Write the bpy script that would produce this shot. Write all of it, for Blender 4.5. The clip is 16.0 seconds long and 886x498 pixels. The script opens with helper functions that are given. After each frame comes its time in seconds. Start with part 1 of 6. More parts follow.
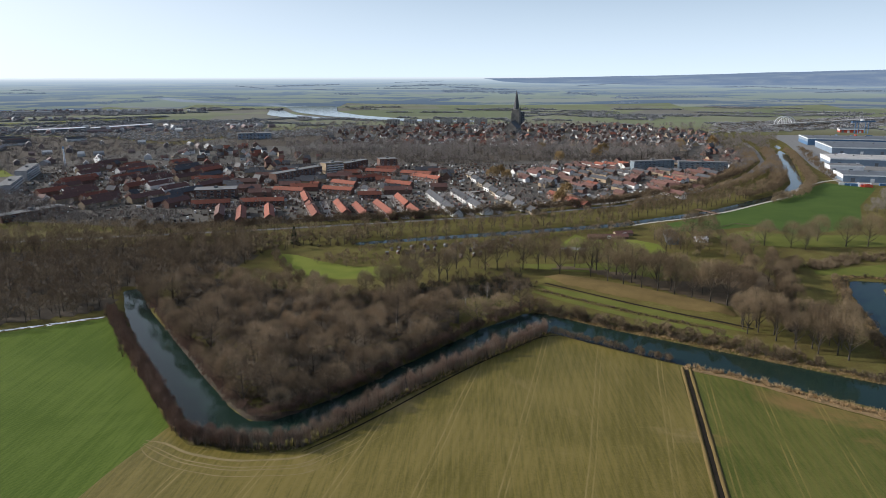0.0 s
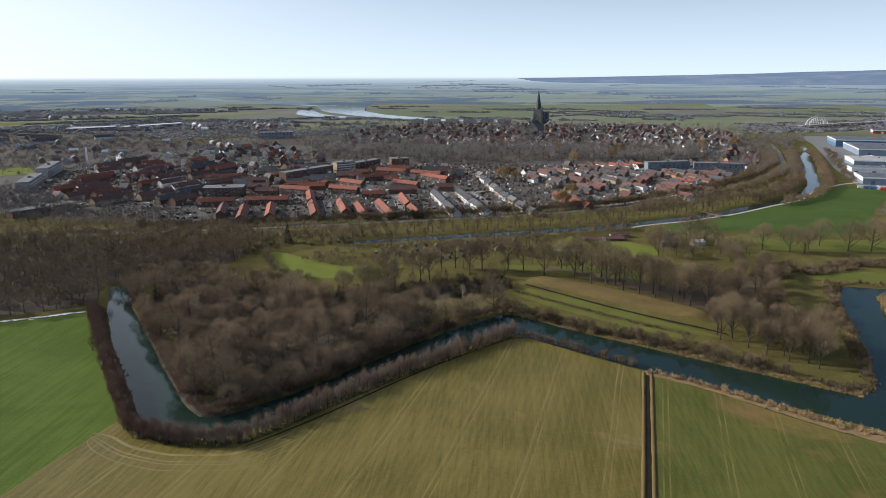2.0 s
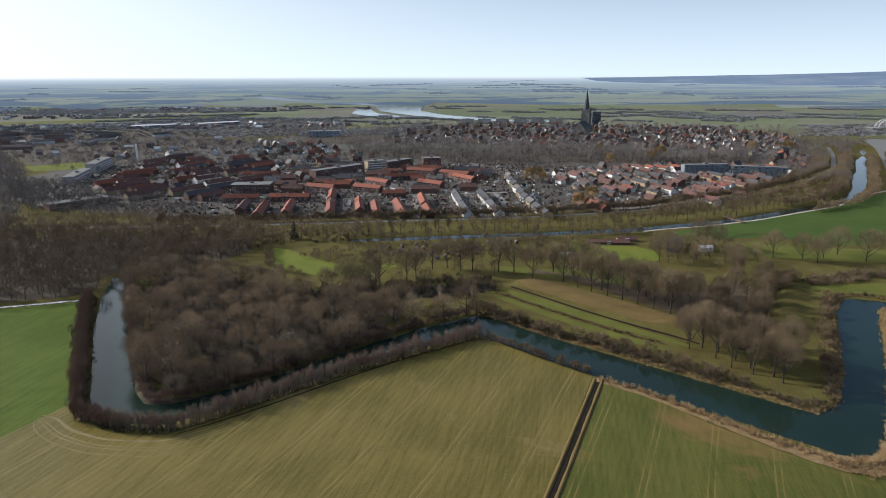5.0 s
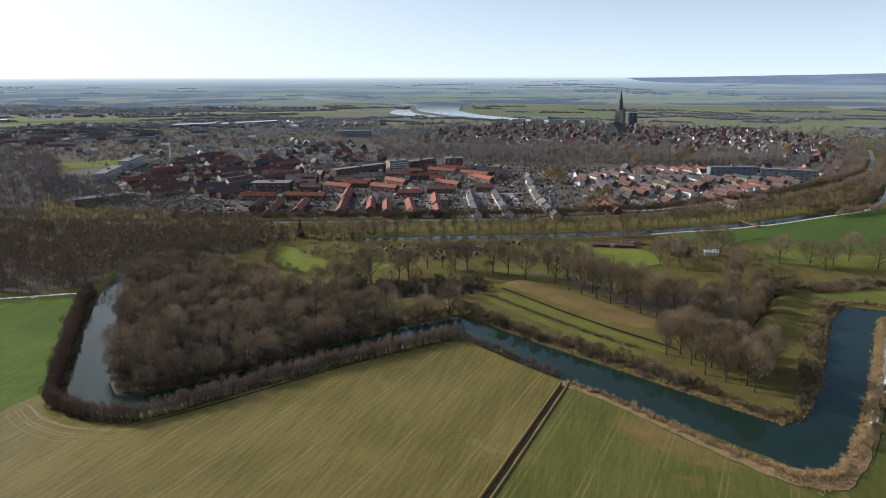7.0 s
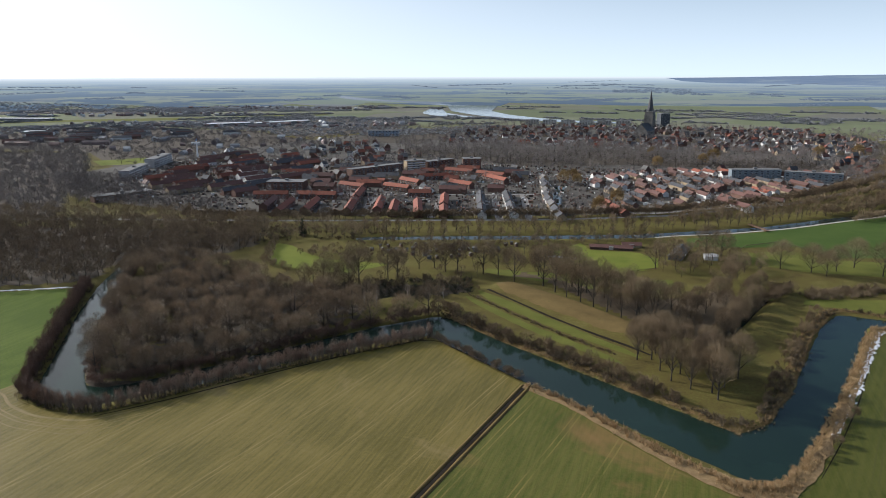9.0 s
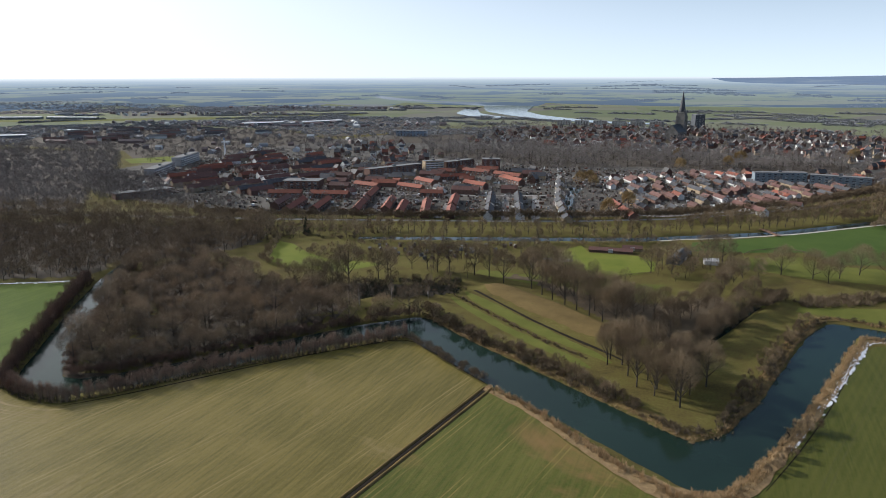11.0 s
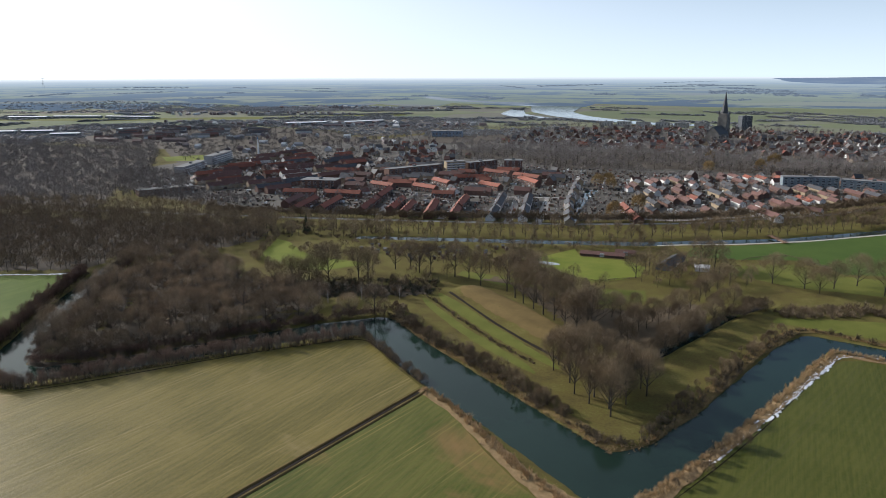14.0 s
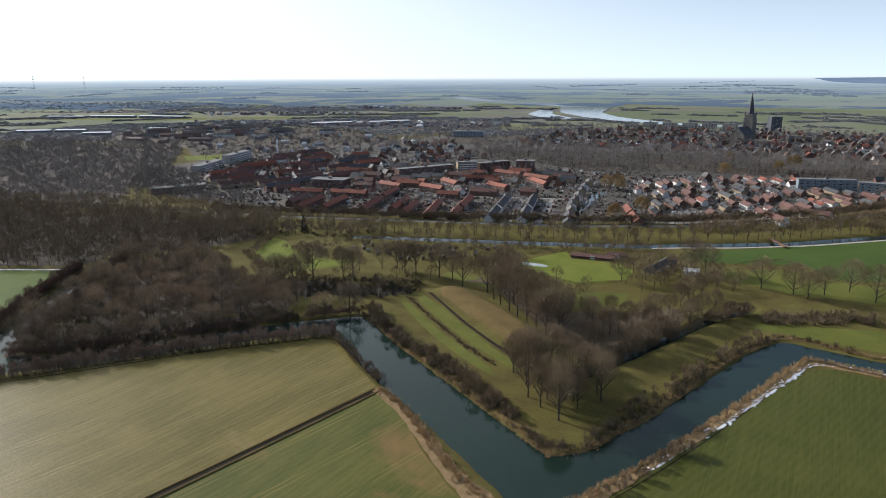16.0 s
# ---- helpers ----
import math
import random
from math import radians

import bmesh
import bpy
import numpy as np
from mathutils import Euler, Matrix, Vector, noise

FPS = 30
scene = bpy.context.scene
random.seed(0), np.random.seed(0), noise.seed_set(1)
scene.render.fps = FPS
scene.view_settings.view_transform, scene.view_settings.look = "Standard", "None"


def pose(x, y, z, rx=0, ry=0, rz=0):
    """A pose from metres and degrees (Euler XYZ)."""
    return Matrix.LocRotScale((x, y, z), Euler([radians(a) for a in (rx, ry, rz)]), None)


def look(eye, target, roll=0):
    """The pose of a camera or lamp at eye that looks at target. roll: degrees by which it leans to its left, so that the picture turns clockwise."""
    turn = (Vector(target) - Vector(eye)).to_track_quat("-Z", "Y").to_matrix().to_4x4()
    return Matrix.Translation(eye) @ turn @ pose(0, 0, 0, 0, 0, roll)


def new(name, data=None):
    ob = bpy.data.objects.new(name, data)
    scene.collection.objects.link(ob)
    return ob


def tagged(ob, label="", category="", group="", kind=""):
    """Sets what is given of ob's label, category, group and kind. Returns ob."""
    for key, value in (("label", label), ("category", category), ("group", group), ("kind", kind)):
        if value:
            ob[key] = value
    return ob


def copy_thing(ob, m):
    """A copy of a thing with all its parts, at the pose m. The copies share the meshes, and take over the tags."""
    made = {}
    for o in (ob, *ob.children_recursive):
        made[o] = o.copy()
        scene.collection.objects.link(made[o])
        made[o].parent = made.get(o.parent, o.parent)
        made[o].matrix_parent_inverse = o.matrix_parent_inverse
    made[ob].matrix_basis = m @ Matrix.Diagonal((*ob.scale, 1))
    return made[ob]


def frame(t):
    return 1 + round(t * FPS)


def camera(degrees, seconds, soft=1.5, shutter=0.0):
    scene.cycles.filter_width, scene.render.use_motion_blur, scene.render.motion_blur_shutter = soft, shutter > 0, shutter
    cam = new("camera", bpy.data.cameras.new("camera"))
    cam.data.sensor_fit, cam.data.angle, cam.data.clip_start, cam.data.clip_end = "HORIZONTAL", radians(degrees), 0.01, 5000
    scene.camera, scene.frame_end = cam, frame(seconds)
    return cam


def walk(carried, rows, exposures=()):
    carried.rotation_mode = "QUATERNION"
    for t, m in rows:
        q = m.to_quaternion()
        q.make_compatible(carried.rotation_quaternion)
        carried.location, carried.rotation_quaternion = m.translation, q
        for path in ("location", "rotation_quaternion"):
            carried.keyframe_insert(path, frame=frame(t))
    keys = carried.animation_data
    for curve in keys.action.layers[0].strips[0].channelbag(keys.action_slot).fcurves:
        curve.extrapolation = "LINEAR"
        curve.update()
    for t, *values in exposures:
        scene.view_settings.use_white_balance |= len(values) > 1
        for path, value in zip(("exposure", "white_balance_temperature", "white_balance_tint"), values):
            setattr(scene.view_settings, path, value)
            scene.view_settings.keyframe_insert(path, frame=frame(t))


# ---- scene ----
# camera: a drone that glides along an arc at about 126 m over the fields
cam = camera(64.56, 16.0, soft=0.5)
# seconds, x, y, z, yaw, pitch, roll
ROWS = [
    (0.0, -32.34, -0.80, 125.24, 2.488, -13.983, -0.102),
    (0.5, -24.14, -0.21, 125.29, 3.233, -13.990, -0.115),
    (1.0, -15.91, 0.42, 125.34, 3.994, -13.997, -0.126),
    (1.5, -7.68, 1.10, 125.39, 4.744, -14.002, -0.135),
    (2.0, 0.55, 1.84, 125.44, 5.434, -14.007, -0.142),
    (2.5, 8.78, 2.65, 125.49, 6.165, -14.011, -0.148),
    (3.0, 17.00, 3.53, 125.54, 7.165, -14.014, -0.153),
    (3.5, 25.21, 4.51, 125.60, 8.079, -14.016, -0.156),
    (4.0, 33.40, 5.57, 125.65, 9.057, -14.018, -0.159),
    (6.5, 73.93, 12.57, 125.99, 13.874, -14.018, -0.161),
    (7.0, 81.93, 14.34, 126.06, 14.798, -14.016, -0.160),
    (7.5, 89.89, 16.24, 126.14, 15.646, -14.014, -0.160),
    (8.0, 97.81, 18.27, 126.23, 16.512, -14.011, -0.160),
    (8.5, 105.69, 20.44, 126.31, 17.366, -14.008, -0.160),
    (9.0, 113.52, 22.74, 126.40, 18.223, -14.005, -0.161),
    (11.5, 152.02, 36.31, 126.85, 22.636, -13.983, -0.180),
    (12.0, 159.59, 39.41, 126.94, 23.525, -13.978, -0.188),
    (12.5, 167.12, 42.64, 127.03, 24.347, -13.973, -0.197),
    (13.0, 174.60, 45.99, 127.11, 25.067, -13.968, -0.209),
    (13.5, 182.05, 49.46, 127.19, 25.780, -13.963, -0.222),
    (14.0, 189.47, 53.03, 127.27, 26.513, -13.957, -0.237),
    (14.5, 196.86, 56.70, 127.34, 27.257, -13.952, -0.255),
    (15.0, 204.21, 60.47, 127.41, 28.016, -13.947, -0.275),
    (15.5, 211.54, 64.32, 127.46, 28.760, -13.942, -0.298),
    (16.0, 218.86, 68.24, 127.51, 29.505, -13.937, -0.323),
]
walk(cam, [(t, pose(x, y, z, 90 + pitch, 0, yaw) @ pose(0, 0, 0, 0, 0, roll)) for t, x, y, z, yaw, pitch, roll in ROWS],
     [(0.0, 0.15, 6300, 12), (8.0, 0.18, 6300, 12), (16.0, 0.21, 6300, 12)])

# ---- light: low winter sun from the side, hazy pale sky ----
SUN_EL, SUN_AZ = 23.5, (-0.985, 0.17)   # height in degrees; the way towards the sun on the plan
to_sun = Vector((SUN_AZ[0], SUN_AZ[1], 0)).normalized() * math.cos(radians(SUN_EL)) + Vector((0, 0, math.sin(radians(SUN_EL))))
sun = new("sun", bpy.data.lights.new("sun", "SUN"))
sun.data.energy, sun.data.angle, sun.data.color = 4.4, radians(0.6), (1.0, 0.95, 0.885)
sun.matrix_world = look((0, 0, 400), Vector((0, 0, 400)) - to_sun)

world = bpy.data.worlds.new("sky")
scene.world = world
world.use_nodes = True
wn, wl = world.node_tree.nodes, world.node_tree.links
wn.clear()
sky = wn.new("ShaderNodeTexSky")
sky.sky_type, sky.sun_disc = "NISHITA", False
sky.sun_elevation, sky.sun_rotation = radians(SUN_EL), math.atan2(to_sun.x, to_sun.y)
sky.air_density, sky.dust_density, sky.ozone_density = 1.0, 0.5, 1.4
# thin high cloud in streaks, and winter haze that whitens the sky towards the horizon
def sky_math(how, a, b=0.0, c=None):
    m = wn.new("ShaderNodeMath")
    m.operation = how
    for k, v in ((0, a), (1, b)):
        if isinstance(v, (int, float)):
            m.inputs[k].default_value = v
        else:
            wl.new(v, m.inputs[k])
    m.use_clamp = bool(c)
    return m.outputs[0]


geo = wn.new("ShaderNodeTexCoord")
lift_up = wn.new("ShaderNodeVectorMath")   # crisp winter air: the blue reaches low
lift_up.operation = "ADD"
lift_up.inputs[1].default_value = (0, 0, 0.16)
even = wn.new("ShaderNodeVectorMath")
even.operation = "NORMALIZE"
wl.new(geo.outputs["Generated"], lift_up.inputs[0])
wl.new(lift_up.outputs["Vector"], even.inputs[0])
wl.new(even.outputs["Vector"], sky.inputs["Vector"])
up = wn.new("ShaderNodeSeparateXYZ")
wl.new(geo.outputs["Generated"], up.inputs[0])
stretch = wn.new("ShaderNodeMapping")
stretch.inputs["Rotation"].default_value = (0.12, -0.10, radians(20))
stretch.inputs["Scale"].default_value = (0.9, 1.3, 16.0)
wl.new(geo.outputs["Generated"], stretch.inputs["Vector"])
veil = wn.new("ShaderNodeTexNoise")
veil.inputs["Scale"].default_value, veil.inputs["Detail"].default_value, veil.inputs["Roughness"].default_value = 1.9, 7.0, 0.56
veil.inputs["Distortion"].default_value = 0.3
wl.new(stretch.outputs["Vector"], veil.inputs["Vector"])
wisps = sky_math("MULTIPLY", sky_math("SUBTRACT", veil.outputs["Fac"], 0.43), 3.0, True)
haze = sky_math("POWER", sky_math("SUBTRACT", 1.0, sky_math("MULTIPLY", sky_math("ABSOLUTE", up.outputs["Z"]), 3.5), True), 1.6)
low_sky = sky_math("SUBTRACT", 1.0, sky_math("MULTIPLY", sky_math("ABSOLUTE", up.outputs["Z"]), 4.0), True)
pale = sky_math("MAXIMUM", sky_math("MULTIPLY", wisps, low_sky), sky_math("MULTIPLY", haze, 0.97))
# the bright veil round the sun
toward = wn.new("ShaderNodeVectorMath")
toward.operation = "DOT_PRODUCT"
toward.inputs[1].default_value = to_sun
wl.new(geo.outputs["Generated"], toward.inputs[0])
glare = sky_math("POWER", sky_math("MULTIPLY", sky_math("MAXIMUM", sky_math("ADD", toward.outputs["Value"], 0.12), 0.0), 0.893, True), 3.0)
cloud = wn.new("ShaderNodeMixRGB")
cloud.inputs["Color2"].default_value = (6.9, 8.2, 9.2, 1)
wl.new(pale, cloud.inputs["Fac"])
wl.new(sky.outputs["Color"], cloud.inputs["Color1"])
shine = wn.new("ShaderNodeMixRGB")
shine.inputs["Color2"].default_value = (11.4, 11.7, 11.4, 1)
wl.new(glare, shine.inputs["Fac"])
wl.new(cloud.outputs["Color"], shine.inputs["Color1"])
back = wn.new("ShaderNodeBackground")
back.inputs["Strength"].default_value = 0.105
wl.new(shine.outputs["Color"], back.inputs["Color"])
wl.new(back.outputs["Background"], wn.new("ShaderNodeOutputWorld").inputs["Surface"])

# ---- materials ----
def shader(name):
    m = bpy.data.materials.new(name)
    m.use_nodes = True
    return m, m.node_tree.nodes, m.node_tree.links, m.node_tree.nodes["Principled BSDF"]


def noise_node(nodes, links, vec, scale, detail=4.0, rough=0.6, distort=0.0):
    n = nodes.new("ShaderNodeTexNoise")
    n.inputs["Scale"].default_value, n.inputs["Detail"].default_value = scale, detail
    n.inputs["Roughness"].default_value, n.inputs["Distortion"].default_value = rough, distort
    links.new(vec, n.inputs["Vector"])
    return n.outputs["Fac"]


def ramp_node(nodes, links, fac, stops):
    r = nodes.new("ShaderNodeValToRGB")
    els = r.color_ramp.elements
    while len(els) < len(stops):
        els.new(0.5)
    for e, (p, c) in zip(els, stops):
        e.position, e.color = p, (*c, 1)
    links.new(fac, r.inputs["Fac"])
    return r.outputs["Color"]


def mix_node(nodes, links, fac, a, b, how="MIX"):
    m = nodes.new("ShaderNodeMixRGB")
    m.blend_type = how
    for key, v in (("Fac", fac), ("Color1", a), ("Color2", b)):
        if isinstance(v, (int, float)):
            m.inputs[key].default_value = v
        elif isinstance(v, tuple):
            m.inputs[key].default_value = (*v, 1)
        else:
            links.new(v, m.inputs[key])
    return m.outputs["Color"]


def math_node(nodes, links, how, a, b=0.0):
    m = nodes.new("ShaderNodeMath")
    m.operation = how
    for k, v in ((0, a), (1, b)):
        if isinstance(v, (int, float)):
            m.inputs[k].default_value = v
        else:
            links.new(v, m.inputs[k])
    return m.outputs[0]


def bump_node(nodes, links, bsdf, height, strength, distance):
    b = nodes.new("ShaderNodeBump")
    b.inputs["Strength"].default_value, b.inputs["Distance"].default_value = strength, distance
    links.new(height, b.inputs["Height"])
    links.new(b.outputs["Normal"], bsdf.inputs["Normal"])


def plan_coords(nodes, links, turn=0.0, scale=(1, 1, 1), space="Object"):
    """Object coordinates in metres, turned on the plan by so many degrees and scaled."""
    tc = nodes.new("ShaderNodeTexCoord")
    mp = nodes.new("ShaderNodeMapping")
    mp.inputs["Rotation"].default_value, mp.inputs["Scale"].default_value = (0, 0, radians(turn)), scale
    links.new(tc.outputs[space], mp.inputs["Vector"])
    return mp.outputs["Vector"]


def mottled(name, dark, light, scale=0.5, rough=0.9, fine=6.0, bump=0.3, vary=0.0, metal=0.0, spec=0.3):
    """A surface in two tones: broad patches and a fine grain, with relief; vary: shade from object to object."""
    m, n, l, b = shader(name)
    v = plan_coords(n, l)
    broad, grain = noise_node(n, l, v, scale, 5, 0.6), noise_node(n, l, v, fine, 3, 0.7)
    f = math_node(n, l, "ADD", math_node(n, l, "MULTIPLY", broad, 0.7), math_node(n, l, "MULTIPLY", grain, 0.3))
    c = ramp_node(n, l, f, [(0.34, dark), (0.66, light)])
    if vary:
        oi = n.new("ShaderNodeObjectInfo")
        k = math_node(n, l, "ADD", math_node(n, l, "MULTIPLY", oi.outputs["Random"], 2 * vary), 1 - vary)
        c = mix_node(n, l, 1.0, c, k, "MULTIPLY")
    l.new(c, b.inputs["Base Color"])
    b.inputs["Roughness"].default_value, b.inputs["Metallic"].default_value = rough, metal
    b.inputs["Specular IOR Level"].default_value = spec
    bump_node(n, l, b, f, bump, 0.1)
    return m


def crop(name, turn, dark, light, bare, bare_at, tram, lane=21.0, offset=10.0, drill=2.9, wear=0.7, spec=0.1, rough=0.6):
    """A winter crop: drill rows, pairs of wheel tracks every lane metres, thin and wet patches."""
    m, n, l, b = shader(name)
    v = plan_coords(n, l)
    broad = noise_node(n, l, v, 0.018, 6, 0.62, 0.4)
    streak = noise_node(n, l, plan_coords(n, l, turn, (0.35, 0.012, 1)), 1.0, 4, 0.6)
    grain = noise_node(n, l, v, 0.9, 6, 0.8)
    thin = noise_node(n, l, plan_coords(n, l, turn, (1.1, 0.03, 1)), 1.0, 3, 0.7)
    f = math_node(n, l, "ADD", math_node(n, l, "MULTIPLY", broad, 0.36), math_node(n, l, "MULTIPLY", streak, 0.17))
    f = math_node(n, l, "ADD", f, math_node(n, l, "ADD", math_node(n, l, "MULTIPLY", grain, 0.24), math_node(n, l, "MULTIPLY", thin, 0.24)))
    c = ramp_node(n, l, f, [(0.445, dark), (0.555, light)])
    patch = ramp_node(n, l, noise_node(n, l, v, 0.012, 5, 0.65, 0.6), [(bare_at, (0, 0, 0)), (bare_at + 0.12, (0.8, 0.8, 0.8))])
    c = mix_node(n, l, patch, c, bare)
    # wheel tracks: two narrow bands in each lane
    sep = n.new("ShaderNodeSeparateXYZ")
    wob = noise_node(n, l, plan_coords(n, l, 0, (0.01, 0.01, 0.01)), 1.0, 2, 0.5)
    l.new(plan_coords(n, l, turn), sep.inputs[0])
    across = math_node(n, l, "ADD", sep.outputs["X"], math_node(n, l, "MULTIPLY", math_node(n, l, "SUBTRACT", wob, 0.5), 3.0))
    inlane = math_node(n, l, "MULTIPLY", math_node(n, l, "FRACT", math_node(n, l, "DIVIDE", across, lane)), lane)
    one = math_node(n, l, "LESS_THAN", math_node(n, l, "ABSOLUTE", math_node(n, l, "SUBTRACT", inlane, offset - 1.0)), 0.27)
    two = math_node(n, l, "LESS_THAN", math_node(n, l, "ABSOLUTE", math_node(n, l, "SUBTRACT", inlane, offset + 1.0)), 0.27)
    worn = ramp_node(n, l, noise_node(n, l, v, 0.05, 3, 0.6), [(0.36, (0.1, 0.1, 0.1)), (0.62, (wear, wear, wear))])
    track = math_node(n, l, "MULTIPLY", math_node(n, l, "MAXIMUM", one, two), worn)
    c = mix_node(n, l, track, c, tram)
    rows = math_node(n, l, "SINE", math_node(n, l, "MULTIPLY", across, 2 * math.pi / drill))
    c = mix_node(n, l, math_node(n, l, "MULTIPLY", math_node(n, l, "ADD", rows, 1.0), 0.05), c, bare)
    l.new(c, b.inputs["Base Color"])
    b.inputs["Roughness"].default_value, b.inputs["Specular IOR Level"].default_value = rough, spec
    bump_node(n, l, b, math_node(n, l, "ADD", grain, math_node(n, l, "MULTIPLY", rows, 0.12)), 0.35, 0.25)
    return m


def water(name, deep, ripple=0.25):
    m, n, l, b = shader(name)
    v = plan_coords(n, l)
    c = ramp_node(n, l, noise_node(n, l, v, 0.02, 4, 0.6), [(0.3, deep), (0.7, tuple(k * 1.5 for k in deep))])
    l.new(c, b.inputs["Base Color"])
    b.inputs["Roughness"].default_value, b.inputs["IOR"].default_value = 0.06, 1.33
    b.inputs["Specular IOR Level"].default_value = 0.34
    rip = math_node(n, l, "MULTIPLY", noise_node(n, l, v, 1.6, 4, 0.6), noise_node(n, l, v, 0.03, 3, 0.5))
    bump_node(n, l, b, rip, ripple, 0.08)
    return m


def twiggy(name, tones, rough=0.7, spec=0.2):
    """Bare twigs: brown-greys that change from tree to tree and from bough to bough."""
    m, n, l, b = shader(name)
    v = plan_coords(n, l)
    pos = n.new("ShaderNodeNewGeometry")
    broad = noise_node(n, l, pos.outputs["Position"], 0.07, 3, 0.6)
    isl = pos.outputs["Random Per Island"]
    oi = n.new("ShaderNodeObjectInfo")
    f = math_node(n, l, "ADD", math_node(n, l, "MULTIPLY", broad, 0.55), math_node(n, l, "MULTIPLY", isl, 0.15))
    f = math_node(n, l, "ADD", f, math_node(n, l, "MULTIPLY", oi.outputs["Random"], 0.30))
    c = ramp_node(n, l, f, [(0.32, tones[0]), (0.5, tones[1]), (0.68, tones[2])])
    l.new(c, b.inputs["Base Color"])
    b.inputs["Roughness"].default_value, b.inputs["Specular IOR Level"].default_value = rough, spec
    return m


M_TWIG = twiggy("bare twigs", [(0.120, 0.084, 0.050), (0.183, 0.132, 0.078), (0.266, 0.195, 0.117)])
M_TWIG_WOOD = twiggy("twigs of the bastion wood", [(0.135, 0.096, 0.058), (0.223, 0.160, 0.098), (0.353, 0.257, 0.158)])
# far crowns: greyed base colour stands in for haze over distant trees
M_TWIG_FAR = twiggy("haze-greyed crowns", [(0.140, 0.120, 0.107), (0.196, 0.170, 0.152), (0.255, 0.224, 0.202)])
M_TWIG_PALE = twiggy("pale birch twigs", [(0.188, 0.141, 0.102), (0.250, 0.192, 0.142), (0.312, 0.246, 0.181)])
M_LITTER = mottled("leaf litter", (0.035, 0.027, 0.018), (0.085, 0.065, 0.042), 0.15, 0.95, 1.5, 0.4)
M_TWIG_RED = twiggy("reddish alder twigs", [(0.140, 0.086, 0.063), (0.201, 0.129, 0.092), (0.275, 0.185, 0.131)])
M_TWIG_GOLD = twiggy("golden willow twigs", [(0.20, 0.135, 0.058), (0.28, 0.192, 0.084), (0.36, 0.252, 0.12)])
M_BARK = mottled("bark", (0.035, 0.029, 0.022), (0.095, 0.08, 0.063), 0.8, 0.95, 6)
M_BIRCH = mottled("pale bark", (0.30, 0.27, 0.24), (0.52, 0.48, 0.43), 0.8, 0.9, 6)
M_SCRUB = twiggy("bramble and dead scrub", [(0.072, 0.057, 0.036), (0.132, 0.100, 0.062), (0.21, 0.152, 0.092)])
M_REED = twiggy("dry reed", [(0.228, 0.148, 0.068), (0.331, 0.222, 0.108), (0.433, 0.302, 0.160)])
M_EVERGREEN = twiggy("ivy and evergreen scrub", [(0.040, 0.044, 0.025), (0.075, 0.070, 0.042), (0.125, 0.108, 0.066)])
M_LEAVES = mottled("fallen brown leaves", (0.070, 0.050, 0.028), (0.128, 0.092, 0.052), 0.12, 0.95, 1.3, 0.4)
M_NEEDLE = twiggy("dark needles", [(0.018, 0.03, 0.016), (0.03, 0.045, 0.022), (0.045, 0.06, 0.03)])
M_WATER = water("still moat water", (0.010, 0.022, 0.016), 0.12)
M_RIVER = water("river water", (0.03, 0.04, 0.045), 0.5)
M_FIELD_TAN = crop("sparse winter wheat", 11.3, (0.102, 0.086, 0.016), (0.176, 0.138, 0.036), (0.28, 0.205, 0.095), 0.57, (0.25, 0.19, 0.072), 26.0, 18.6, spec=0.11, rough=0.45, wear=0.7)
M_FIELD_RIGHT = crop("winter wheat", 11.3, (0.068, 0.082, 0.015), (0.116, 0.117, 0.027), (0.23, 0.135, 0.055), 0.545, (0.21, 0.165, 0.05), 20.0, 0.9 + 10)
M_FIELD_EAST = crop("dense winter wheat", 17.3, (0.052, 0.062, 0.010), (0.082, 0.087, 0.018), (0.17, 0.14, 0.04), 0.66, (0.065, 0.07, 0.02), 26.0, 20.0)
M_FIELD_LEFT = crop("lush young grass", 32, (0.063, 0.101, 0.015), (0.102, 0.143, 0.027), (0.19, 0.18, 0.05), 0.70, (0.11, 0.15, 0.025), 30.0, 10.0, 1.6, 0.3, spec=0.03)
M_PASTURE = mottled("short pasture", (0.090, 0.103, 0.021), (0.150, 0.154, 0.036), 0.05, 0.9, 1.2, 0.3, spec=0.08)
M_MEADOW = mottled("bright meadow", (0.112, 0.142, 0.022), (0.18, 0.195, 0.038), 0.05, 0.9, 1.2, 0.3, spec=0.08)
M_WHEAT_FAR = mottled("green arable", (0.054, 0.090, 0.020), (0.075, 0.114, 0.026), 0.03, 0.9, 0.7, 0.3, spec=0.08)
M_ROUGH = mottled("tawny rough grass", (0.112, 0.080, 0.032), (0.172, 0.123, 0.050), 0.08, 0.95, 1.5, 0.5, spec=0.08)
M_ASPHALT = mottled("asphalt", (0.15, 0.148, 0.142), (0.23, 0.225, 0.215), 0.2, 0.9, 4)
M_PATH = mottled("pale gravel", (0.36, 0.32, 0.26), (0.50, 0.46, 0.39), 0.2, 0.95, 4)
M_MUD = mottled("wet dark soil", (0.012, 0.010, 0.007), (0.032, 0.025, 0.017), 0.3, 0.9, 3, 0.3, 0.0, 0.0, 0.1)
M_SNOW = mottled("old snow", (0.70, 0.72, 0.75), (0.86, 0.87, 0.88), 0.6, 0.8, 5)

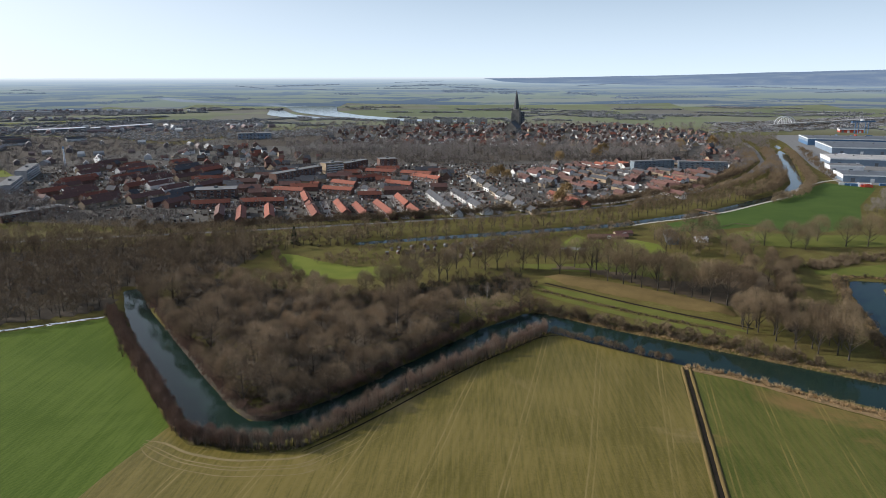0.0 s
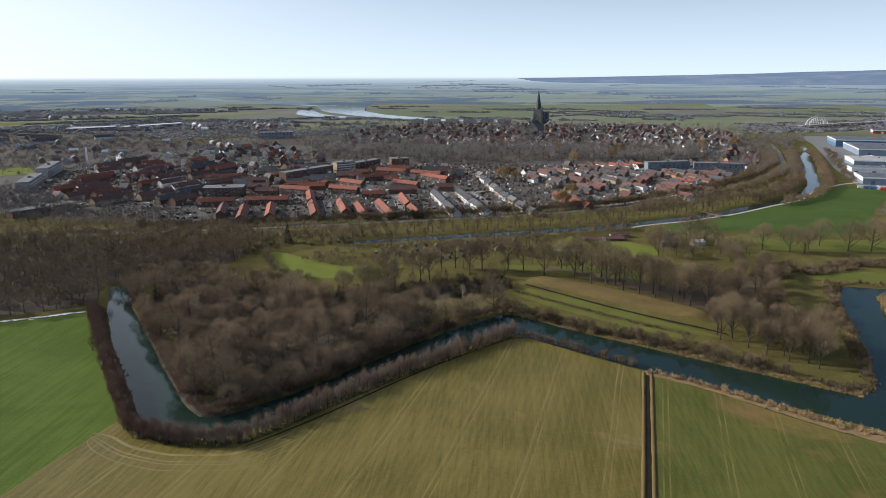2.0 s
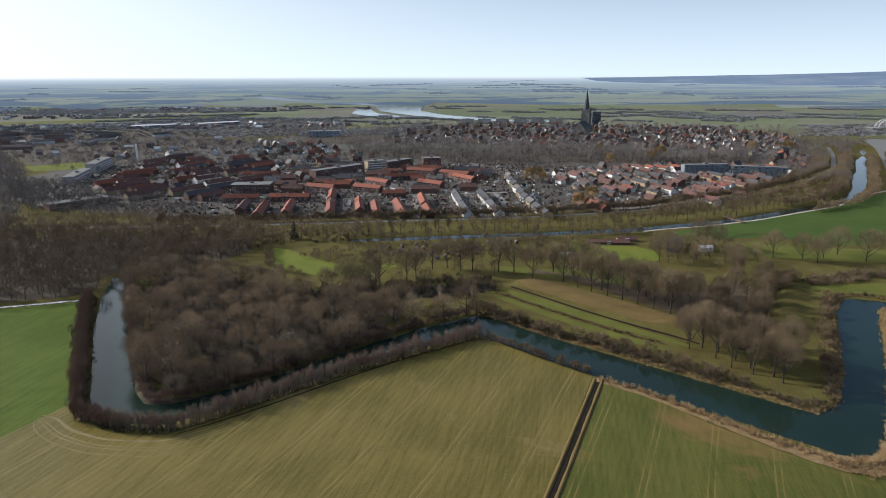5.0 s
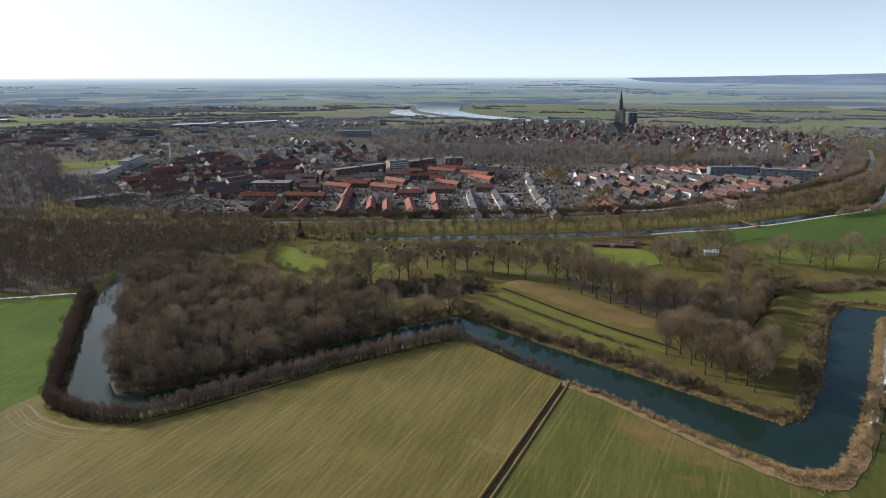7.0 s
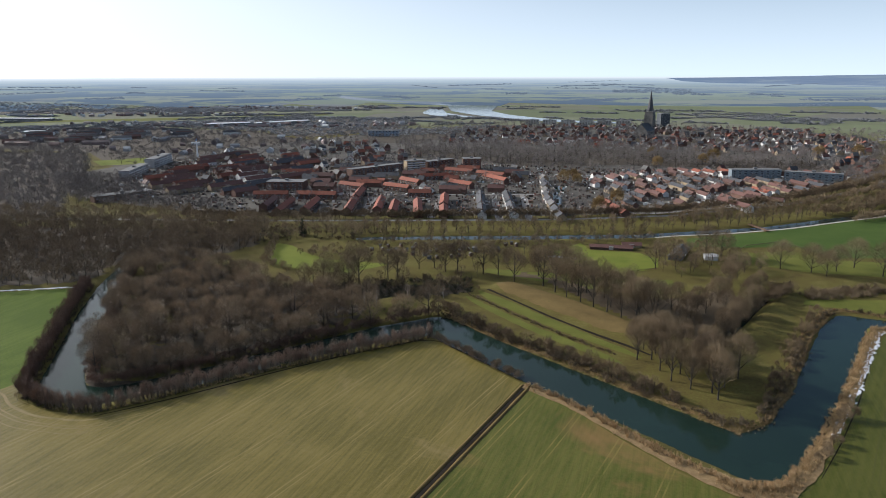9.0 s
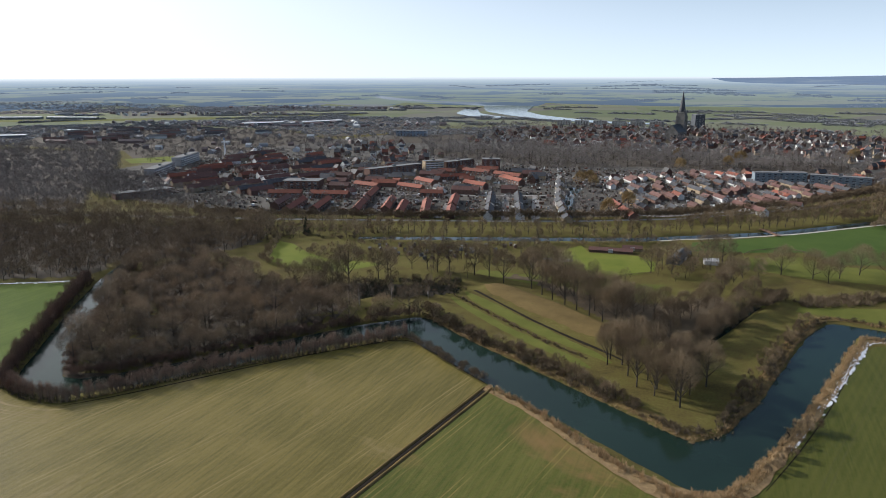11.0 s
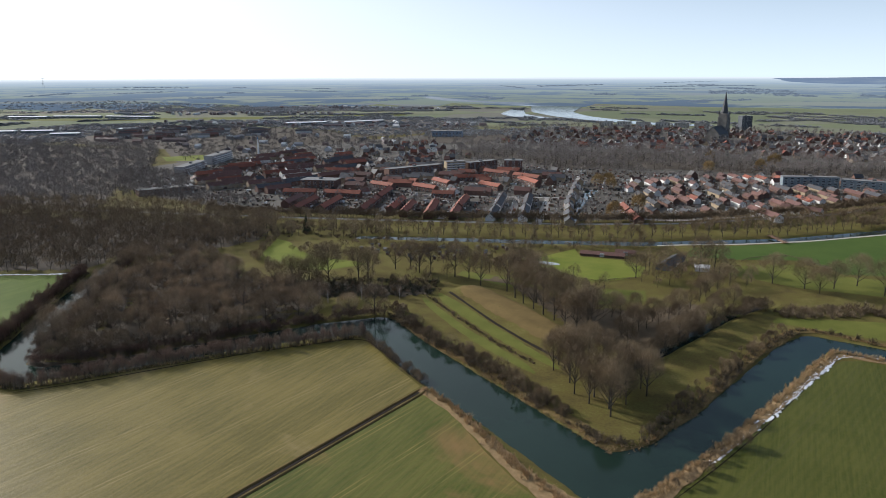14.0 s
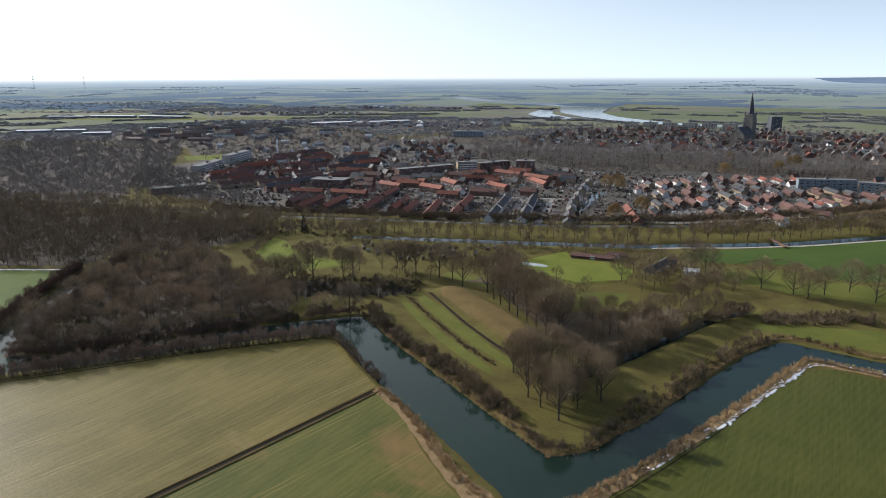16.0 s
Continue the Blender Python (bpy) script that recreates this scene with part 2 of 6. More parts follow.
# ---- ground ----
def np_mesh(name, verts, faces, mats, index=None, smooth=False):
    """A mesh from arrays: verts n x 3, faces m x 3 or m x 4."""
    me = bpy.data.meshes.new(name)
    verts, faces = np.asarray(verts, np.float32), np.asarray(faces, np.int32)
    k = faces.shape[1]
    me.vertices.add(len(verts))
    me.vertices.foreach_set("co", verts.ravel())
    me.loops.add(faces.size)
    me.loops.foreach_set("vertex_index", faces.ravel())
    me.polygons.add(len(faces))
    me.polygons.foreach_set("loop_start", np.arange(0, faces.size, k, dtype=np.int32))
    me.polygons.foreach_set("loop_total", np.full(len(faces), k, np.int32))
    for m in mats:
        me.materials.append(m)
    if index is not None:
        me.polygons.foreach_set("material_index", np.asarray(index, np.int32))
    me.polygons.foreach_set("use_smooth", np.full(len(faces), bool(smooth)))
    me.update(calc_edges=True)
    me.validate()
    return me


def part(name, mesh_or_bm, material=None, parent=None, label=""):
    """Links a mesh or bmesh as one object, under its thing if there is one."""
    if isinstance(mesh_or_bm, bmesh.types.BMesh):
        me = bpy.data.meshes.new(name)
        mesh_or_bm.to_mesh(me)
        mesh_or_bm.free()
        me.materials.append(material)
    else:
        me = mesh_or_bm
    ob = new(name, me)
    ob.parent = parent
    if label:
        ob["label"] = label
    return ob


def near_line(x, y, line):
    """Distance from places to a polyline of (x, y, half width), less the half width there."""
    best = np.full(np.shape(x), 1e9)
    for (ax, ay, aw), (bx, by, bw) in zip(line, line[1:]):
        dx, dy = bx - ax, by - ay
        u = np.clip(((x - ax) * dx + (y - ay) * dy) / (dx * dx + dy * dy), 0, 1)
        best = np.minimum(best, np.hypot(x - ax - u * dx, y - ay - u * dy) - (aw + u * (bw - aw)))
    return best


def inside(x, y, poly):
    """Whether places lie in a polygon."""
    x, y = np.asarray(x, float), np.asarray(y, float)
    hit = np.zeros(x.shape, bool)
    for (ax, ay), (bx, by) in zip(poly, poly[1:] + poly[:1]):
        hit ^= ((ay > y) != (by > y)) & (x < (bx - ax) * (y - ay) / (by - ay + 1e-12) + ax)
    return hit


def ripple(x, y, size, seed=0.0):
    """A smooth, uneven field between -1 and 1."""
    a = np.sin(x / size * 1.7 + seed) * np.cos(y / size * 1.3 - seed * 2) + np.sin((x + y) / size * 0.9 + 1.3 * seed)
    b = np.sin((x - 0.6 * y) / size * 2.9 + 2.1 * seed) * np.cos((y + 0.3 * x) / size * 3.3 + seed)
    return (a + 0.6 * b) / 2.6


LEVEL = -0.8
MOAT = [(-236, 392, 5), (-214, 355, 6.5), (-184, 311, 8), (-156, 272, 8.5), (-131, 238, 8.5), (-118, 227, 8), (-102, 229, 8), (-78, 254, 8),
        (-57, 283, 8.5), (-38, 308, 9), (-18, 332, 10.5), (2, 350, 12), (30, 330, 12), (66, 307, 12.8), (110, 280.5, 12.4), (146, 257.5, 13.4),
        (163, 284, 9.3), (175, 316, 8.9), (201, 404, 9.8), (209, 423, 8.5), (240, 418, 7.5), (330, 414, 7.5)]
CANAL = [(-118, 520, 5), (-53, 543, 6.5), (2, 561, 7), (93, 595, 7), (194, 656, 7.5), (258, 716, 7), (304, 760, 6.5), (350, 838, 6.5), (385, 935, 6.5),
         (440, 1090, 6.5), (470, 1190, 6.5), (520, 1330, 6.5)]
DIKE = [(-620, 440, 7), (-300, 530, 7), (-215, 553, 7), (-100, 590, 7), (24, 633, 7), (112, 678, 7), (226, 776, 7), (312, 892, 7), (385, 1030, 7), (432, 1180, 7), (470, 1330, 7)]
DITCH = [(61.5, 293, 0.8), (49, 219, 0.8), (44, 192, 0.8), (20, 60, 0.8)]
INNER = [(186, 478, 2.5), (168, 446, 3.2), (156, 412, 3.2), (142, 372, 3.2), (130, 340, 2.5)]   # narrow ditch behind the rampart
EYE = (90.0, 30.0, 126.0)   # about the middle of the flight


def sink(d, slope, depth):
    return np.clip(LEVEL + slope * d, -depth, 0.0)


def height(x, y):
    """Height of the land."""
    x, y = np.asarray(x, float), np.asarray(y, float)
    wob = 0.6 * ripple(x, y, 7.0, 1.0) + 0.6 * ripple(x, y, 3.1, 2.0)
    z = 0.03 * ripple(x, y, 40, 3.0) - 0.02
    for line, high, run in (([(24, 424, 4), (62, 398, 6), (100, 368, 5)], 2.6, 9.0), ([(148, 345, 3), (162, 392, 3.5), (180, 450, 3.5)], 1.1, 8.0),
                            ([(-150, 318, 6), (-112, 280, 6), (-60, 330, 6), (-30, 372, 6)], 3.0, 10.0)):
        z = z + high * np.clip(1 - near_line(x, y, line) / run, 0, 1) ** 1.5
    z = z + 1.4 * np.clip(1 - near_line(x, y, DIKE) / 9.0, 0, 1)
    wet = np.minimum(np.minimum(near_line(x, y, MOAT), near_line(x, y, CANAL)) + wob, near_line(x, y, INNER) + 0.4 * wob)
    z = np.where(wet < 4, z * np.clip((wet - 1) / 3, 0, 1), z)
    z = z + sink(wet, 0.4, 3.0)
    return z


def far_rise(x, y):
    """Beyond 3 km the plain is drawn together, so that 40 km of it end 4.9 km off; gives the rise and the true distance."""
    r = np.hypot(x - EYE[0], y - EYE[1])
    u = np.clip((r - 3000) / 1850, 0, 1.1)
    true = np.where(r < 3000, r, 3000 * np.exp(u * math.log(8.5)))
    return EYE[2] * (1 - r / true), true


def squeeze(x, y):
    """Where a place of the true plan lies on the drawn-together plain."""
    r = math.hypot(x - EYE[0], y - EYE[1])
    k = 1.0 if r < 3000 else (3000 + 1850 * math.log(r / 3000) / math.log(8.5)) / r
    return EYE[0] + (x - EYE[0]) * k, EYE[1] + (y - EYE[1]) * k


def axis(low, high, step, outer, grow=1.10):
    a = list(np.arange(low, high + step, step))
    for sign, end in ((-1, a[0]), (1, a[-1])):
        s, p = step, end
        while abs(p) < outer:
            s = min(s * grow, 170)
            p += sign * s
            a.append(p)
    return np.array(sorted(a))


gx, gy = axis(-330, 330, 2.5, 5600), axis(170, 720, 2.5, 5600)
gy = gy[gy > -900]
X, Y = np.meshgrid(gx, gy)
rise, true_r = far_rise(X, Y)
Zg = height(X, Y) * (np.hypot(X, Y) < 2500) + rise
nx, ny = len(gx), len(gy)
idx = np.arange(nx * ny).reshape(ny, nx)
quads = np.stack([idx[:-1, :-1], idx[:-1, 1:], idx[1:, 1:], idx[1:, :-1]], -1).reshape(-1, 4)
r_plan = np.hypot(X - EYE[0], Y - EYE[1]) + 1e-6
PX, PY = EYE[0] + (X - EYE[0]) * true_r / r_plan, EYE[1] + (Y - EYE[1]) * true_r / r_plan
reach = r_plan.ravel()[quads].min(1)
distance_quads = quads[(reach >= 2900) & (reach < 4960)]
quads = quads[reach < 2900]


def plain_material():
    """The land: rough winter grass close by; farther off a patchwork of pastures, ploughland and woods in plan coordinates."""
    m, n, l, b = shader("winter land")
    at = n.new("ShaderNodeUVMap")
    at.uv_map = "plan"
    v = at.outputs["UV"]
    big = noise_node(n, l, v, 6.0, 6, 0.6, 0.3)
    small = noise_node(n, l, v, 60.0, 5, 0.65)
    grain = noise_node(n, l, v, 900.0, 3, 0.7)
    grass = ramp_node(n, l, math_node(n, l, "ADD", math_node(n, l, "MULTIPLY", small, 0.6), math_node(n, l, "MULTIPLY", grain, 0.4)),
                      [(0.36, (0.072, 0.058, 0.024)), (0.46, (0.108, 0.087, 0.029)), (0.55, (0.119, 0.107, 0.031)), (0.66, (0.165, 0.132, 0.054))])
    cell = n.new("ShaderNodeTexVoronoi")
    cell.inputs["Scale"].default_value = 3.2
    l.new(v, cell.inputs["Vector"])
    sep = n.new("ShaderNodeSeparateColor")
    l.new(cell.outputs["Color"], sep.inputs[0])
    # far plots: paled, bluish palette paints some haze into the land
    plots = ramp_node(n, l, sep.outputs[0], [(0.0, (0.145, 0.172, 0.10)), (0.4, (0.19, 0.212, 0.122)), (0.7, (0.20, 0.208, 0.14)), (0.95, (0.17, 0.165, 0.14))])
    plots = mix_node(n, l, ramp_node(n, l, big, [(0.40, (0, 0, 0)), (0.70, (0.5, 0.5, 0.5))]), plots, (0.13, 0.135, 0.09))
    sxy = n.new("ShaderNodeSeparateXYZ")
    l.new(v, sxy.inputs[0])
    far = n.new("ShaderNodeMapRange")
    far.inputs["From Min"].default_value, far.inputs["From Max"].default_value = 1.55, 1.9
    dist = math_node(n, l, "SQRT", math_node(n, l, "ADD", math_node(n, l, "POWER", sxy.outputs[0], 2.0), math_node(n, l, "POWER", sxy.outputs[1], 2.0)))
    l.new(dist, far.inputs["Value"])
    c = mix_node(n, l, far.outputs[0], grass, plots)
    l.new(c, b.inputs["Base Color"])
    b.inputs["Roughness"].default_value, b.inputs["Specular IOR Level"].default_value = 0.95, 0.06
    bump_node(n, l, b, math_node(n, l, "ADD", small, grain), 0.4, 0.3)
    return m


M_LAND = plain_material()
ground_mesh = np_mesh("ground", np.stack([X.ravel(), Y.ravel(), Zg.ravel()], 1), quads, [M_LAND], smooth=True)
uv = ground_mesh.uv_layers.new(name="plan")
plan = np.stack([PX.ravel(), PY.ravel()], 1) / 1000.0
loop_v = np.empty(len(ground_mesh.loops), np.int32)
ground_mesh.loops.foreach_get("vertex_index", loop_v)
uv.data.foreach_set("uv", plan[loop_v].astype(np.float32).ravel())


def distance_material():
    """The glowing far plain: pastures, ploughland and woods in plan coordinates, with painted haze paling to the
    horizon.
    """
    m, n, l, b = shader("distance with painted haze")
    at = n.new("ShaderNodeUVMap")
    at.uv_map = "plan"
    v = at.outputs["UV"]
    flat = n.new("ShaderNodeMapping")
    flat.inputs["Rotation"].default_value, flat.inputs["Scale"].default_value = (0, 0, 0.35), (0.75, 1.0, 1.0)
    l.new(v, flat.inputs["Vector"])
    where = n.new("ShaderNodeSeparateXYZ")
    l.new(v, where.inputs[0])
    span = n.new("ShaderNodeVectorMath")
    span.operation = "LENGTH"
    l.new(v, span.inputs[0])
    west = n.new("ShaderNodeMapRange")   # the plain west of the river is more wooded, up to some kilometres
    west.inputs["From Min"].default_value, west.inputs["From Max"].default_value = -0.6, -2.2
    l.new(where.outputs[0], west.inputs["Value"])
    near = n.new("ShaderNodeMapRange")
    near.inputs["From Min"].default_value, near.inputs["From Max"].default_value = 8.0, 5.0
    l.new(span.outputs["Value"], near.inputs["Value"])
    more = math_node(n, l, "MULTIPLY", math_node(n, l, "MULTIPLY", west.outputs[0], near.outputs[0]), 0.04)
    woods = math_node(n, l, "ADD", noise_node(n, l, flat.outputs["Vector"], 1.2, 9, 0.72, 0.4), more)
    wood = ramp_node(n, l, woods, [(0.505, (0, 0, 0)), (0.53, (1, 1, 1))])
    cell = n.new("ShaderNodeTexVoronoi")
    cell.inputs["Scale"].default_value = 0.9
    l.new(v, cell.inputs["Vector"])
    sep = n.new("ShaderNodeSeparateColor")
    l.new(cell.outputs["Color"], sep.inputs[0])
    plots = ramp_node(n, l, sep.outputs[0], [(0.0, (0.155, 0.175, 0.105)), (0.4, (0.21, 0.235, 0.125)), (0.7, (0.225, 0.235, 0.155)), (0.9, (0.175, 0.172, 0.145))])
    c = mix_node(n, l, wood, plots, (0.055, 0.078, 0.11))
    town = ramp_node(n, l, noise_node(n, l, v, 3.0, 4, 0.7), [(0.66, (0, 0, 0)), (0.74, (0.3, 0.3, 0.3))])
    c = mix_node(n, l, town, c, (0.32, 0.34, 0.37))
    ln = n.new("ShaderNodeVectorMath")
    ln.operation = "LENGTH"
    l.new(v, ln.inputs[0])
    # haze painted by distance: colours blend into pale blue, then emit
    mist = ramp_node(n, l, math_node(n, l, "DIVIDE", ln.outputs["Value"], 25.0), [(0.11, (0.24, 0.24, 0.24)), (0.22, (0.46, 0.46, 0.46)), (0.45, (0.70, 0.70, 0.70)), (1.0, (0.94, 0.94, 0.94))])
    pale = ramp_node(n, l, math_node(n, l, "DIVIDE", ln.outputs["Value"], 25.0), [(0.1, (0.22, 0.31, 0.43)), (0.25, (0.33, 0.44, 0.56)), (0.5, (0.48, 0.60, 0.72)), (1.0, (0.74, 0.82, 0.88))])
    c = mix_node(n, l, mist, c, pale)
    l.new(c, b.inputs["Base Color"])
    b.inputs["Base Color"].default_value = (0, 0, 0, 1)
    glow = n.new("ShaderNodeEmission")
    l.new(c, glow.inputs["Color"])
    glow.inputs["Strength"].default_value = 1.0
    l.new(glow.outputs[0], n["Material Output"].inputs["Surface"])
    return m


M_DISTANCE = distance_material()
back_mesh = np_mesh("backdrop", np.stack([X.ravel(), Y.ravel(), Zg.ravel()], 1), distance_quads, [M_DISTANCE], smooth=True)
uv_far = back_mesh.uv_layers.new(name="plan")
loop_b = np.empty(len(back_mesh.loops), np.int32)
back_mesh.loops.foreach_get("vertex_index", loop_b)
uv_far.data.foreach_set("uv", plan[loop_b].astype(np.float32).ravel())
tagged(part("backdrop", back_mesh), "far plain of pastures and woods with painted haze", "backdrop", kind="structure")
ground = tagged(part("ground", ground_mesh), "winter land of rough grass with banks, dike and far plain", "ground", kind="structure")


def sheet(name, poly, material, label, z=0.03, category="field"):
    """A flat plot laid on the land."""
    bm = bmesh.new()
    face = bm.faces.new([bm.verts.new((x, y, z)) for x, y in poly])
    face.normal_update()
    if face.normal.z < 0:
        bmesh.ops.reverse_faces(bm, faces=bm.faces)
    bmesh.ops.triangulate(bm, faces=bm.faces)
    return tagged(part(name, bm, material), label, category, kind="structure")


def floor_of(poly, what="leaf litter under bare trees", lift=0.1, step=5.0, material=None):
    """A carpet of leaf litter that follows the land inside a polygon and stops at the water."""
    xs, ys = [p[0] for p in poly], [p[1] for p in poly]
    ax, ay = np.arange(min(xs), max(xs) + step, step), np.arange(min(ys), max(ys) + step, step)
    gx2, gy2 = np.meshgrid(ax, ay)
    ok = inside(gx2, gy2, poly) & (near_line(gx2, gy2, MOAT) > 2) & (near_line(gx2, gy2, CANAL) > 3) & (near_line(gx2, gy2, DIKE) > 1)
    ii = np.arange(gx2.size).reshape(gx2.shape)
    q = np.stack([ii[:-1, :-1], ii[:-1, 1:], ii[1:, 1:], ii[1:, :-1]], -1).reshape(-1, 4)
    q = q[ok.ravel()[q].all(1)]
    V = np.column_stack([gx2.ravel(), gy2.ravel(), height(gx2, gy2).ravel() + lift])
    used, back = np.unique(q, return_inverse=True)
    return tagged(part("wood_floor", np_mesh("wood_floor", V[used], back.reshape(-1, 4), [material or M_LITTER], smooth=True)), "dark " + what, "ground", kind="structure")


def ribbon(name, line, material, label, z=None, lift=0.06, wide=1.0, step=6.0, category="road", drape=False, hump=0.0):
    """A strip along a polyline of (x, y, half width), lying on the land or at one level."""
    pts = []
    for (ax, ay, aw), (bx, by, bw) in zip(line, line[1:]):
        k = max(1, int(math.hypot(bx - ax, by - ay) / step))
        pts += [(ax + (bx - ax) * i / k, ay + (by - ay) * i / k, aw + (bw - aw) * i / k) for i in range(k)]
    pts.append(line[-1])
    p = np.array(pts, float)
    for _ in range(3):
        p[1:-1] = (p[:-2] + 2 * p[1:-1] + p[2:]) / 4
    d = np.gradient(p[:, :2], axis=0)
    d /= np.linalg.norm(d, axis=1)[:, None]
    side = np.stack([-d[:, 1], d[:, 0]], 1) * p[:, 2:3] * wide
    if drape:
        side = side * (1 + 0.28 * ripple(p[:, 0], p[:, 1], 4.0, lift * 9))[:, None]
    c = 3 if not drape else 9
    cols = [p[:, :2] + side * s for s in np.linspace(-1, 1, c)]
    V = np.stack(cols, 1).reshape(-1, 2)
    zz = height(V[:, 0], V[:, 1])
    if not drape:
        zz = zz.reshape(-1, c).max(1).repeat(c)
    zz = zz + np.tile(hump * (1 - np.linspace(-1, 1, c) ** 2), len(p))
    zz = zz + lift + far_rise(V[:, 0], V[:, 1])[0]
    k = np.arange(len(p) - 1)[:, None] * c
    F = np.concatenate([k + [j, c + j, c + j + 1, j + 1] for j in range(c - 1)])[:, ::-1]
    return tagged(part(name, np_mesh(name, np.column_stack([V, zz]), F, [material], smooth=True)), label, category, kind="structure")


WATERS = (([(-262, 205), (340, 205), (340, 470), (-262, 470)], "dark still water of the old fortress moat"), ([(-130, 500), (150, 500), (560, 1100), (560, 1400), (440, 1400), (-130, 560)], "calm canal water below the dike"))
for outline, what in WATERS:
    sheet("water", outline, M_WATER, what, LEVEL, "water")

# ---- fields, roads, river ----
sheet("field", [(-143, 228.5), (-131, 216), (-112, 211), (-92, 213), (-80.5, 226.5), (-62.5, 251.5), (-44.5, 274.5), (-7, 315), (7, 331), (36, 308), (59, 292.5), (47.5, 219), (43, 192),
                (19, 60), (0, -80), (-192, -80), (-170, 60), (-154, 170), (-150, 197)], M_FIELD_TAN, "sparse yellowish winter wheat field with wheel tracks")
sheet("field", [(64, 288), (80, 278), (103, 257), (122, 242), (140, 231), (150, 232), (140, 60), (130, -80), (4, -80), (22, 60), (46, 192), (51, 219)], M_FIELD_RIGHT,
      "green winter wheat field with brown patches")
sheet("field", [(154, 238), (166, 254), (176, 280), (184, 302), (196, 340), (209, 378), (219, 400), (228, 404), (262, 399), (520, 392), (620, -80), (145, -80), (148, 60)], M_FIELD_EAST,
      "dense dark green winter wheat field")
sheet("field", [(-225, 344), (-196, 301), (-166, 260), (-143, 228.5), (-150, 197), (-154, 170), (-170, 60), (-192, -80), (-620, -80), (-620, 140), (-400, 252), (-268, 320)], M_FIELD_LEFT,
      "lush bright green young grass field", z=0.024)
sheet("field", [(128, 594), (136, 600), (188, 638), (250, 692), (334, 784), (384, 842), (420, 800), (345, 690), (300, 600), (258, 571), (226, 562), (205, 590), (160, 572), (128, 566)], M_WHEAT_FAR,
      "even dark green arable field by the canal", z=0.05)
sheet("meadow", [(-174, 484), (-160, 455), (-148, 432), (-117, 420), (-84, 424), (-66, 452), (-84, 452), (-112, 450), (-135, 462), (-158, 480)], M_MEADOW, "bright sunlit green meadow", z=0.05, category="meadow")
sheet("meadow", [(34, 518), (35, 502), (46, 494), (63, 483), (75, 477.5), (85, 476), (100, 488), (109, 500), (108, 522), (94, 536), (60, 534), (50, 554)], M_MEADOW, "fenced green paddock", z=0.05, category="meadow")
sheet("meadow", [(0, 462), (30, 462), (58, 466), (92, 462), (118, 470), (122, 450), (96, 430), (50, 440), (0, 452)], M_PASTURE, "green grass behind the trees", z=0.05, category="meadow")
sheet("meadow", [(150, 446), (186, 450), (250, 470), (330, 478), (330, 440), (250, 436), (196, 442)], M_PASTURE, "short green pasture beside the moat", z=0.05, category="meadow")
sheet("meadow", [(182, 566), (198, 574), (222, 556), (300, 560), (300, 520), (200, 516), (160, 530), (160, 552)], M_PASTURE, "tawny green pasture", z=0.05, category="meadow")

ribbon("road", [(x, y, 3.2) for x, y, w in DIKE], M_ASPHALT, "grey asphalt road along the dike", lift=0.12)
ribbon("path", [(104, 590, 1.6), (121, 602, 1.6), (160, 622, 1.6), (211, 659, 1.6), (252, 698, 1.6), (299, 740, 1.6), (335, 800, 1.8), (384, 850, 2.2), (420, 872, 2.5)], M_PATH,
       "pale gravel path beside the canal", lift=0.15)
RIVER = [(-1750, 3800, 25), (-1480, 3450, 40), (-1250, 3250, 24), (-1050, 3120, 20), (-860, 3010, 50), (-690, 2860, 105), (-570, 2420, 70), (-430, 2190, 52), (-280, 2040, 42), (-150, 1950, 34), (0, 1940, 30)]
RIVER = [(*squeeze(x, y), w) for x, y, w in RIVER]
ribbon("river", RIVER, M_RIVER, "bright winding river across the plain", lift=1.2, step=30, category="river")
ribbon("river", [(-760, 2600, 20), (-650, 2250, 42), (-560, 2130, 40), (-480, 2080, 25)], M_RIVER, "still backwater beside the river", lift=1.2, step=30, category="river")
sheet("field", [(-2000, 1330), (-1600, 1480), (-1160, 1800), (-940, 2070), (-1000, 2140), (-1240, 1880), (-1680, 1570), (-2050, 1420)], M_PASTURE, "pale green strip of pasture beyond the town", z=0.3)
sheet("field", [(-668, 826), (-618, 866), (-676, 930), (-722, 866)], M_MEADOW, "bright sports field among woods", z=0.1)
sheet("town_ground", [(-640, 700), (-560, 640), (-440, 590), (-300, 566), (-200, 590), (20, 656), (112, 706), (240, 830), (330, 960), (360, 1100), (420, 1300), (480, 1560), (380, 1800), (-340, 1800), (-520, 1500), (-640, 1000)],
      mottled("gardens, paving and bare beds", (0.045, 0.041, 0.035), (0.125, 0.112, 0.092), 0.09, 0.95, 0.8, 0.4), "gardens, paving and bare beds between the houses", z=0.06, category="ground")
M_STREET = mottled("pale street paving", (0.20, 0.185, 0.17), (0.30, 0.28, 0.255), 0.2, 0.9, 3)
for line in ([(-120, 730), (-92, 612)], [(-186, 700), (-156, 600)], [(-67, 745), (-27, 610)], [(-38, 760), (-2, 618)], [(-250, 690), (-120, 735), (-10, 770)], [(-330, 880), (-240, 760), (-205, 690)], [(-470, 600), (-520, 680), (-545, 760)],
             [(28, 690), (95, 690), (160, 735), (230, 830)], [(100, 720), (60, 830), (50, 960)], [(150, 740), (130, 850), (120, 980)], [(215, 800), (180, 900), (170, 1000)], [(-420, 640), (-380, 800), (-360, 960)]):
    ribbon("street", [(x, y, 3.6) for x, y in line], M_STREET, "pale paved street between houses", lift=0.16)
ribbon("water", [(24, 628, 5), (14, 668, 5), (4, 720, 5), (-4, 780, 5), (-8, 830, 6)], M_WATER, "narrow town canal between houses", lift=0.2, category="water")
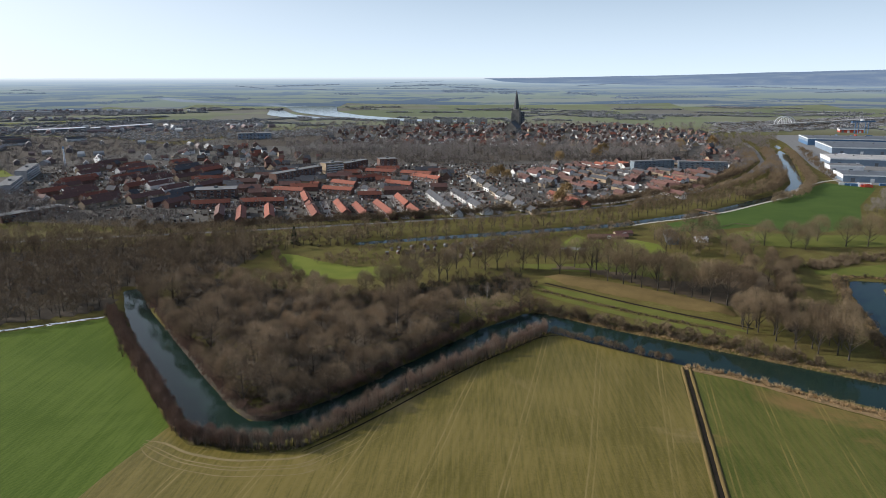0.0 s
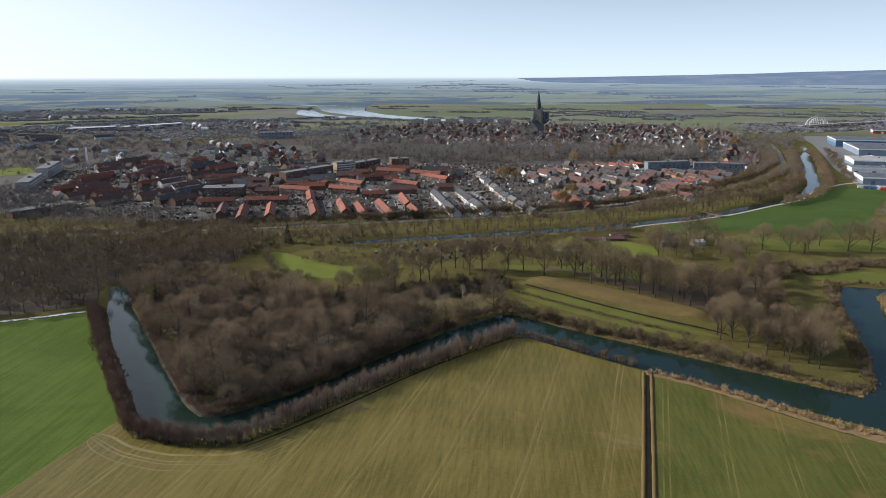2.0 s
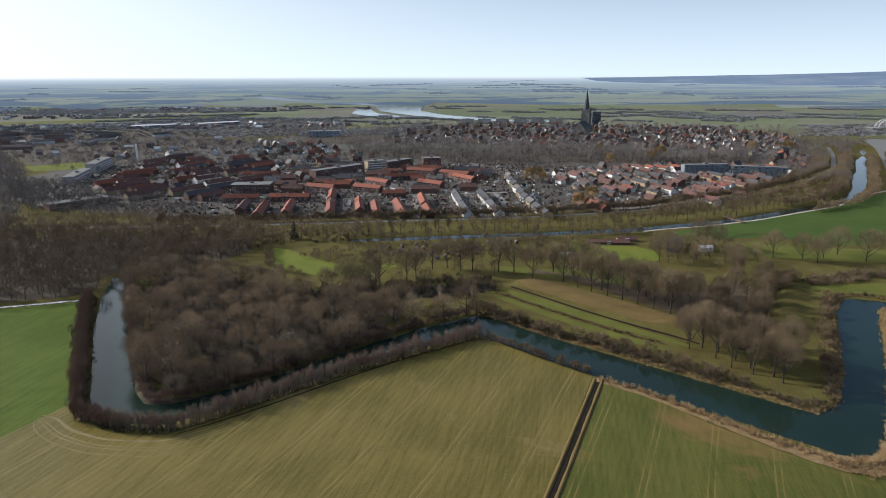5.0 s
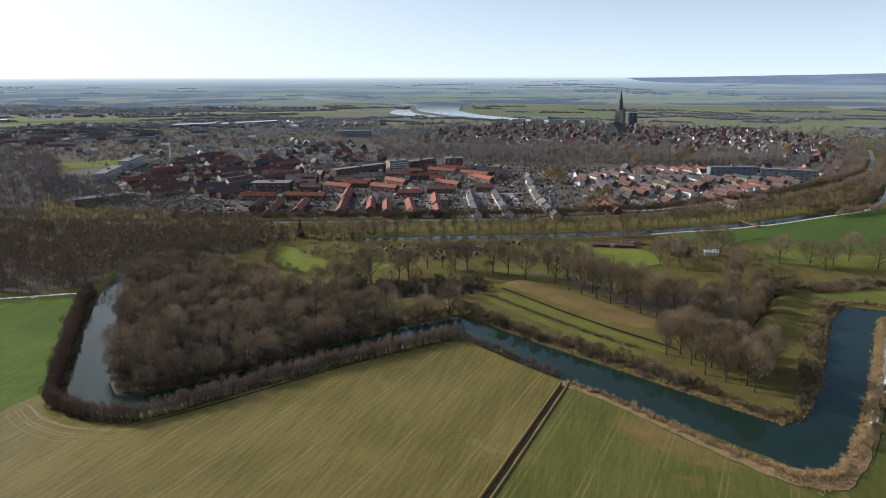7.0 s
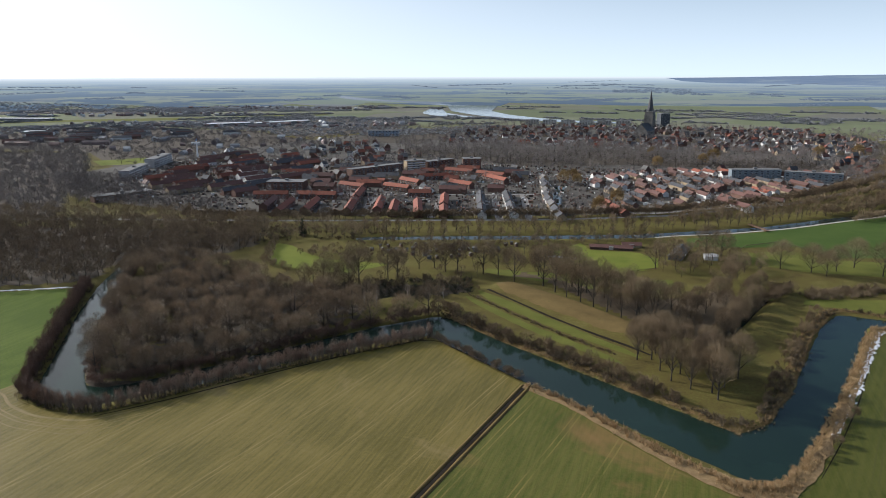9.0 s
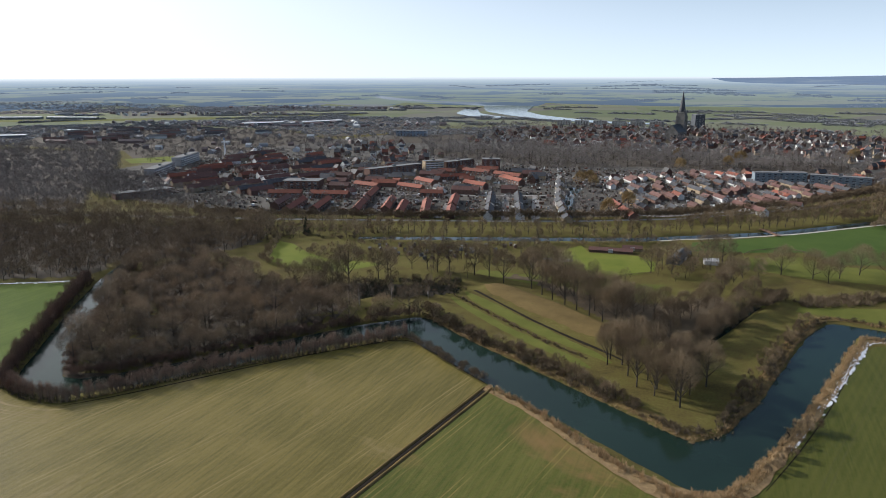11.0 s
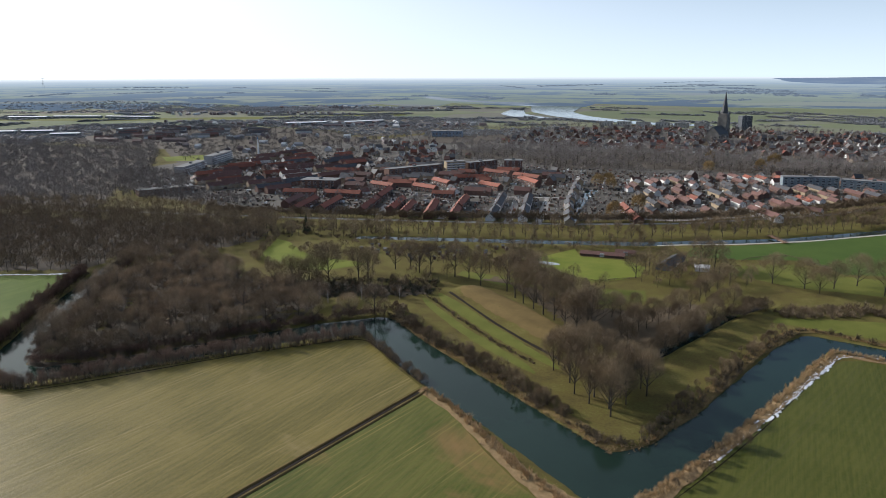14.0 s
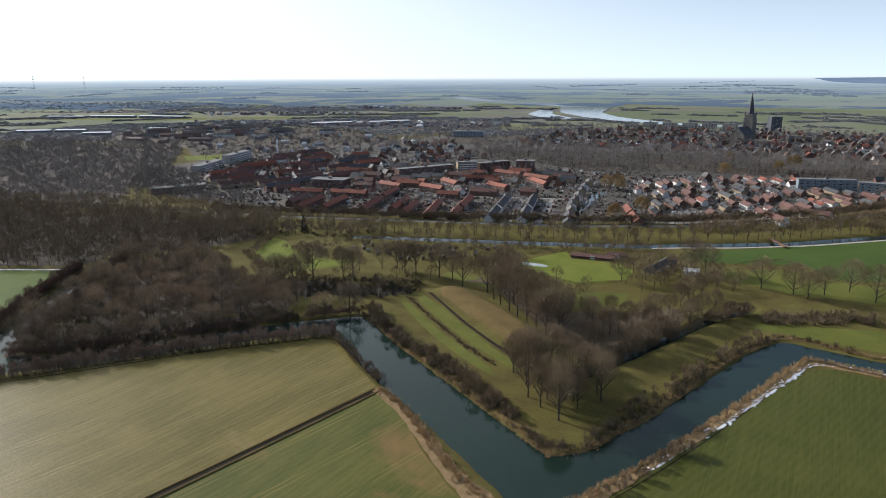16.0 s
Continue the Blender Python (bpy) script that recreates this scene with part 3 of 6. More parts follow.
SNOW_LINES = [[(-300, 309), (-268, 323.5), (-228, 345)], [(175, 281), (179.5, 293), (189.5, 321), (200.5, 353), (213, 391), (218.5, 405.5), (230, 409.5), (262, 406)]]
rs = random.Random(4)
snow_bm = bmesh.new()
for (ax, ay), (bx, by) in [pair for line in SNOW_LINES for pair in zip(line, line[1:])]:
    n_bits = int(math.hypot(bx - ax, by - ay) / (0.6 if by > 340 and bx > 0 else 1.1))
    dense = 0.5 if by < 325 and bx > 0 else 1.0
    for i in range(n_bits):
        if rs.random() > dense:
            continue
        u = (i + rs.random()) / n_bits
        cx, cy = ax + (bx - ax) * u + rs.gauss(0, 0.7), ay + (by - ay) * u + rs.gauss(0, 0.5)
        a0, ln, wd = math.atan2(by - ay, bx - ax) + rs.gauss(0, 0.25), rs.uniform(0.7, 2.8), rs.uniform(0.3, 1.0)
        ring = []
        for k in range(9):
            t = 2 * math.pi * k / 9
            f = rs.uniform(0.7, 1.2)
            px, py = ln * f * math.cos(t), wd * f * math.sin(t)
            ring.append(snow_bm.verts.new((cx + px * math.cos(a0) - py * math.sin(a0), cy + px * math.sin(a0) + py * math.cos(a0), 0.06)))
        hub = snow_bm.verts.new((cx, cy, 0.22))
        for k in range(9):
            snow_bm.faces.new((ring[k], ring[(k + 1) % 9], hub))
bmesh.ops.recalc_face_normals(snow_bm, faces=snow_bm.faces)
tagged(part("snow", snow_bm, M_SNOW), "broken patches of old snow along the field's edge", "snow", kind="stuff")

# the bastion: tawny terrace, dark gutter, worn path
ribbon("rough_grass", [(14, 431, 1), (27, 421, 8), (48, 406, 10), (70, 389, 10.5), (92, 372, 9), (108, 359, 2)], M_ROUGH, "tawny rough grass on the old rampart", lift=0.16, drape=True, step=2.5, category="grass")
ribbon("gutter", [(12, 417, 1.0), (21, 409.5, 1.0), (57, 378.5, 1.0), (81, 360.5, 1.0), (100, 348, 1.0), (110, 340, 0.6)], M_MUD, "dark wet gutter below the rampart", lift=0.12, drape=True, step=2.5, category="ditch")
ribbon("grass_strip", [(8, 412, 0.8), (17, 403, 3.6), (53, 373.5, 4.4), (77, 355.5, 4.2), (96, 343, 3), (106, 335, 0.6)], M_PASTURE, "green grass strip below the rampart", lift=0.10, drape=True, step=2.5, category="grass")
ribbon("grass_strip", [(4, 399, 0.8), (12, 391, 2.6), (46, 362, 3.4), (70, 345, 3.2), (90, 332, 2.4), (98, 326, 0.6)], M_PASTURE, "green grass strip above the shore scrub", lift=0.10, drape=True, step=2.5, category="grass")
ribbon("ditch", [(61.8, 291, 0.75), (49.2, 219, 0.75), (44.3, 192, 0.75), (20.3, 60, 0.75)], M_MUD, "narrow dark wet ditch between two fields", lift=0.10, category="ditch")
for side in (-1.6, 1.7):
    ribbon("ditch_edge", [(61.8 + side, 290, 0.8), (49.2 + side, 219, 0.8), (44.3 + side, 192, 0.8), (20.3 + side, 60, 0.8)], M_ROUGH, "low berm of dead grass beside the ditch", lift=0.06, drape=True, hump=0.45, step=3, category="grass")
ribbon("field_edge", [(-90, 213, 0.1), (-81, 222.5, 0.45), (-68.5, 238, 0.45), (-56, 255.5, 0.45), (-42, 275, 0.45), (-26, 295, 0.45), (-8, 315, 0.45), (7, 331, 0.4), (27, 317, 0.35), (47, 303, 0.35), (59, 295, 0.3)], M_MUD, "dark wet furrow at the foot of the hedge", lift=0.12, category="ditch")
# bare headland and turning tracks where the fields meet the moat
M_SANDY = mottled("worn sandy soil", (0.17, 0.135, 0.058), (0.28, 0.215, 0.105), 0.12, 0.9, 1.2, 0.3)
for gap, wide in ((2.0, 0.6), (6.0, 0.28), (7.8, 0.28), (11.5, 0.22)):
    ribbon("track", [(-147, 219 - gap * 0.4, wide * 0.3), (-141 - gap * 0.35, 221 - gap, wide), (-130, 212.5 - gap, wide), (-112, 208 - gap, wide), (-91 + gap * 0.5, 210.5 - gap, wide * 0.8), (-79 + gap * 0.8, 224 - gap * 0.6, wide * 0.4), (-68 + gap * 0.8, 240 - gap * 0.6, wide * 0.1)],
           M_SANDY, "worn wheel track on the headland", lift=0.08, step=3, category="track", drape=True)
ribbon("reed_bank", [(60, 290, 2), (80, 280, 2.4), (102, 263, 2.8), (122, 247, 3.8), (140, 237, 5.5), (152, 238, 6), (163, 258, 4.6), (172, 280, 2.8), (185, 313, 2.5), (198, 351, 2.4), (211, 392, 2.4), (218, 408, 2.2), (262, 404, 2)],
       mottled("flattened straw", (0.17, 0.112, 0.050), (0.29, 0.198, 0.098), 0.5, 0.95, 4, 0.6), "flattened pale straw on the moat's outer bank", lift=0.2, drape=True, step=2.5, category="grass")
ribbon("field_edge", [(166, 251, 0.1), (176.5, 277, 0.22), (190, 315, 0.22), (201.5, 353, 0.2), (213.5, 390, 0.15)], M_MUD, "dark wet furrow at the field's edge", lift=0.1, category="ditch")
bm = bmesh.new()
bmesh.ops.create_circle(bm, cap_ends=True, segments=28, radius=1.0, matrix=Matrix.Translation((43, 506, 0.12)) @ Matrix.Diagonal((10.5, 3.6, 1, 1)))
tagged(part("pond", bm, mottled("pale pond surface", (0.30, 0.34, 0.34), (0.45, 0.48, 0.47), 0.2, 0.25, 1.5, 0.05)), "small pale pond in the paddock", "pond", kind="structure")
ribbon("bank_grass", [(2, 368, 1.6), (28, 346, 2), (46, 335, 2), (74, 323, 2), (90, 312, 2), (106, 299, 2.4), (122, 293, 2.6), (140, 280, 3), (149, 278, 3)], M_ROUGH, "tawny dead grass on the inner bank", lift=0.14, drape=True, step=2.5, category="grass")
ribbon("bank_grass", [(150, 279, 2.5), (158, 292, 2.5), (164, 318, 2.2), (173, 350, 2), (183, 388, 2), (196, 428, 2.5), (206, 438, 2.5), (240, 430, 2), (320, 425, 2)], M_ROUGH, "tawny dead grass on the inner bank", lift=0.14, drape=True, step=2.5, category="grass")
sheet("settlement_ground", [(-1320, 1240), (-1100, 960), (-820, 960), (-640, 820), (-520, 1010), (-480, 1240), (-640, 1310), (-800, 1430), (-1120, 1470)], M_LITTER, "dark gardens and copses west of the town", z=0.05, category="ground")
ribbon("bank_soil", [(-222, 372, 2), (-203, 360, 3), (-176, 318, 3.2), (-149, 281, 3.2), (-124, 248, 3.2), (-112, 236, 3), (-98, 240, 3), (-77, 263, 3), (-52, 297, 3), (-33, 323, 3), (-12, 349, 2.5)], M_LITTER, "dark muddy bank below the wood", lift=0.12, drape=True, step=2.5, category="ground")

# ---- trees ----
rng = np.random.default_rng(7)


def limb(a, b, ra, rb, sides=4):
    """A tapered round piece from a to b."""
    a, b = np.asarray(a, float), np.asarray(b, float)
    d = (b - a) / (np.linalg.norm(b - a) + 1e-9)
    u = np.cross(d, (0.3, 0.9, 0.2))
    u /= np.linalg.norm(u)
    w = np.cross(d, u)
    ang = np.arange(sides) * 2 * math.pi / sides
    ring = np.cos(ang)[:, None] * u + np.sin(ang)[:, None] * w
    V = np.concatenate([a + ring * ra, b + ring * rb])
    k = np.arange(sides)
    j = (k + 1) % sides
    return V, np.concatenate([np.stack([k, j, sides + j], 1), np.stack([k, sides + j, sides + k], 1)])


def join(pieces):
    V, F, at = [], [], 0
    for v, f in pieces:
        V.append(v)
        F.append(f + at)
        at += len(v)
    return np.concatenate(V), np.concatenate(F)


def twigs(base, way, length, width, r):
    """Slender three-cornered twigs from bases along ways."""
    n = len(base)
    side = np.cross(way, r.normal(size=(n, 3)))
    side /= np.linalg.norm(side, axis=1)[:, None] + 1e-9
    side *= width[:, None] / 2
    V = np.stack([base - side, base + side, base + way * length[:, None]], 1).reshape(-1, 3)
    return V, np.arange(3 * n).reshape(-1, 3)


def bare_tree(seed, high=14.0, wide=0.33, clear=0.22, boughs=12, twig=700, tw=0.10, tl=1.7, upright=0.5, subs=2, lobes=9):
    """Wood and twigs of a leafless tree that stands at the origin: a lobed dome of fine twigs over trunk and boughs."""
    r = np.random.default_rng(seed)
    wood = []
    lean = r.normal(size=2) * 0.03 * high
    spine = [np.array([lean[0] * k ** 2 + r.normal() * 0.05 * k, lean[1] * k ** 2, high * 0.8 * k]) for k in np.linspace(0, 1, 4)]
    radii = np.array([0.018, 0.012, 0.008, 0.003]) * high
    for k in range(3):
        wood.append(limb(spine[k], spine[k + 1], radii[k], radii[k + 1], 6 if subs else 4))
    mid_z, tall, broad = high * (0.46 + 0.5 * clear), high * (0.54 - 0.5 * clear), high * wide
    hub = np.array([lean[0] * 0.5, lean[1] * 0.5, mid_z])
    for i in range(boughs):
        u = clear * 0.8 + (0.85 - clear * 0.8) * (i + r.random() * 0.7) / boughs
        k = min(int(u * 3 / 0.999), 2)
        a = spine[k] + (spine[k + 1] - spine[k]) * (u * 3 - k)
        ang, rise_to = i * 2.4 + r.normal() * 0.4, -0.35 + 1.15 * u + 0.15 * r.normal()
        flat = math.sqrt(max(0.08, 1 - rise_to ** 2)) * (0.72 + 0.2 * r.random())
        tip = hub + np.array([math.cos(ang) * broad * flat, math.sin(ang) * broad * flat, tall * rise_to * 0.9])
        tip[2] = max(tip[2], a[2] + 0.05 * high)
        mid = a + (tip - a) * 0.5 + np.array([0, 0, -0.03 * high * (1 - upright)])
        w = radii[k] * 0.6
        wood.append(limb(a, mid, w, w * 0.6, 4 if subs else 3))
        wood.append(limb(mid, tip, w * 0.6, w * 0.2, 3))
        for _ in range(subs):
            p = mid + (tip - mid) * r.random()
            q = p + np.array([r.normal(), r.normal(), 0.4 + 0.6 * abs(r.normal())]) * broad * 0.28
            wood.append(limb(p, q, w * 0.3, w * 0.1, 3))
    # twigs: from inside the dome outwards, bunched in lobes
    knot = r.normal(size=(lobes, 3))
    knot[:, 2] = np.abs(knot[:, 2]) * 0.9 - 0.25
    knot /= np.linalg.norm(knot, axis=1)[:, None]
    pick = r.integers(0, lobes, twig)
    out = knot[pick] + r.normal(size=(twig, 3)) * 0.46
    out[:, 2] = np.where(out[:, 2] < -0.55, -out[:, 2] * 0.5, out[:, 2])
    out /= np.linalg.norm(out, axis=1)[:, None]
    swell = 0.86 + 0.2 * r.random(lobes)
    reach = swell[pick] * np.clip((out * knot[pick]).sum(1), 0.55, 1.0) ** 0.5
    depth = 0.50 + 0.48 * r.random(twig) ** 0.6
    base = hub + out * (reach * depth)[:, None] * (broad, broad, tall)
    way = out * (0.9, 0.9, 0.75) + r.normal(size=(twig, 3)) * 0.55 + (0, 0, 0.2 + 0.5 * upright)
    way /= np.linalg.norm(way, axis=1)[:, None]
    return join(wood), twigs(base, way, tl * (0.5 + 0.8 * r.random(twig)), tw * (0.6 + 0.8 * r.random(twig)), r)


def bush(seed, high=2.5, wide=1.6, twig=120, tw=0.16, tl=1.2):
    """A leafless bush: stems that fan out from the root."""
    r = np.random.default_rng(seed)
    n = max(twig // 6, 6)
    way = r.normal(size=(n, 3)) * (wide / high, wide / high, 0.2) + (0, 0, 1.0)
    way /= np.linalg.norm(way, axis=1)[:, None]
    root = r.normal(size=(n, 3)) * (0.3 * wide, 0.3 * wide, 0.0)
    lens = high * (0.6 + 0.5 * r.random(n))
    V1, F1 = twigs(root, way, lens, np.full(n, tw * 0.9), r)
    pick = r.integers(0, n, twig)
    base = root[pick] + way[pick] * (lens[pick] * (0.2 + 0.75 * r.random(twig)))[:, None]
    w2 = way[pick] * 0.5 + r.normal(size=(twig, 3)) * 0.7 + (0, 0, 0.2)
    w2 /= np.linalg.norm(w2, axis=1)[:, None]
    V2, F2 = twigs(base, w2, tl * (0.5 + 0.8 * r.random(twig)), tw * (0.6 + 0.8 * r.random(twig)), r)
    return join([(V1, F1), (V2, F2)])


def scatter(poly, count, gap, seed, avoid=()):
    """Random places in a polygon, at least gap apart and clear of the polylines in avoid."""
    r = np.random.default_rng(seed)
    xs, ys = [p[0] for p in poly], [p[1] for p in poly]
    n = count * 12
    x, y = r.uniform(min(xs), max(xs), n), r.uniform(min(ys), max(ys), n)
    ok = inside(x, y, poly)
    for line, far in avoid:
        ok &= near_line(x, y, line) > far
    x, y = x[ok], y[ok]
    taken, cells = [], {}
    for a, b in zip(x, y):
        c = (int(a // gap), int(b // gap))
        near = [q for i in (-1, 0, 1) for j in (-1, 0, 1) for q in cells.get((c[0] + i, c[1] + j), ())]
        if all((a - q[0]) ** 2 + (b - q[1]) ** 2 > gap * gap for q in near):
            cells.setdefault(c, []).append((a, b))
            taken.append((a, b))
            if len(taken) == count:
                break
    return taken


def fringe(poly, count, gap, seed, low, high, line=None):
    """Places in a polygon whose distance from the water's edge lies between low and high."""
    return [p for p in scatter(poly, count * 8, gap, seed) if low < near_line(p[0], p[1], line or MOAT) < high][:count]


def along(line, gap, seed, wander=0.6, off=0.0):
    """Places every gap metres along a polyline."""
    r, out, carry = np.random.default_rng(seed), [], 0.0
    for (ax, ay, *_), (bx, by, *_) in zip(line, line[1:]):
        ln = math.hypot(bx - ax, by - ay)
        dx, dy = (bx - ax) / ln, (by - ay) / ln
        s = carry
        while s < ln:
            out.append((ax + dx * s - dy * off + r.normal() * wander, ay + dy * s + dx * off + r.normal() * wander))
            s += gap * (0.85 + 0.3 * r.random())
        carry = s - ln
    return out


def place_copies(protos, places, seed, low=0.75, high=1.25, sink_by=0.1):
    """Arrays of many copies of prototypes (V, F), standing on the land at the places."""
    r = np.random.default_rng(seed)
    Vs, Fs, at = [], [], 0
    zs = height([p[0] for p in places], [p[1] for p in places])
    for (x, y), z in zip(places, zs):
        V, F = protos[r.integers(len(protos))]
        a, s = r.uniform(0, 2 * math.pi), r.uniform(low, high)
        c, sn = math.cos(a) * s, math.sin(a) * s
        W = np.stack([V[:, 0] * c - V[:, 1] * sn + x, V[:, 0] * sn + V[:, 1] * c + y, V[:, 2] * s * r.uniform(0.9, 1.1) + z - sink_by], 1)
        Vs.append(W)
        Fs.append(F + at)
        at += len(V)
    return np.concatenate(Vs), np.concatenate(Fs)


def stuff(name, protos, places, seed, material, label, category, low=0.75, high=1.25):
    V, F = place_copies(protos, places, seed, low, high)
    return tagged(part(name, np_mesh(name, V, F, [material])), label, category, kind="stuff")


GARDEN_TREES = []


def split_wood(name, trees, places, seed, label, low=0.75, high=1.25, twig_mat=None, wood_mat=None):
    """A wood that nobody could count: trunks and boughs under one Empty with the twigs."""
    top = tagged(new(name), label, "wood", kind="stuff")
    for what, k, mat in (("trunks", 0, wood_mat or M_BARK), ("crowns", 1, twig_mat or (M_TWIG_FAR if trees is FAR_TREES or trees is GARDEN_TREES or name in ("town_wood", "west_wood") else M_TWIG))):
        V, F = place_copies([t[k] for t in trees], places, seed, low, high)
        part(what, np_mesh(what, V, F, [mat]), parent=top)
    return top


WET = [(MOAT, 2.0), (CANAL, 3.0), (DIKE, 3.0)]
OAKS = [bare_tree(s, h, w, 0.12, 12, 2500, 0.082, 1.25, 0.35, 2, 11) for s, h, w in ((1, 16, 0.42), (2, 14, 0.48), (3, 18, 0.38), (4, 12, 0.52), (5, 17, 0.40))]
MID_TREES = [bare_tree(s, h, w, 0.14, 4, 400, 0.17, 1.6, 0.45, 0, 8) for s, h, w in ((17, 14, 0.40), (18, 12, 0.46), (19, 15, 0.37))]
FAR_TREES = [bare_tree(s, h, w, 0.16, 3, 185, 0.29, 2.1, 0.5, 0, 7) for s, h, w in ((11, 13, 0.40), (12, 12, 0.45), (13, 14, 0.38))]
BELT = [bare_tree(s, h, w, 0.04, 3, 190, 0.30, 1.4, 0.6, 0, 8) for s, h, w in ((14, 8, 0.48), (15, 7, 0.55), (16, 9, 0.42))]
BUSHES = [bush(s) for s in range(5)]
ALDERS = [bare_tree(s, h, 0.20, 0.03, 5, 420, 0.07, 1.4, 1.5, 0, 16) for s, h in ((31, 9.5), (32, 8), (33, 11))]
VEIL = [bare_tree(s, h, 0.18, 0.02, 4, 260, 0.06, 1.6, 1.8, 0, 14) for s, h in ((37, 7.5), (38, 6.5), (39, 8.5))]
STEMS = [bush(s, 6.6, 1.0, 130, 0.065, 1.4) for s in (380, 381, 382, 383)]
THICKET = [bare_tree(s, 5.0, 0.50, 0.02, 5, 330, 0.10, 1.2, 0.5, 0) for s in (34, 35, 36)]

ISLAND = [(-206, 370), (-176, 328), (-150, 294), (-124, 260), (-113, 244), (-102, 248), (-82, 266), (-58, 304), (-40, 330), (-36, 356), (-60, 372), (-96, 380), (-114, 390), (-152, 402), (-180, 418), (-214, 422)]
floor_of(ISLAND, "leaf litter under the bastion wood")
stuff("undergrowth", BUSHES, scatter(ISLAND, 420, 2.6, 23, [(MOAT, 0.5)]), 24, M_SCRUB, "dark bramble and scrub under the trees", "undergrowth", 0.6, 1.3)

BANKS = [(-232, 388), (-196, 330), (-150, 262), (-122, 234), (-100, 236), (-70, 262), (-30, 318), (0, 352), (0, 380), (-40, 350), (-84, 280), (-112, 256), (-140, 296), (-190, 372), (-215, 400)]
split_wood("bank_thicket", THICKET, fringe(BANKS, 330, 1.3, 230, 0.1, 4.5), 231, "reddish thicket hanging over the moat", 0.45, 1.05, M_TWIG_RED)
floor_of([(-112, 376), (-40, 376), (-6, 396), (10, 410), (-4, 428), (-40, 412), (-100, 396)], "litter under the scrub")
LEFT_WOOD = [(-640, 190), (-400, 262), (-270, 330), (-236, 350), (-228, 385), (-206, 420), (-186, 445), (-184, 478), (-200, 512), (-300, 500), (-420, 470), (-640, 410)]
floor_of(LEFT_WOOD)
split_wood("left_wood", MID_TREES, scatter(LEFT_WOOD, 1000, 5.4, 25, WET), 26, "broad bare brown winter wood", 0.7, 1.3)
HEDGE = [(-227, 349, 3), (-197, 305, 3), (-167, 264, 3), (-143, 231, 3), (-131, 218, 3), (-112, 213.5, 3), (-93, 215.5, 3), (-81, 229, 3), (-63, 253.5, 3), (-45, 276.5, 3), (-7, 317, 3), (7, 333, 3)]
split_wood("alder_hedge", ALDERS, along(HEDGE[:6], 0.8, 27, 1.1) + along(HEDGE[:4], 1.6, 29, 0.8, 2.6), 28, "reddish bare alder hedge along the moat", 0.42, 0.88, M_TWIG_RED)
split_wood("alder_screen", VEIL, along(HEDGE[4:], 1.2, 270, 0.9, 0.6) + along(HEDGE[4:], 1.7, 276, 0.9, 2.4), 277, "thin grey-brown screen of young alders before the moat", 0.5, 1.05, M_TWIG_RED)
stuff("hedge_foot", BUSHES, along(HEDGE[:6], 1.2, 271, 1.0) + along(HEDGE[5:], 2.2, 278, 0.7, -0.8) + along(HEDGE[:6], 1.6, 275, 1.2, 4.0), 272, M_SCRUB, "dead scrub at the foot of the hedge", "scrub", 0.3, 0.65)
stuff("alder_stems", STEMS, along(HEDGE[4:], 1.1, 290, 1.0, 1.2) + along(HEDGE[4:], 1.6, 291, 0.8, 2.6), 292, M_TWIG_PALE, "pale upright alder stems before the moat", "alder stems", 0.6, 1.15)
stuff("alder_stems", STEMS, along(HEDGE[:5], 0.9, 293, 1.0, 0.4) + along(HEDGE[:5], 1.5, 294, 0.8, 2.0), 295, M_TWIG_RED, "reddish upright alder stems of the hedge", "alder stems", 0.5, 0.95)
stuff("hedge_reed", [bush(s, 1.5, 0.6, 40, 0.09, 0.7) for s in (384, 385)], along(HEDGE[5:], 0.9, 296, 0.5, -0.6), 297, M_REED, "orange-brown dead reed at the foot of the screen", "reed", 0.5, 1.2)


def tree_thing(name, proto, label, group, twig_mat=None, wood_mat=None):
    """A tree of its own: an Empty at the foot over trunk and crown. Returns a maker of copies."""
    top = tagged(new(name), label, "tree", group)
    part("trunk", np_mesh("trunk", *proto[0], [wood_mat or M_BARK], smooth=True), parent=top)
    part("crown", np_mesh("crown", *proto[1], [twig_mat or M_TWIG]), parent=top)
    return top


def stand(protos, places, seed, low=0.85, high=1.15):
    """Stands trees of the given things on the places; each thing itself takes the first places."""
    r = np.random.default_rng(seed)
    zs = height([p[0] for p in places], [p[1] for p in places])
    for k, ((x, y), z) in enumerate(zip(places, zs)):
        m = pose(x, y, float(z) - 0.15, 0, 0, float(r.uniform(0, 360))) @ Matrix.Scale(float(r.uniform(low, high)), 4)
        if k < len(protos):
            protos[k].matrix_basis = m
        else:
            copy_thing(protos[int(r.integers(len(protos)))], m)


ISLE = [tree_thing("wood_tree", t, "bare brown oak in the moated bastion wood", "trees of the bastion wood", M_TWIG_WOOD) for t in OAKS]
stand(ISLE, scatter(ISLAND, 185, 6.2, 21, WET) + fringe(BANKS, 44, 3.8, 232, 1.6, 5.5), 22, 0.6, 1.15)
TALL = [tree_thing("tall_tree", bare_tree(s, 20.0, 0.33, 0.26, 18, 3200, 0.082, 1.35, 0.9, 4, 12), "tall bare ash on the grassy bastion", "trees on the bastion") for s in (41, 42, 43)]
stand(TALL, scatter([(100, 338), (122, 308), (142, 292), (147, 300), (146, 330), (132, 356), (108, 362)], 22, 5.6, 51, WET + [(INNER, 0.5)]), 52)
GROVE = [tree_thing("grove_tree", bare_tree(s, 17.0, 0.38, 0.22, 14, 3000, 0.082, 1.3, 0.7, 4, 12), "bare brown tree in the park grove", "trees in the grove") for s in (44, 45, 46)]
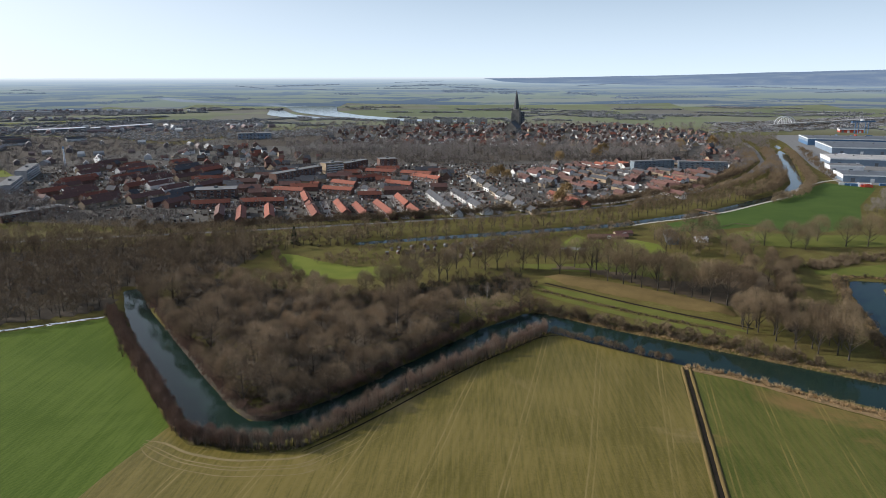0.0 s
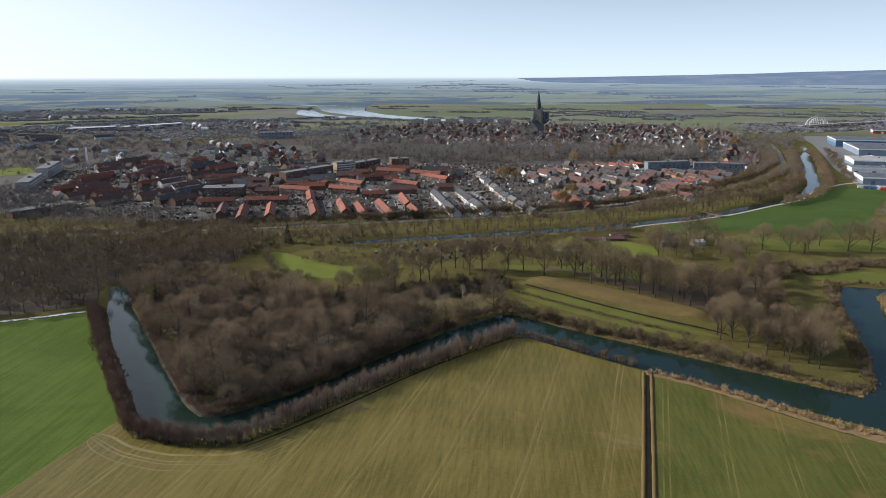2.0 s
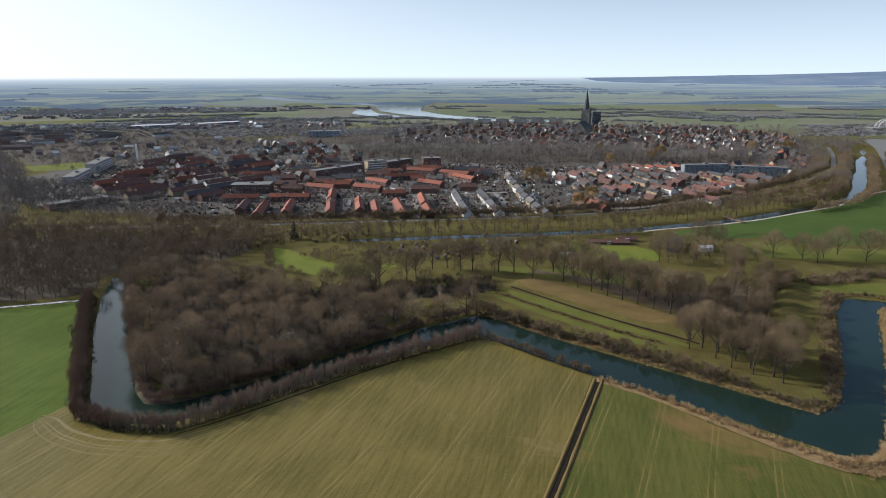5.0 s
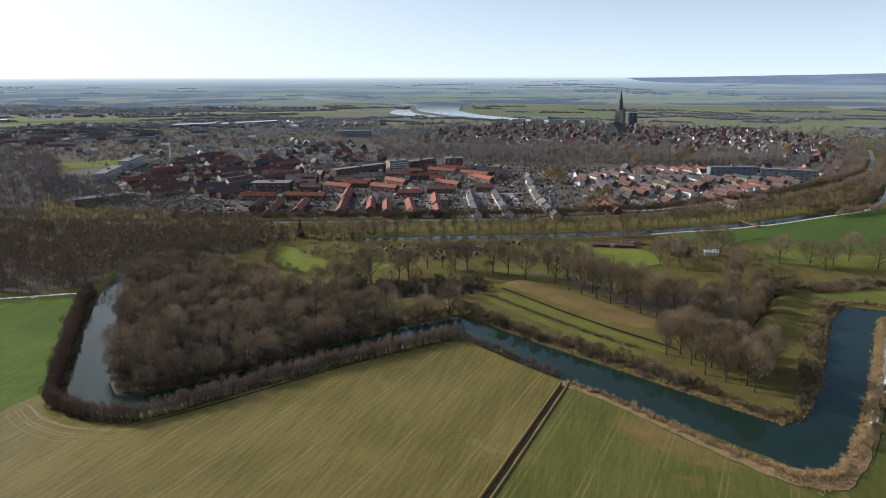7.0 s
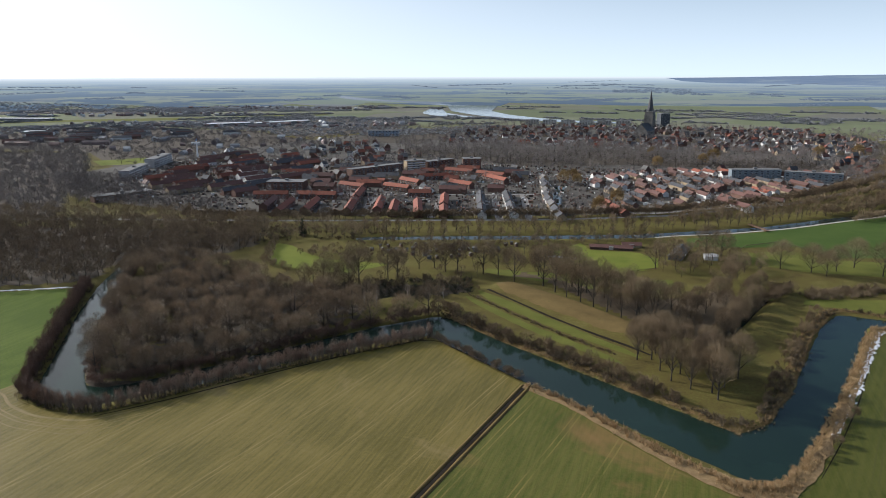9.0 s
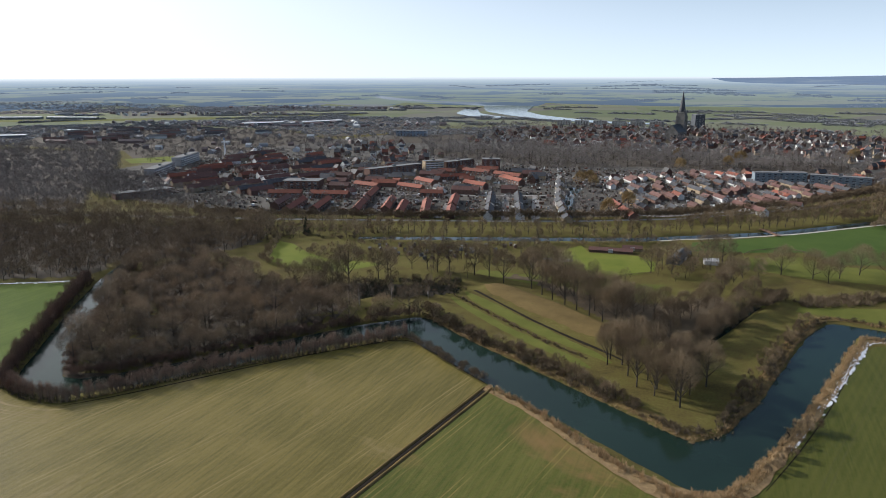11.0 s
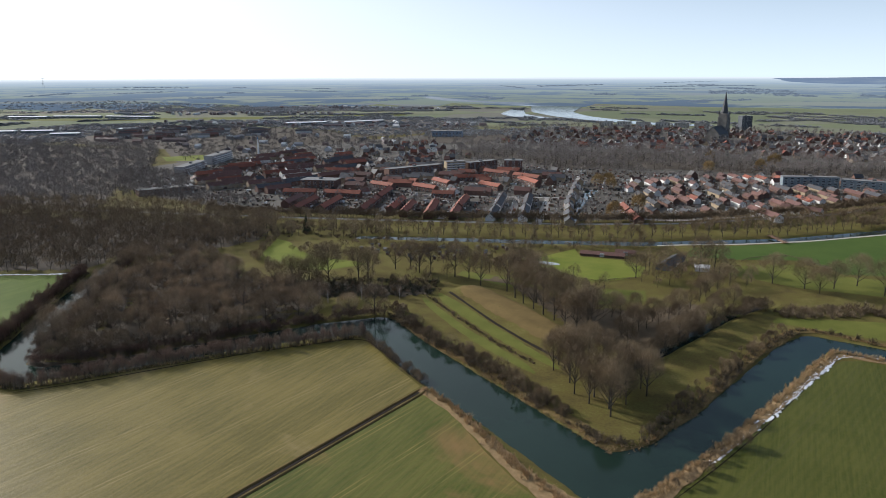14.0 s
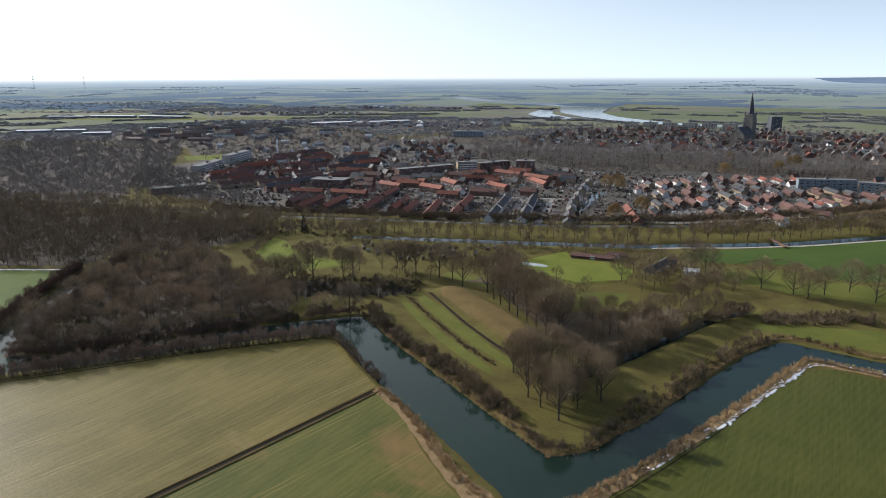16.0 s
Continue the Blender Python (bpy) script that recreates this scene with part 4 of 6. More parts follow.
stand(GROVE, [(111, 414), (126, 394), (128, 399), (131, 404), (132, 416), (136, 410), (139, 424), (143, 431), (152, 474), (157, 485), (102, 397), (118, 402), (122, 386), (128, 372), (147, 446), (150, 462), (122, 424), (146, 412), (152, 402), (156, 424), (159, 440), (149, 390), (154, 410), (163, 452), (161, 430), (168, 464), (145, 374), (144, 384)], 54, 0.75, 1.1)
ALLEY = [(-94, 384), (-82, 386), (-80, 391), (-68, 386), (-70, 396), (-67, 404), (-53, 417), (-48, 421), (-43, 447), (-34, 452), (-24, 446), (-16, 447), (1, 448), (11, 448), (24, 437), (36, 455), (43, 433), (52, 423), (60, 415),
         (69, 407), (77, 400), (85, 394), (93, 387), (101, 380), (109, 376), (49, 447), (60, 437), (70, 428), (81, 420), (91, 411), (101, 404), (86, 405), (66, 420)]
ROW = [tree_thing("alley_tree", bare_tree(s, 17.5, 0.37, 0.24, 14, 2800, 0.08, 1.3, 0.6, 4, 12), "spreading bare tree in an old alley", "trees of the alley") for s in (47, 48, 49)]
stand(ROW, ALLEY, 56, 1.02, 1.32)
floor_of([(16, 446), (40, 444), (66, 414), (104, 376), (122, 364), (140, 366), (156, 410), (160, 446), (148, 462), (124, 436), (92, 424), (60, 448), (24, 462)], "brown leaf litter under the alley", 0.12, 4.0, M_LEAVES)
split_wood("park_wood", MID_TREES, scatter([(-30, 470), (10, 470), (36, 456), (70, 440), (98, 420), (104, 440), (96, 466), (34, 476), (28, 520), (-10, 512)], 42, 7.0, 553), 554, "bare trees of the park behind the alley", 0.5, 0.95, M_TWIG)
split_wood("paddock_wood", MID_TREES, scatter([(108, 500), (118, 470), (152, 480), (180, 510), (170, 540), (120, 560), (108, 540)], 50, 6.0, 555), 556, "bare trees round the paddock", 0.6, 1.15, M_TWIG)
split_wood("south_canal_wood", BELT, along([(-112, 500), (-52, 524), (4, 542), (60, 566), (110, 592)], 4.6, 557, 2.2) + along([(-120, 486), (-52, 508), (4, 528), (60, 556), (108, 580)], 6.0, 559, 3.0), 558, "bare trees on the canal's near bank", 0.4, 0.95)
LONE = [tree_thing("field_tree", bare_tree(s, 16.0, 0.44, 0.18, 15, 2600, 0.085, 1.3, 0.4, 4, 12), "spreading bare oak by the pasture", "oaks by the pasture") for s in (57, 58)]
stand(LONE, [(204, 516), (212, 510), (220, 524), (233, 537), (246, 520), (186, 520), (150, 540), (140, 545), (107, 496), (262, 520), (276, 512), (290, 505)], 59, 1.0, 1.35)
LIME = [tree_thing("dike_tree", bare_tree(s, 12.5, 0.27, 0.18, 9, 330, 0.17, 1.5, 1.0, 1), "young bare lime on the dike", "limes along the canal") for s in (61, 62)]
stand(LIME, [p for p in along(CANAL[:9], 9.5, 63, 0.7, 14.5) if p[1] < 900] + [p for p in along(CANAL[:9], 11, 64, 0.9, 26.0) if p[1] < 900] + along(CANAL[:4], 14, 65, 1.5, -13.0), 66)
conifer_wood = limb((0, 0, 0), (0, 0, 16), 0.35, 0.05, 6)
rc = np.random.default_rng(5)
ch, ca = rc.random(900) ** 0.8, rc.uniform(0, 6.283, 900)
cb = np.stack([0 * ch, 0 * ch, 1.0 + 15 * ch], 1)
cw = np.stack([np.cos(ca), np.sin(ca), -0.35 + 0 * ca], 1)
needle = twigs(cb + cw * (0.9 * (1 - ch) * rc.random(900) * 3)[:, None], cw, 0.8 + 2.6 * (1 - ch), np.full(900, 0.5), rc)
fir = tree_thing("conifer", (conifer_wood, needle), "dark green conifer among bare trees", "", M_NEEDLE)
stand([fir], [(-168, 514)], 67)

# woods and belts
DIKE_WOOD = [(-300, 508), (-232, 540), (-144, 556), (-112, 556), (-100, 532), (-116, 512), (-156, 502), (-176, 482), (-200, 470), (-232, 440)]
split_wood("dike_wood", MID_TREES, scatter(DIKE_WOOD, 130, 5.5, 710, WET), 711, "bare trees below the dike", 0.5, 1.0)
stuff("dike_scrub", BUSHES, scatter(DIKE_WOOD, 140, 3.5, 712, WET), 713, M_SCRUB, "dark scrub below the dike", "scrub", 0.7, 1.5)
split_wood("dike_belt", BELT, [p for off in (8, 11, 14.5) for p in along(DIKE[1:8], 3.8, 71 + int(off), 1.3, off)], 72, "belt of bare trees between dike road and houses", 0.7, 1.25)
TOWN_WOOD = [(-330, 1100), (-240, 1060), (-74, 990), (40, 1040), (194, 1040), (330, 1080), (300, 1190), (120, 1230), (28, 1260), (-154, 1230), (-330, 1200)]
WEST_WOOD = [(-1150, 560), (-640, 420), (-420, 500), (-450, 560), (-520, 620), (-620, 760), (-720, 850), (-820, 960), (-1150, 900)]
split_wood("dike_foot_wood", MID_TREES, [p for off in (-13, -19, -26) for p in along(DIKE[:3], 7.0, 760 - off, 2.0, off)] + [p for off in (13, 20, 28) for p in along(DIKE[:2], 7.0, 770 + off, 2.0, off)], 761, "bare brown trees at the foot of the dike", 0.5, 1.05)
floor_of(TOWN_WOOD, lift=0.3, step=12)
floor_of(WEST_WOOD, lift=0.25, step=10)
split_wood("town_wood", MID_TREES, scatter(TOWN_WOOD, 390, 8.0, 73), 74, "wide bare park wood before the old town", 0.7, 1.75)
split_wood("west_wood", MID_TREES, scatter(WEST_WOOD, 640, 8.0, 75, [(DIKE, 4)]), 76, "wide brown winter wood west of the town", 1.0, 1.6)
split_wood("canal_belt", BELT, [p for off in (14, 18, -13, -17) for p in along(CANAL[5:11], 4.5, 700 + int(off), 1.8, off)] + [p for off in (-9, -14) for p in along(DIKE[5:10], 4.5, 720 - int(off), 1.8, off)] + [p for off in (10, 15, 20, 26) for p in along(DIKE[7:10], 5.0, 740 + int(off), 2.0, off)], 701, "dense bare thicket along canal and road", 0.6, 1.2)
split_wood("left_understory", BELT, scatter(LEFT_WOOD, 620, 4.6, 702, WET), 703, "bare understory of the winter wood", 0.6, 1.1)
split_wood("canal_wood", FAR_TREES, scatter([(322, 880), (362, 880), (400, 960), (460, 1120), (520, 1300), (560, 1420), (440, 1420), (400, 1250), (340, 1080), (300, 960)], 260, 6.5, 77, [(CANAL, 5), (DIKE, 1)]), 78,
           "bare trees crowding the canal bend", 0.6, 1.05)
split_wood("grove_wood", FAR_TREES, scatter([(322, 640), (350, 600), (480, 640), (480, 760), (430, 790), (362, 700)], 90, 7.0, 79), 80, "bare grove beside the green field", 0.8, 1.3)
split_wood("bank_wood", MID_TREES, scatter([(-36, 386), (-10, 402), (0, 440), (-20, 455), (-60, 440), (-100, 410), (-96, 392)], 14, 8.0, 81), 82, "thin bare trees behind the bastion wood", 0.6, 1.0)
SCRUB_BELT = [(-112, 374), (-60, 366), (-40, 372), (-8, 396), (8, 412), (-4, 434), (-40, 420), (-100, 392)]
stuff("dark_scrub", BUSHES, scatter(SCRUB_BELT, 170, 3.2, 83, [(MOAT, 1)]), 84, M_EVERGREEN, "dark ivy-grown evergreen scrub along the bank", "scrub", 0.4, 1.6)
split_wood("scrub_thicket", THICKET, scatter(SCRUB_BELT, 70, 4.6, 831, [(MOAT, 1)]), 832, "bare brown thicket among evergreen scrub", 0.5, 1.5)
stuff("bank_scrub", BUSHES, along([(-30, 356), (0, 374), (26, 350), (46, 338), (74, 326), (90, 314), (108, 302), (122, 296)], 2.0, 85, 2.0) + along([(-206, 372), (-180, 326), (-150, 288), (-126, 258), (-112, 243), (-98, 250), (-76, 272), (-50, 312), (-30, 340)], 1.2, 86, 1.6), 87, M_SCRUB,
      "tawny brambles and scrub on the moat's bank", "scrub", 0.5, 1.2)
stuff("pasture_scrub", BUSHES, scatter([(196, 452), (240, 476), (330, 490), (330, 500), (230, 490), (186, 466)], 130, 2.6, 88), 89, M_SCRUB, "dark scrub behind the pasture", "scrub", 0.8, 1.8)
WATERSIDE = [bush(s, 2.2, 0.5, 60, 0.10, 0.9) for s in range(90, 94)]
REED_LINE = along([(62, 291), (80, 281), (102, 264), (122, 248), (140, 238), (152, 240), (162, 258), (170, 279), (183, 313), (196.5, 351), (210, 394), (217, 410.5), (260, 404), (300, 402)], 0.36, 94, 1.1)
stuff("reed_bed", WATERSIDE, REED_LINE, 95, M_REED, "pale dry reed along the moat", "reed", 0.55, 1.2)
stuff("reed_bed", WATERSIDE, scatter([(132, 238), (146, 228), (158, 240), (168, 262), (162, 262), (152, 246), (142, 242)], 260, 0.7, 96), 97, M_REED, "trampled pale reed at the moat's corner", "reed", 0.4, 0.8)
stuff("reed_bed", WATERSIDE, along([(150, 279), (156, 292), (162, 318), (170, 350), (181, 390), (197, 432), (206, 438), (240, 428), (300, 424)], 0.7, 98, 0.8), 99, M_REED, "pale reed fringe on the inner bank", "reed", 0.4, 0.8)
split_wood("willow_fringe", ALDERS, along([(152, 290), (158, 318), (166, 350), (177, 390), (190, 424)], 3.6, 100, 1.0), 101, "brown willow bushes on the inner bank", 0.3, 0.6)
BIRCH = [tree_thing("birch", bare_tree(s, 12.0, 0.16, 0.16, 8, 520, 0.07, 1.5, 1.3, 1, 14), "pale slender birch at the wood's edge", "birches of the bastion", M_TWIG_PALE, M_BIRCH) for s in (104, 105)]
stand(BIRCH, [(-24, 376), (-36, 360), (-62, 318), (-70, 330), (-98, 330), (-128, 300), (-122, 316), (-140, 322), (-46, 366), (-8, 392), (-84, 286)], 106)
SHORE = [tree_thing("shore_bush", bare_tree(s, 5.5, 0.52, 0.03, 8, 1300, 0.07, 1.0, 0.8, 2, 9), "rounded grey-brown bush on the moat's bank", "bushes on the shore") for s in (107, 108, 109)]
stand(SHORE, along([(-4, 380), (4, 370), (28, 349), (48, 338), (76, 326), (94, 314), (112, 303), (124, 296)], 6.2, 110, 1.6) + along([(156, 304), (162, 326), (171, 356), (182, 394), (194, 430)], 6.5, 111, 1.0) + along([(168, 262), (176, 283), (183, 301)], 5.0, 112, 0.8), 113, 0.55, 1.15)
split_wood("yard_trees", BELT, along([(404, 862), (426, 930), (456, 1020), (492, 1130), (520, 1220)], 4.0, 114, 4.0), 115, "bare scrub between canal and works", 0.5, 1.0)
split_wood("shore_bushes", ALDERS, along([(88, 315), (106, 302), (122, 295)], 2.2, 102, 1.6), 103, "grey-brown bushes on the bank", 0.5, 0.9)

# ---- woods of the far plain ----
CLUMPS = [bush(s, 7.0, 9.0, 60, 1.9, 4.0) for s in range(110, 114)]


def far_strips(count, low, high, seed, sweep=(-48, 78)):
    """Places of clumps in long strips of wood and hedge, seen round the flight."""
    r = np.random.default_rng(seed)
    out = []
    for _ in range(count):
        az, dist = radians(r.uniform(*sweep)), r.uniform(low, high)
        cx, cy = EYE[0] - math.sin(az) * dist, EYE[1] + math.cos(az) * dist
        turn = az + r.normal() * 0.35
        long, deep = r.uniform(60, 420), r.uniform(4, 50)
        for k in range(int(long * (1 + deep / 30) / 9)):
            u, v = r.uniform(-0.5, 0.5) * long, r.normal() * deep * 0.4
            out.append((cx + math.cos(turn) * u - math.sin(turn) * v, cy + math.sin(turn) * u + math.cos(turn) * v))
    return out


def on_plain(protos, places, seed, low, high):
    """Clumps that stand on the drawn-together far plain, at the size that their true distance gives."""
    r = np.random.default_rng(seed)
    Vs, Fs, at = [], [], 0
    x, y = np.array([p[0] for p in places]), np.array([p[1] for p in places])
    rise, true = far_rise(x, y)
    size = np.hypot(x - EYE[0], y - EYE[1]) / true
    for i in range(len(x)):
        V, F = protos[r.integers(len(protos))]
        s = r.uniform(low, high) * max(size[i], 0.3)
        Vs.append(V * s * ((1.7, 1.7, 0.85) if size[i] > 0.99 else (1.7, 1.3, 0.9)) + (x[i], y[i], rise[i] - 0.5 * s))
        Fs.append(F + at)
        at += len(V)
    return np.concatenate(Vs), np.concatenate(Fs)


def plain_wood(name, places, seed, material, label, low=0.6, high=1.3):
    places = [p for p in places if near_line(p[0], p[1], RIVER) > 25 and 1500 < math.hypot(p[0] - EYE[0], p[1] - EYE[1]) < 4850]
    V, F = on_plain(CLUMPS, places, seed, low, high)
    tagged(part(name, np_mesh(name, V, F, [material])), label, "wood", kind="stuff")


# woods on the plain: haze put into the base colour, pale and bluish
M_FAR_TWIG = twiggy("haze-paled far wood", [(0.20, 0.205, 0.215), (0.25, 0.255, 0.262), (0.31, 0.312, 0.315)])
M_HAZE_TWIG = twiggy("distant wood with haze glow", [(0.10, 0.12, 0.145), (0.12, 0.14, 0.165), (0.14, 0.16, 0.185)])
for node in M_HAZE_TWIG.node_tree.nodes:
    if node.type == "BSDF_PRINCIPLED":   # backdrop: blue glow added in place of kilometres of bright haze
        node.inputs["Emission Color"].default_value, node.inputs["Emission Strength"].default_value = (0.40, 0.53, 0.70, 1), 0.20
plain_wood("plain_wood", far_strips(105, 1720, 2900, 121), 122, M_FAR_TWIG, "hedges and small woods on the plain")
WEST_PLAIN = ([(-2550, 1900), (-1500, 2080), (-1050, 2350), (-1150, 2640), (-1500, 2500), (-2400, 2150)], [(-1500, 900), (-1130, 900), (-1120, 1000), (-1320, 1260), (-1130, 1460), (-1560, 1340)],
              [(-1400, 1560), (-1100, 1500), (-780, 1420), (-620, 1300), (-480, 1560), (-640, 2000), (-900, 1980), (-1140, 1740)], [(480, 1560), (700, 1620), (1500, 2100), (1400, 2300), (600, 1900)],
              [(-480, 1240), (-330, 1260), (-340, 1780), (-560, 1500)], [(-2750, 1450), (-2100, 1720), (-1350, 2240), (-1500, 2480), (-2300, 2060), (-2900, 1750)])
for k, poly in enumerate(WEST_PLAIN):
    floor_of(poly, "woodland floor on the plain", 0.6, 20)
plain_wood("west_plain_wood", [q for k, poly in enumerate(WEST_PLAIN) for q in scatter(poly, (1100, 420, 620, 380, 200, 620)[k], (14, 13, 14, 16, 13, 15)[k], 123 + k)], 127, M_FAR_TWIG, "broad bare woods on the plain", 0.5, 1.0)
plain_wood("distant_wood", far_strips(60, 2950, 4300, 128), 129, M_HAZE_TWIG, "woods and hedges far off on the plain with a haze glow", 0.8, 1.7)

# the wooded ridge that closes the plain to the right
ra = np.radians(np.linspace(-56, 26, 260))
steps = np.linspace(0, 1, 15)
hill = np.clip((5 - np.degrees(ra)) / 37, 0, 1) ** 1.6 * 63
RV = []
for a, h in zip(ra, hill):
    for s in steps:
        far_at = 3880 + 850 * s
        u = (far_at - 3000) / 1850
        land = EYE[2] * (1 - far_at / (3000 * math.exp(u * math.log(8.5))))
        swell = 1 + 0.30 * math.sin(a * 19 + 5 * s) * (1 - s) + 0.18 * math.sin(a * 47 - 9 * s + 1) * (1 - s) + 0.03 * math.sin(a * 31) + 0.02 * math.sin(a * 73 + 2)
        RV.append((EYE[0] - math.sin(a) * far_at, EYE[1] + math.cos(a) * far_at, land - 2 + h * s ** 0.8 * swell))
RV = np.array(RV)
RI = np.arange(len(ra) * len(steps)).reshape(len(ra), len(steps))
RQ = np.stack([RI[:-1, :-1], RI[1:, :-1], RI[1:, 1:], RI[:-1, 1:]], -1).reshape(-1, 4)
M_RIDGE, rn, rl, rb = shader("wooded slopes with haze glow")   # backdrop: emission imitates the bright haze of kilometres
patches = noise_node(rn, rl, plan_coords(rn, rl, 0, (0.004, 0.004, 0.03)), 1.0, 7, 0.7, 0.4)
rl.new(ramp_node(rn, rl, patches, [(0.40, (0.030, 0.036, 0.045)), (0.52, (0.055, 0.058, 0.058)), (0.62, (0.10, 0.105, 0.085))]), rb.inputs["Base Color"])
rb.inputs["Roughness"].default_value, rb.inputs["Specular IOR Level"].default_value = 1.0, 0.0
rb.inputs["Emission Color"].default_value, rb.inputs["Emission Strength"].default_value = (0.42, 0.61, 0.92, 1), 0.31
tagged(part("ridge_backdrop", np_mesh("ridge_backdrop", RV, RQ, [M_RIDGE], smooth=True)), "long wooded ridge on the horizon with painted haze", "backdrop", kind="structure")

# trees among the houses
GARDEN_TREES[:] = [bare_tree(s, 8.5, 0.40, 0.16, 2, 80, 0.36, 1.9, 0.5, 0, 5) for s in (131, 132, 133)]
split_wood("garden_trees", GARDEN_TREES, scatter([(-560, 650), (-440, 600), (-300, 580), (-200, 600), (20, 662), (112, 712), (240, 840), (330, 960), (360, 1100), (200, 1030), (40, 1000), (-240, 1060), (-420, 1080), (-640, 1000)], 900, 8.0, 134), 135,
           "bare garden trees among the houses", 0.5, 1.3)
split_wood("old_town_trees", GARDEN_TREES, scatter([(-520, 1080), (-330, 1200), (120, 1240), (420, 1200), (600, 1500), (540, 1800), (-340, 1900), (-640, 1500)], 950, 13.0, 136), 137, "bare trees among the old town's houses", 0.8, 1.7)
WILLOW = [tree_thing("golden_willow", bare_tree(s, 13.0, 0.45, 0.06, 8, 800, 0.40, 2.2, 0.2, 0), "golden-twigged weeping willow beside the water", "golden willows", M_TWIG_GOLD) for s in (138, 139)]
stand(WILLOW, [(-9, 851), (8, 845), (0, 862), (52, 671), (64, 719), (80, 1167), (92, 1024), (152, 1070), (168, 1096), (315, 1194), (330, 1254), (378, 1236), (326, 1246)], 140, 1.0, 1.45)
split_wood("rampart_thicket", THICKET, along([(180, 470), (163, 432), (151, 400), (138, 362), (128, 342)], 1.8, 240, 1.6) + along([(186, 466), (172, 440)], 2.5, 241, 1.0), 242, "dark thicket along the inner ditch", 0.6, 1.6)
split_wood("shore_thicket", THICKET, along([(2, 372), (26, 350), (48, 338), (74, 326), (92, 314), (106, 304)], 2.6, 243, 1.8), 244, "brown bushes on the shore of the moat", 0.45, 1.6)
split_wood("outer_thicket", THICKET, along([(8, 330), (24, 319), (44, 306), (58, 298)], 1.3, 245, 0.9) + [(176, 283), (179, 289), (183, 298), (174, 276)], 246, "bare bushes on the outer bank", 0.5, 1.0)
split_wood("meadow_thicket", THICKET, scatter([(-140, 458), (-112, 446), (-84, 448), (-92, 476), (-130, 478)], 26, 4.6, 247) + along([(-176, 486), (-162, 455), (-150, 430), (-122, 416)], 3.0, 249, 1.6), 248, "brown thicket in the meadow", 0.7, 1.2)
LOW_BUSHES = [bush(s, 2.2, 1.8, 36, 0.45, 1.3) for s in range(260, 264)]
stuff("garden_hedges", LOW_BUSHES, scatter([(-560, 650), (-440, 600), (-300, 580), (-200, 600), (20, 662), (112, 712), (240, 840), (330, 960), (340, 1040), (40, 1000), (-240, 1000), (-640, 1000)], 1300, 6.0, 250), 251, M_SCRUB, "dark hedges and shrubs in the gardens", "hedge", 0.5, 1.4)
split_wood("west_copse", FAR_TREES, scatter([(-1250, 1200), (-1100, 960), (-820, 960), (-640, 840), (-520, 1010), (-480, 1240), (-640, 1310), (-800, 1430), (-1120, 1450)], 470, 9.0, 270), 271, "bare copses and gardens west of the town", 0.6, 1.1)
split_wood("verge_copse", FAR_TREES, scatter([(-620, 720), (-530, 620), (-440, 560), (-300, 560), (-290, 600), (-420, 620), (-500, 720)], 190, 6.5, 273), 274, "bare trees at the edge of the town", 0.6, 1.15)
stuff("bramble_row", BUSHES, along([(6, 403), (14, 396), (50, 366.5), (74, 349), (94, 336)], 1.0, 287, 0.7), 288, M_SCRUB, "brown bramble row between grass strips", "scrub", 0.25, 0.6)
REED_BITS = [bush(s, 1.6, 0.7, 30, 0.11, 0.8) for s in range(280, 283)]
INNER_SHORE = [(0, 380), (0, 362), (28, 340), (66, 320), (104, 294), (140, 272), (150, 270), (162, 300), (185, 390), (204, 436), (330, 420), (330, 432), (200, 446), (176, 395), (152, 310), (146, 288), (110, 308), (70, 334), (30, 356)]
stuff("shore_grass", REED_BITS, fringe(INNER_SHORE, 900, 0.6, 281, -0.4, 2.2), 282, M_REED, "pale dead grass and reed at the water's edge", "reed", 0.4, 1.0)
stuff("shore_scrub", BUSHES, fringe(INNER_SHORE, 190, 1.8, 283, 0.8, 6.0), 284, M_SCRUB, "brown scrub along the inner shore", "scrub", 0.4, 1.3)

MID_CLUMPS = [bush(s, 7.0, 5.0, 130, 0.32, 2.0) for s in range(290, 294)]
for poly, n, gap, k in ((WEST_WOOD, 1000, 9.0, 291), (TOWN_WOOD, 330, 10.0, 293), (WEST_PLAIN[1], 330, 11.0, 295), ([(-1250, 1200), (-1100, 960), (-820, 960), (-640, 840), (-520, 1010), (-480, 1240), (-640, 1310), (-800, 1430), (-1120, 1450)], 420, 12.0, 297)):
    stuff("wood_thicket", MID_CLUMPS, scatter(poly, n, gap, k, [(DIKE, 5)]), k + 1, M_TWIG_FAR, "bare thicket under the winter trees", "thicket", 0.5, 1.1)

# ---- buildings ----
def box(bm, x0, y0, z0, x1, y1, z1):
    return bmesh.ops.create_cube(bm, size=1.0, matrix=Matrix.Translation(((x0 + x1) / 2, (y0 + y1) / 2, (z0 + z1) / 2)) @ Matrix.Diagonal((x1 - x0, y1 - y0, z1 - z0, 1)))["verts"]


def prism(bm, profile, x0, x1):
    """A prism along x over a profile of (y, z)."""
    a = [bm.verts.new((x0, y, z)) for y, z in profile]
    b = [bm.verts.new((x1, y, z)) for y, z in profile]
    n = len(profile)
    bm.faces.new(a)
    bm.faces.new(b[::-1])
    for i in range(n):
        bm.faces.new((a[i], b[i], b[(i + 1) % n], a[(i + 1) % n]))
    bmesh.ops.recalc_face_normals(bm, faces=bm.faces)


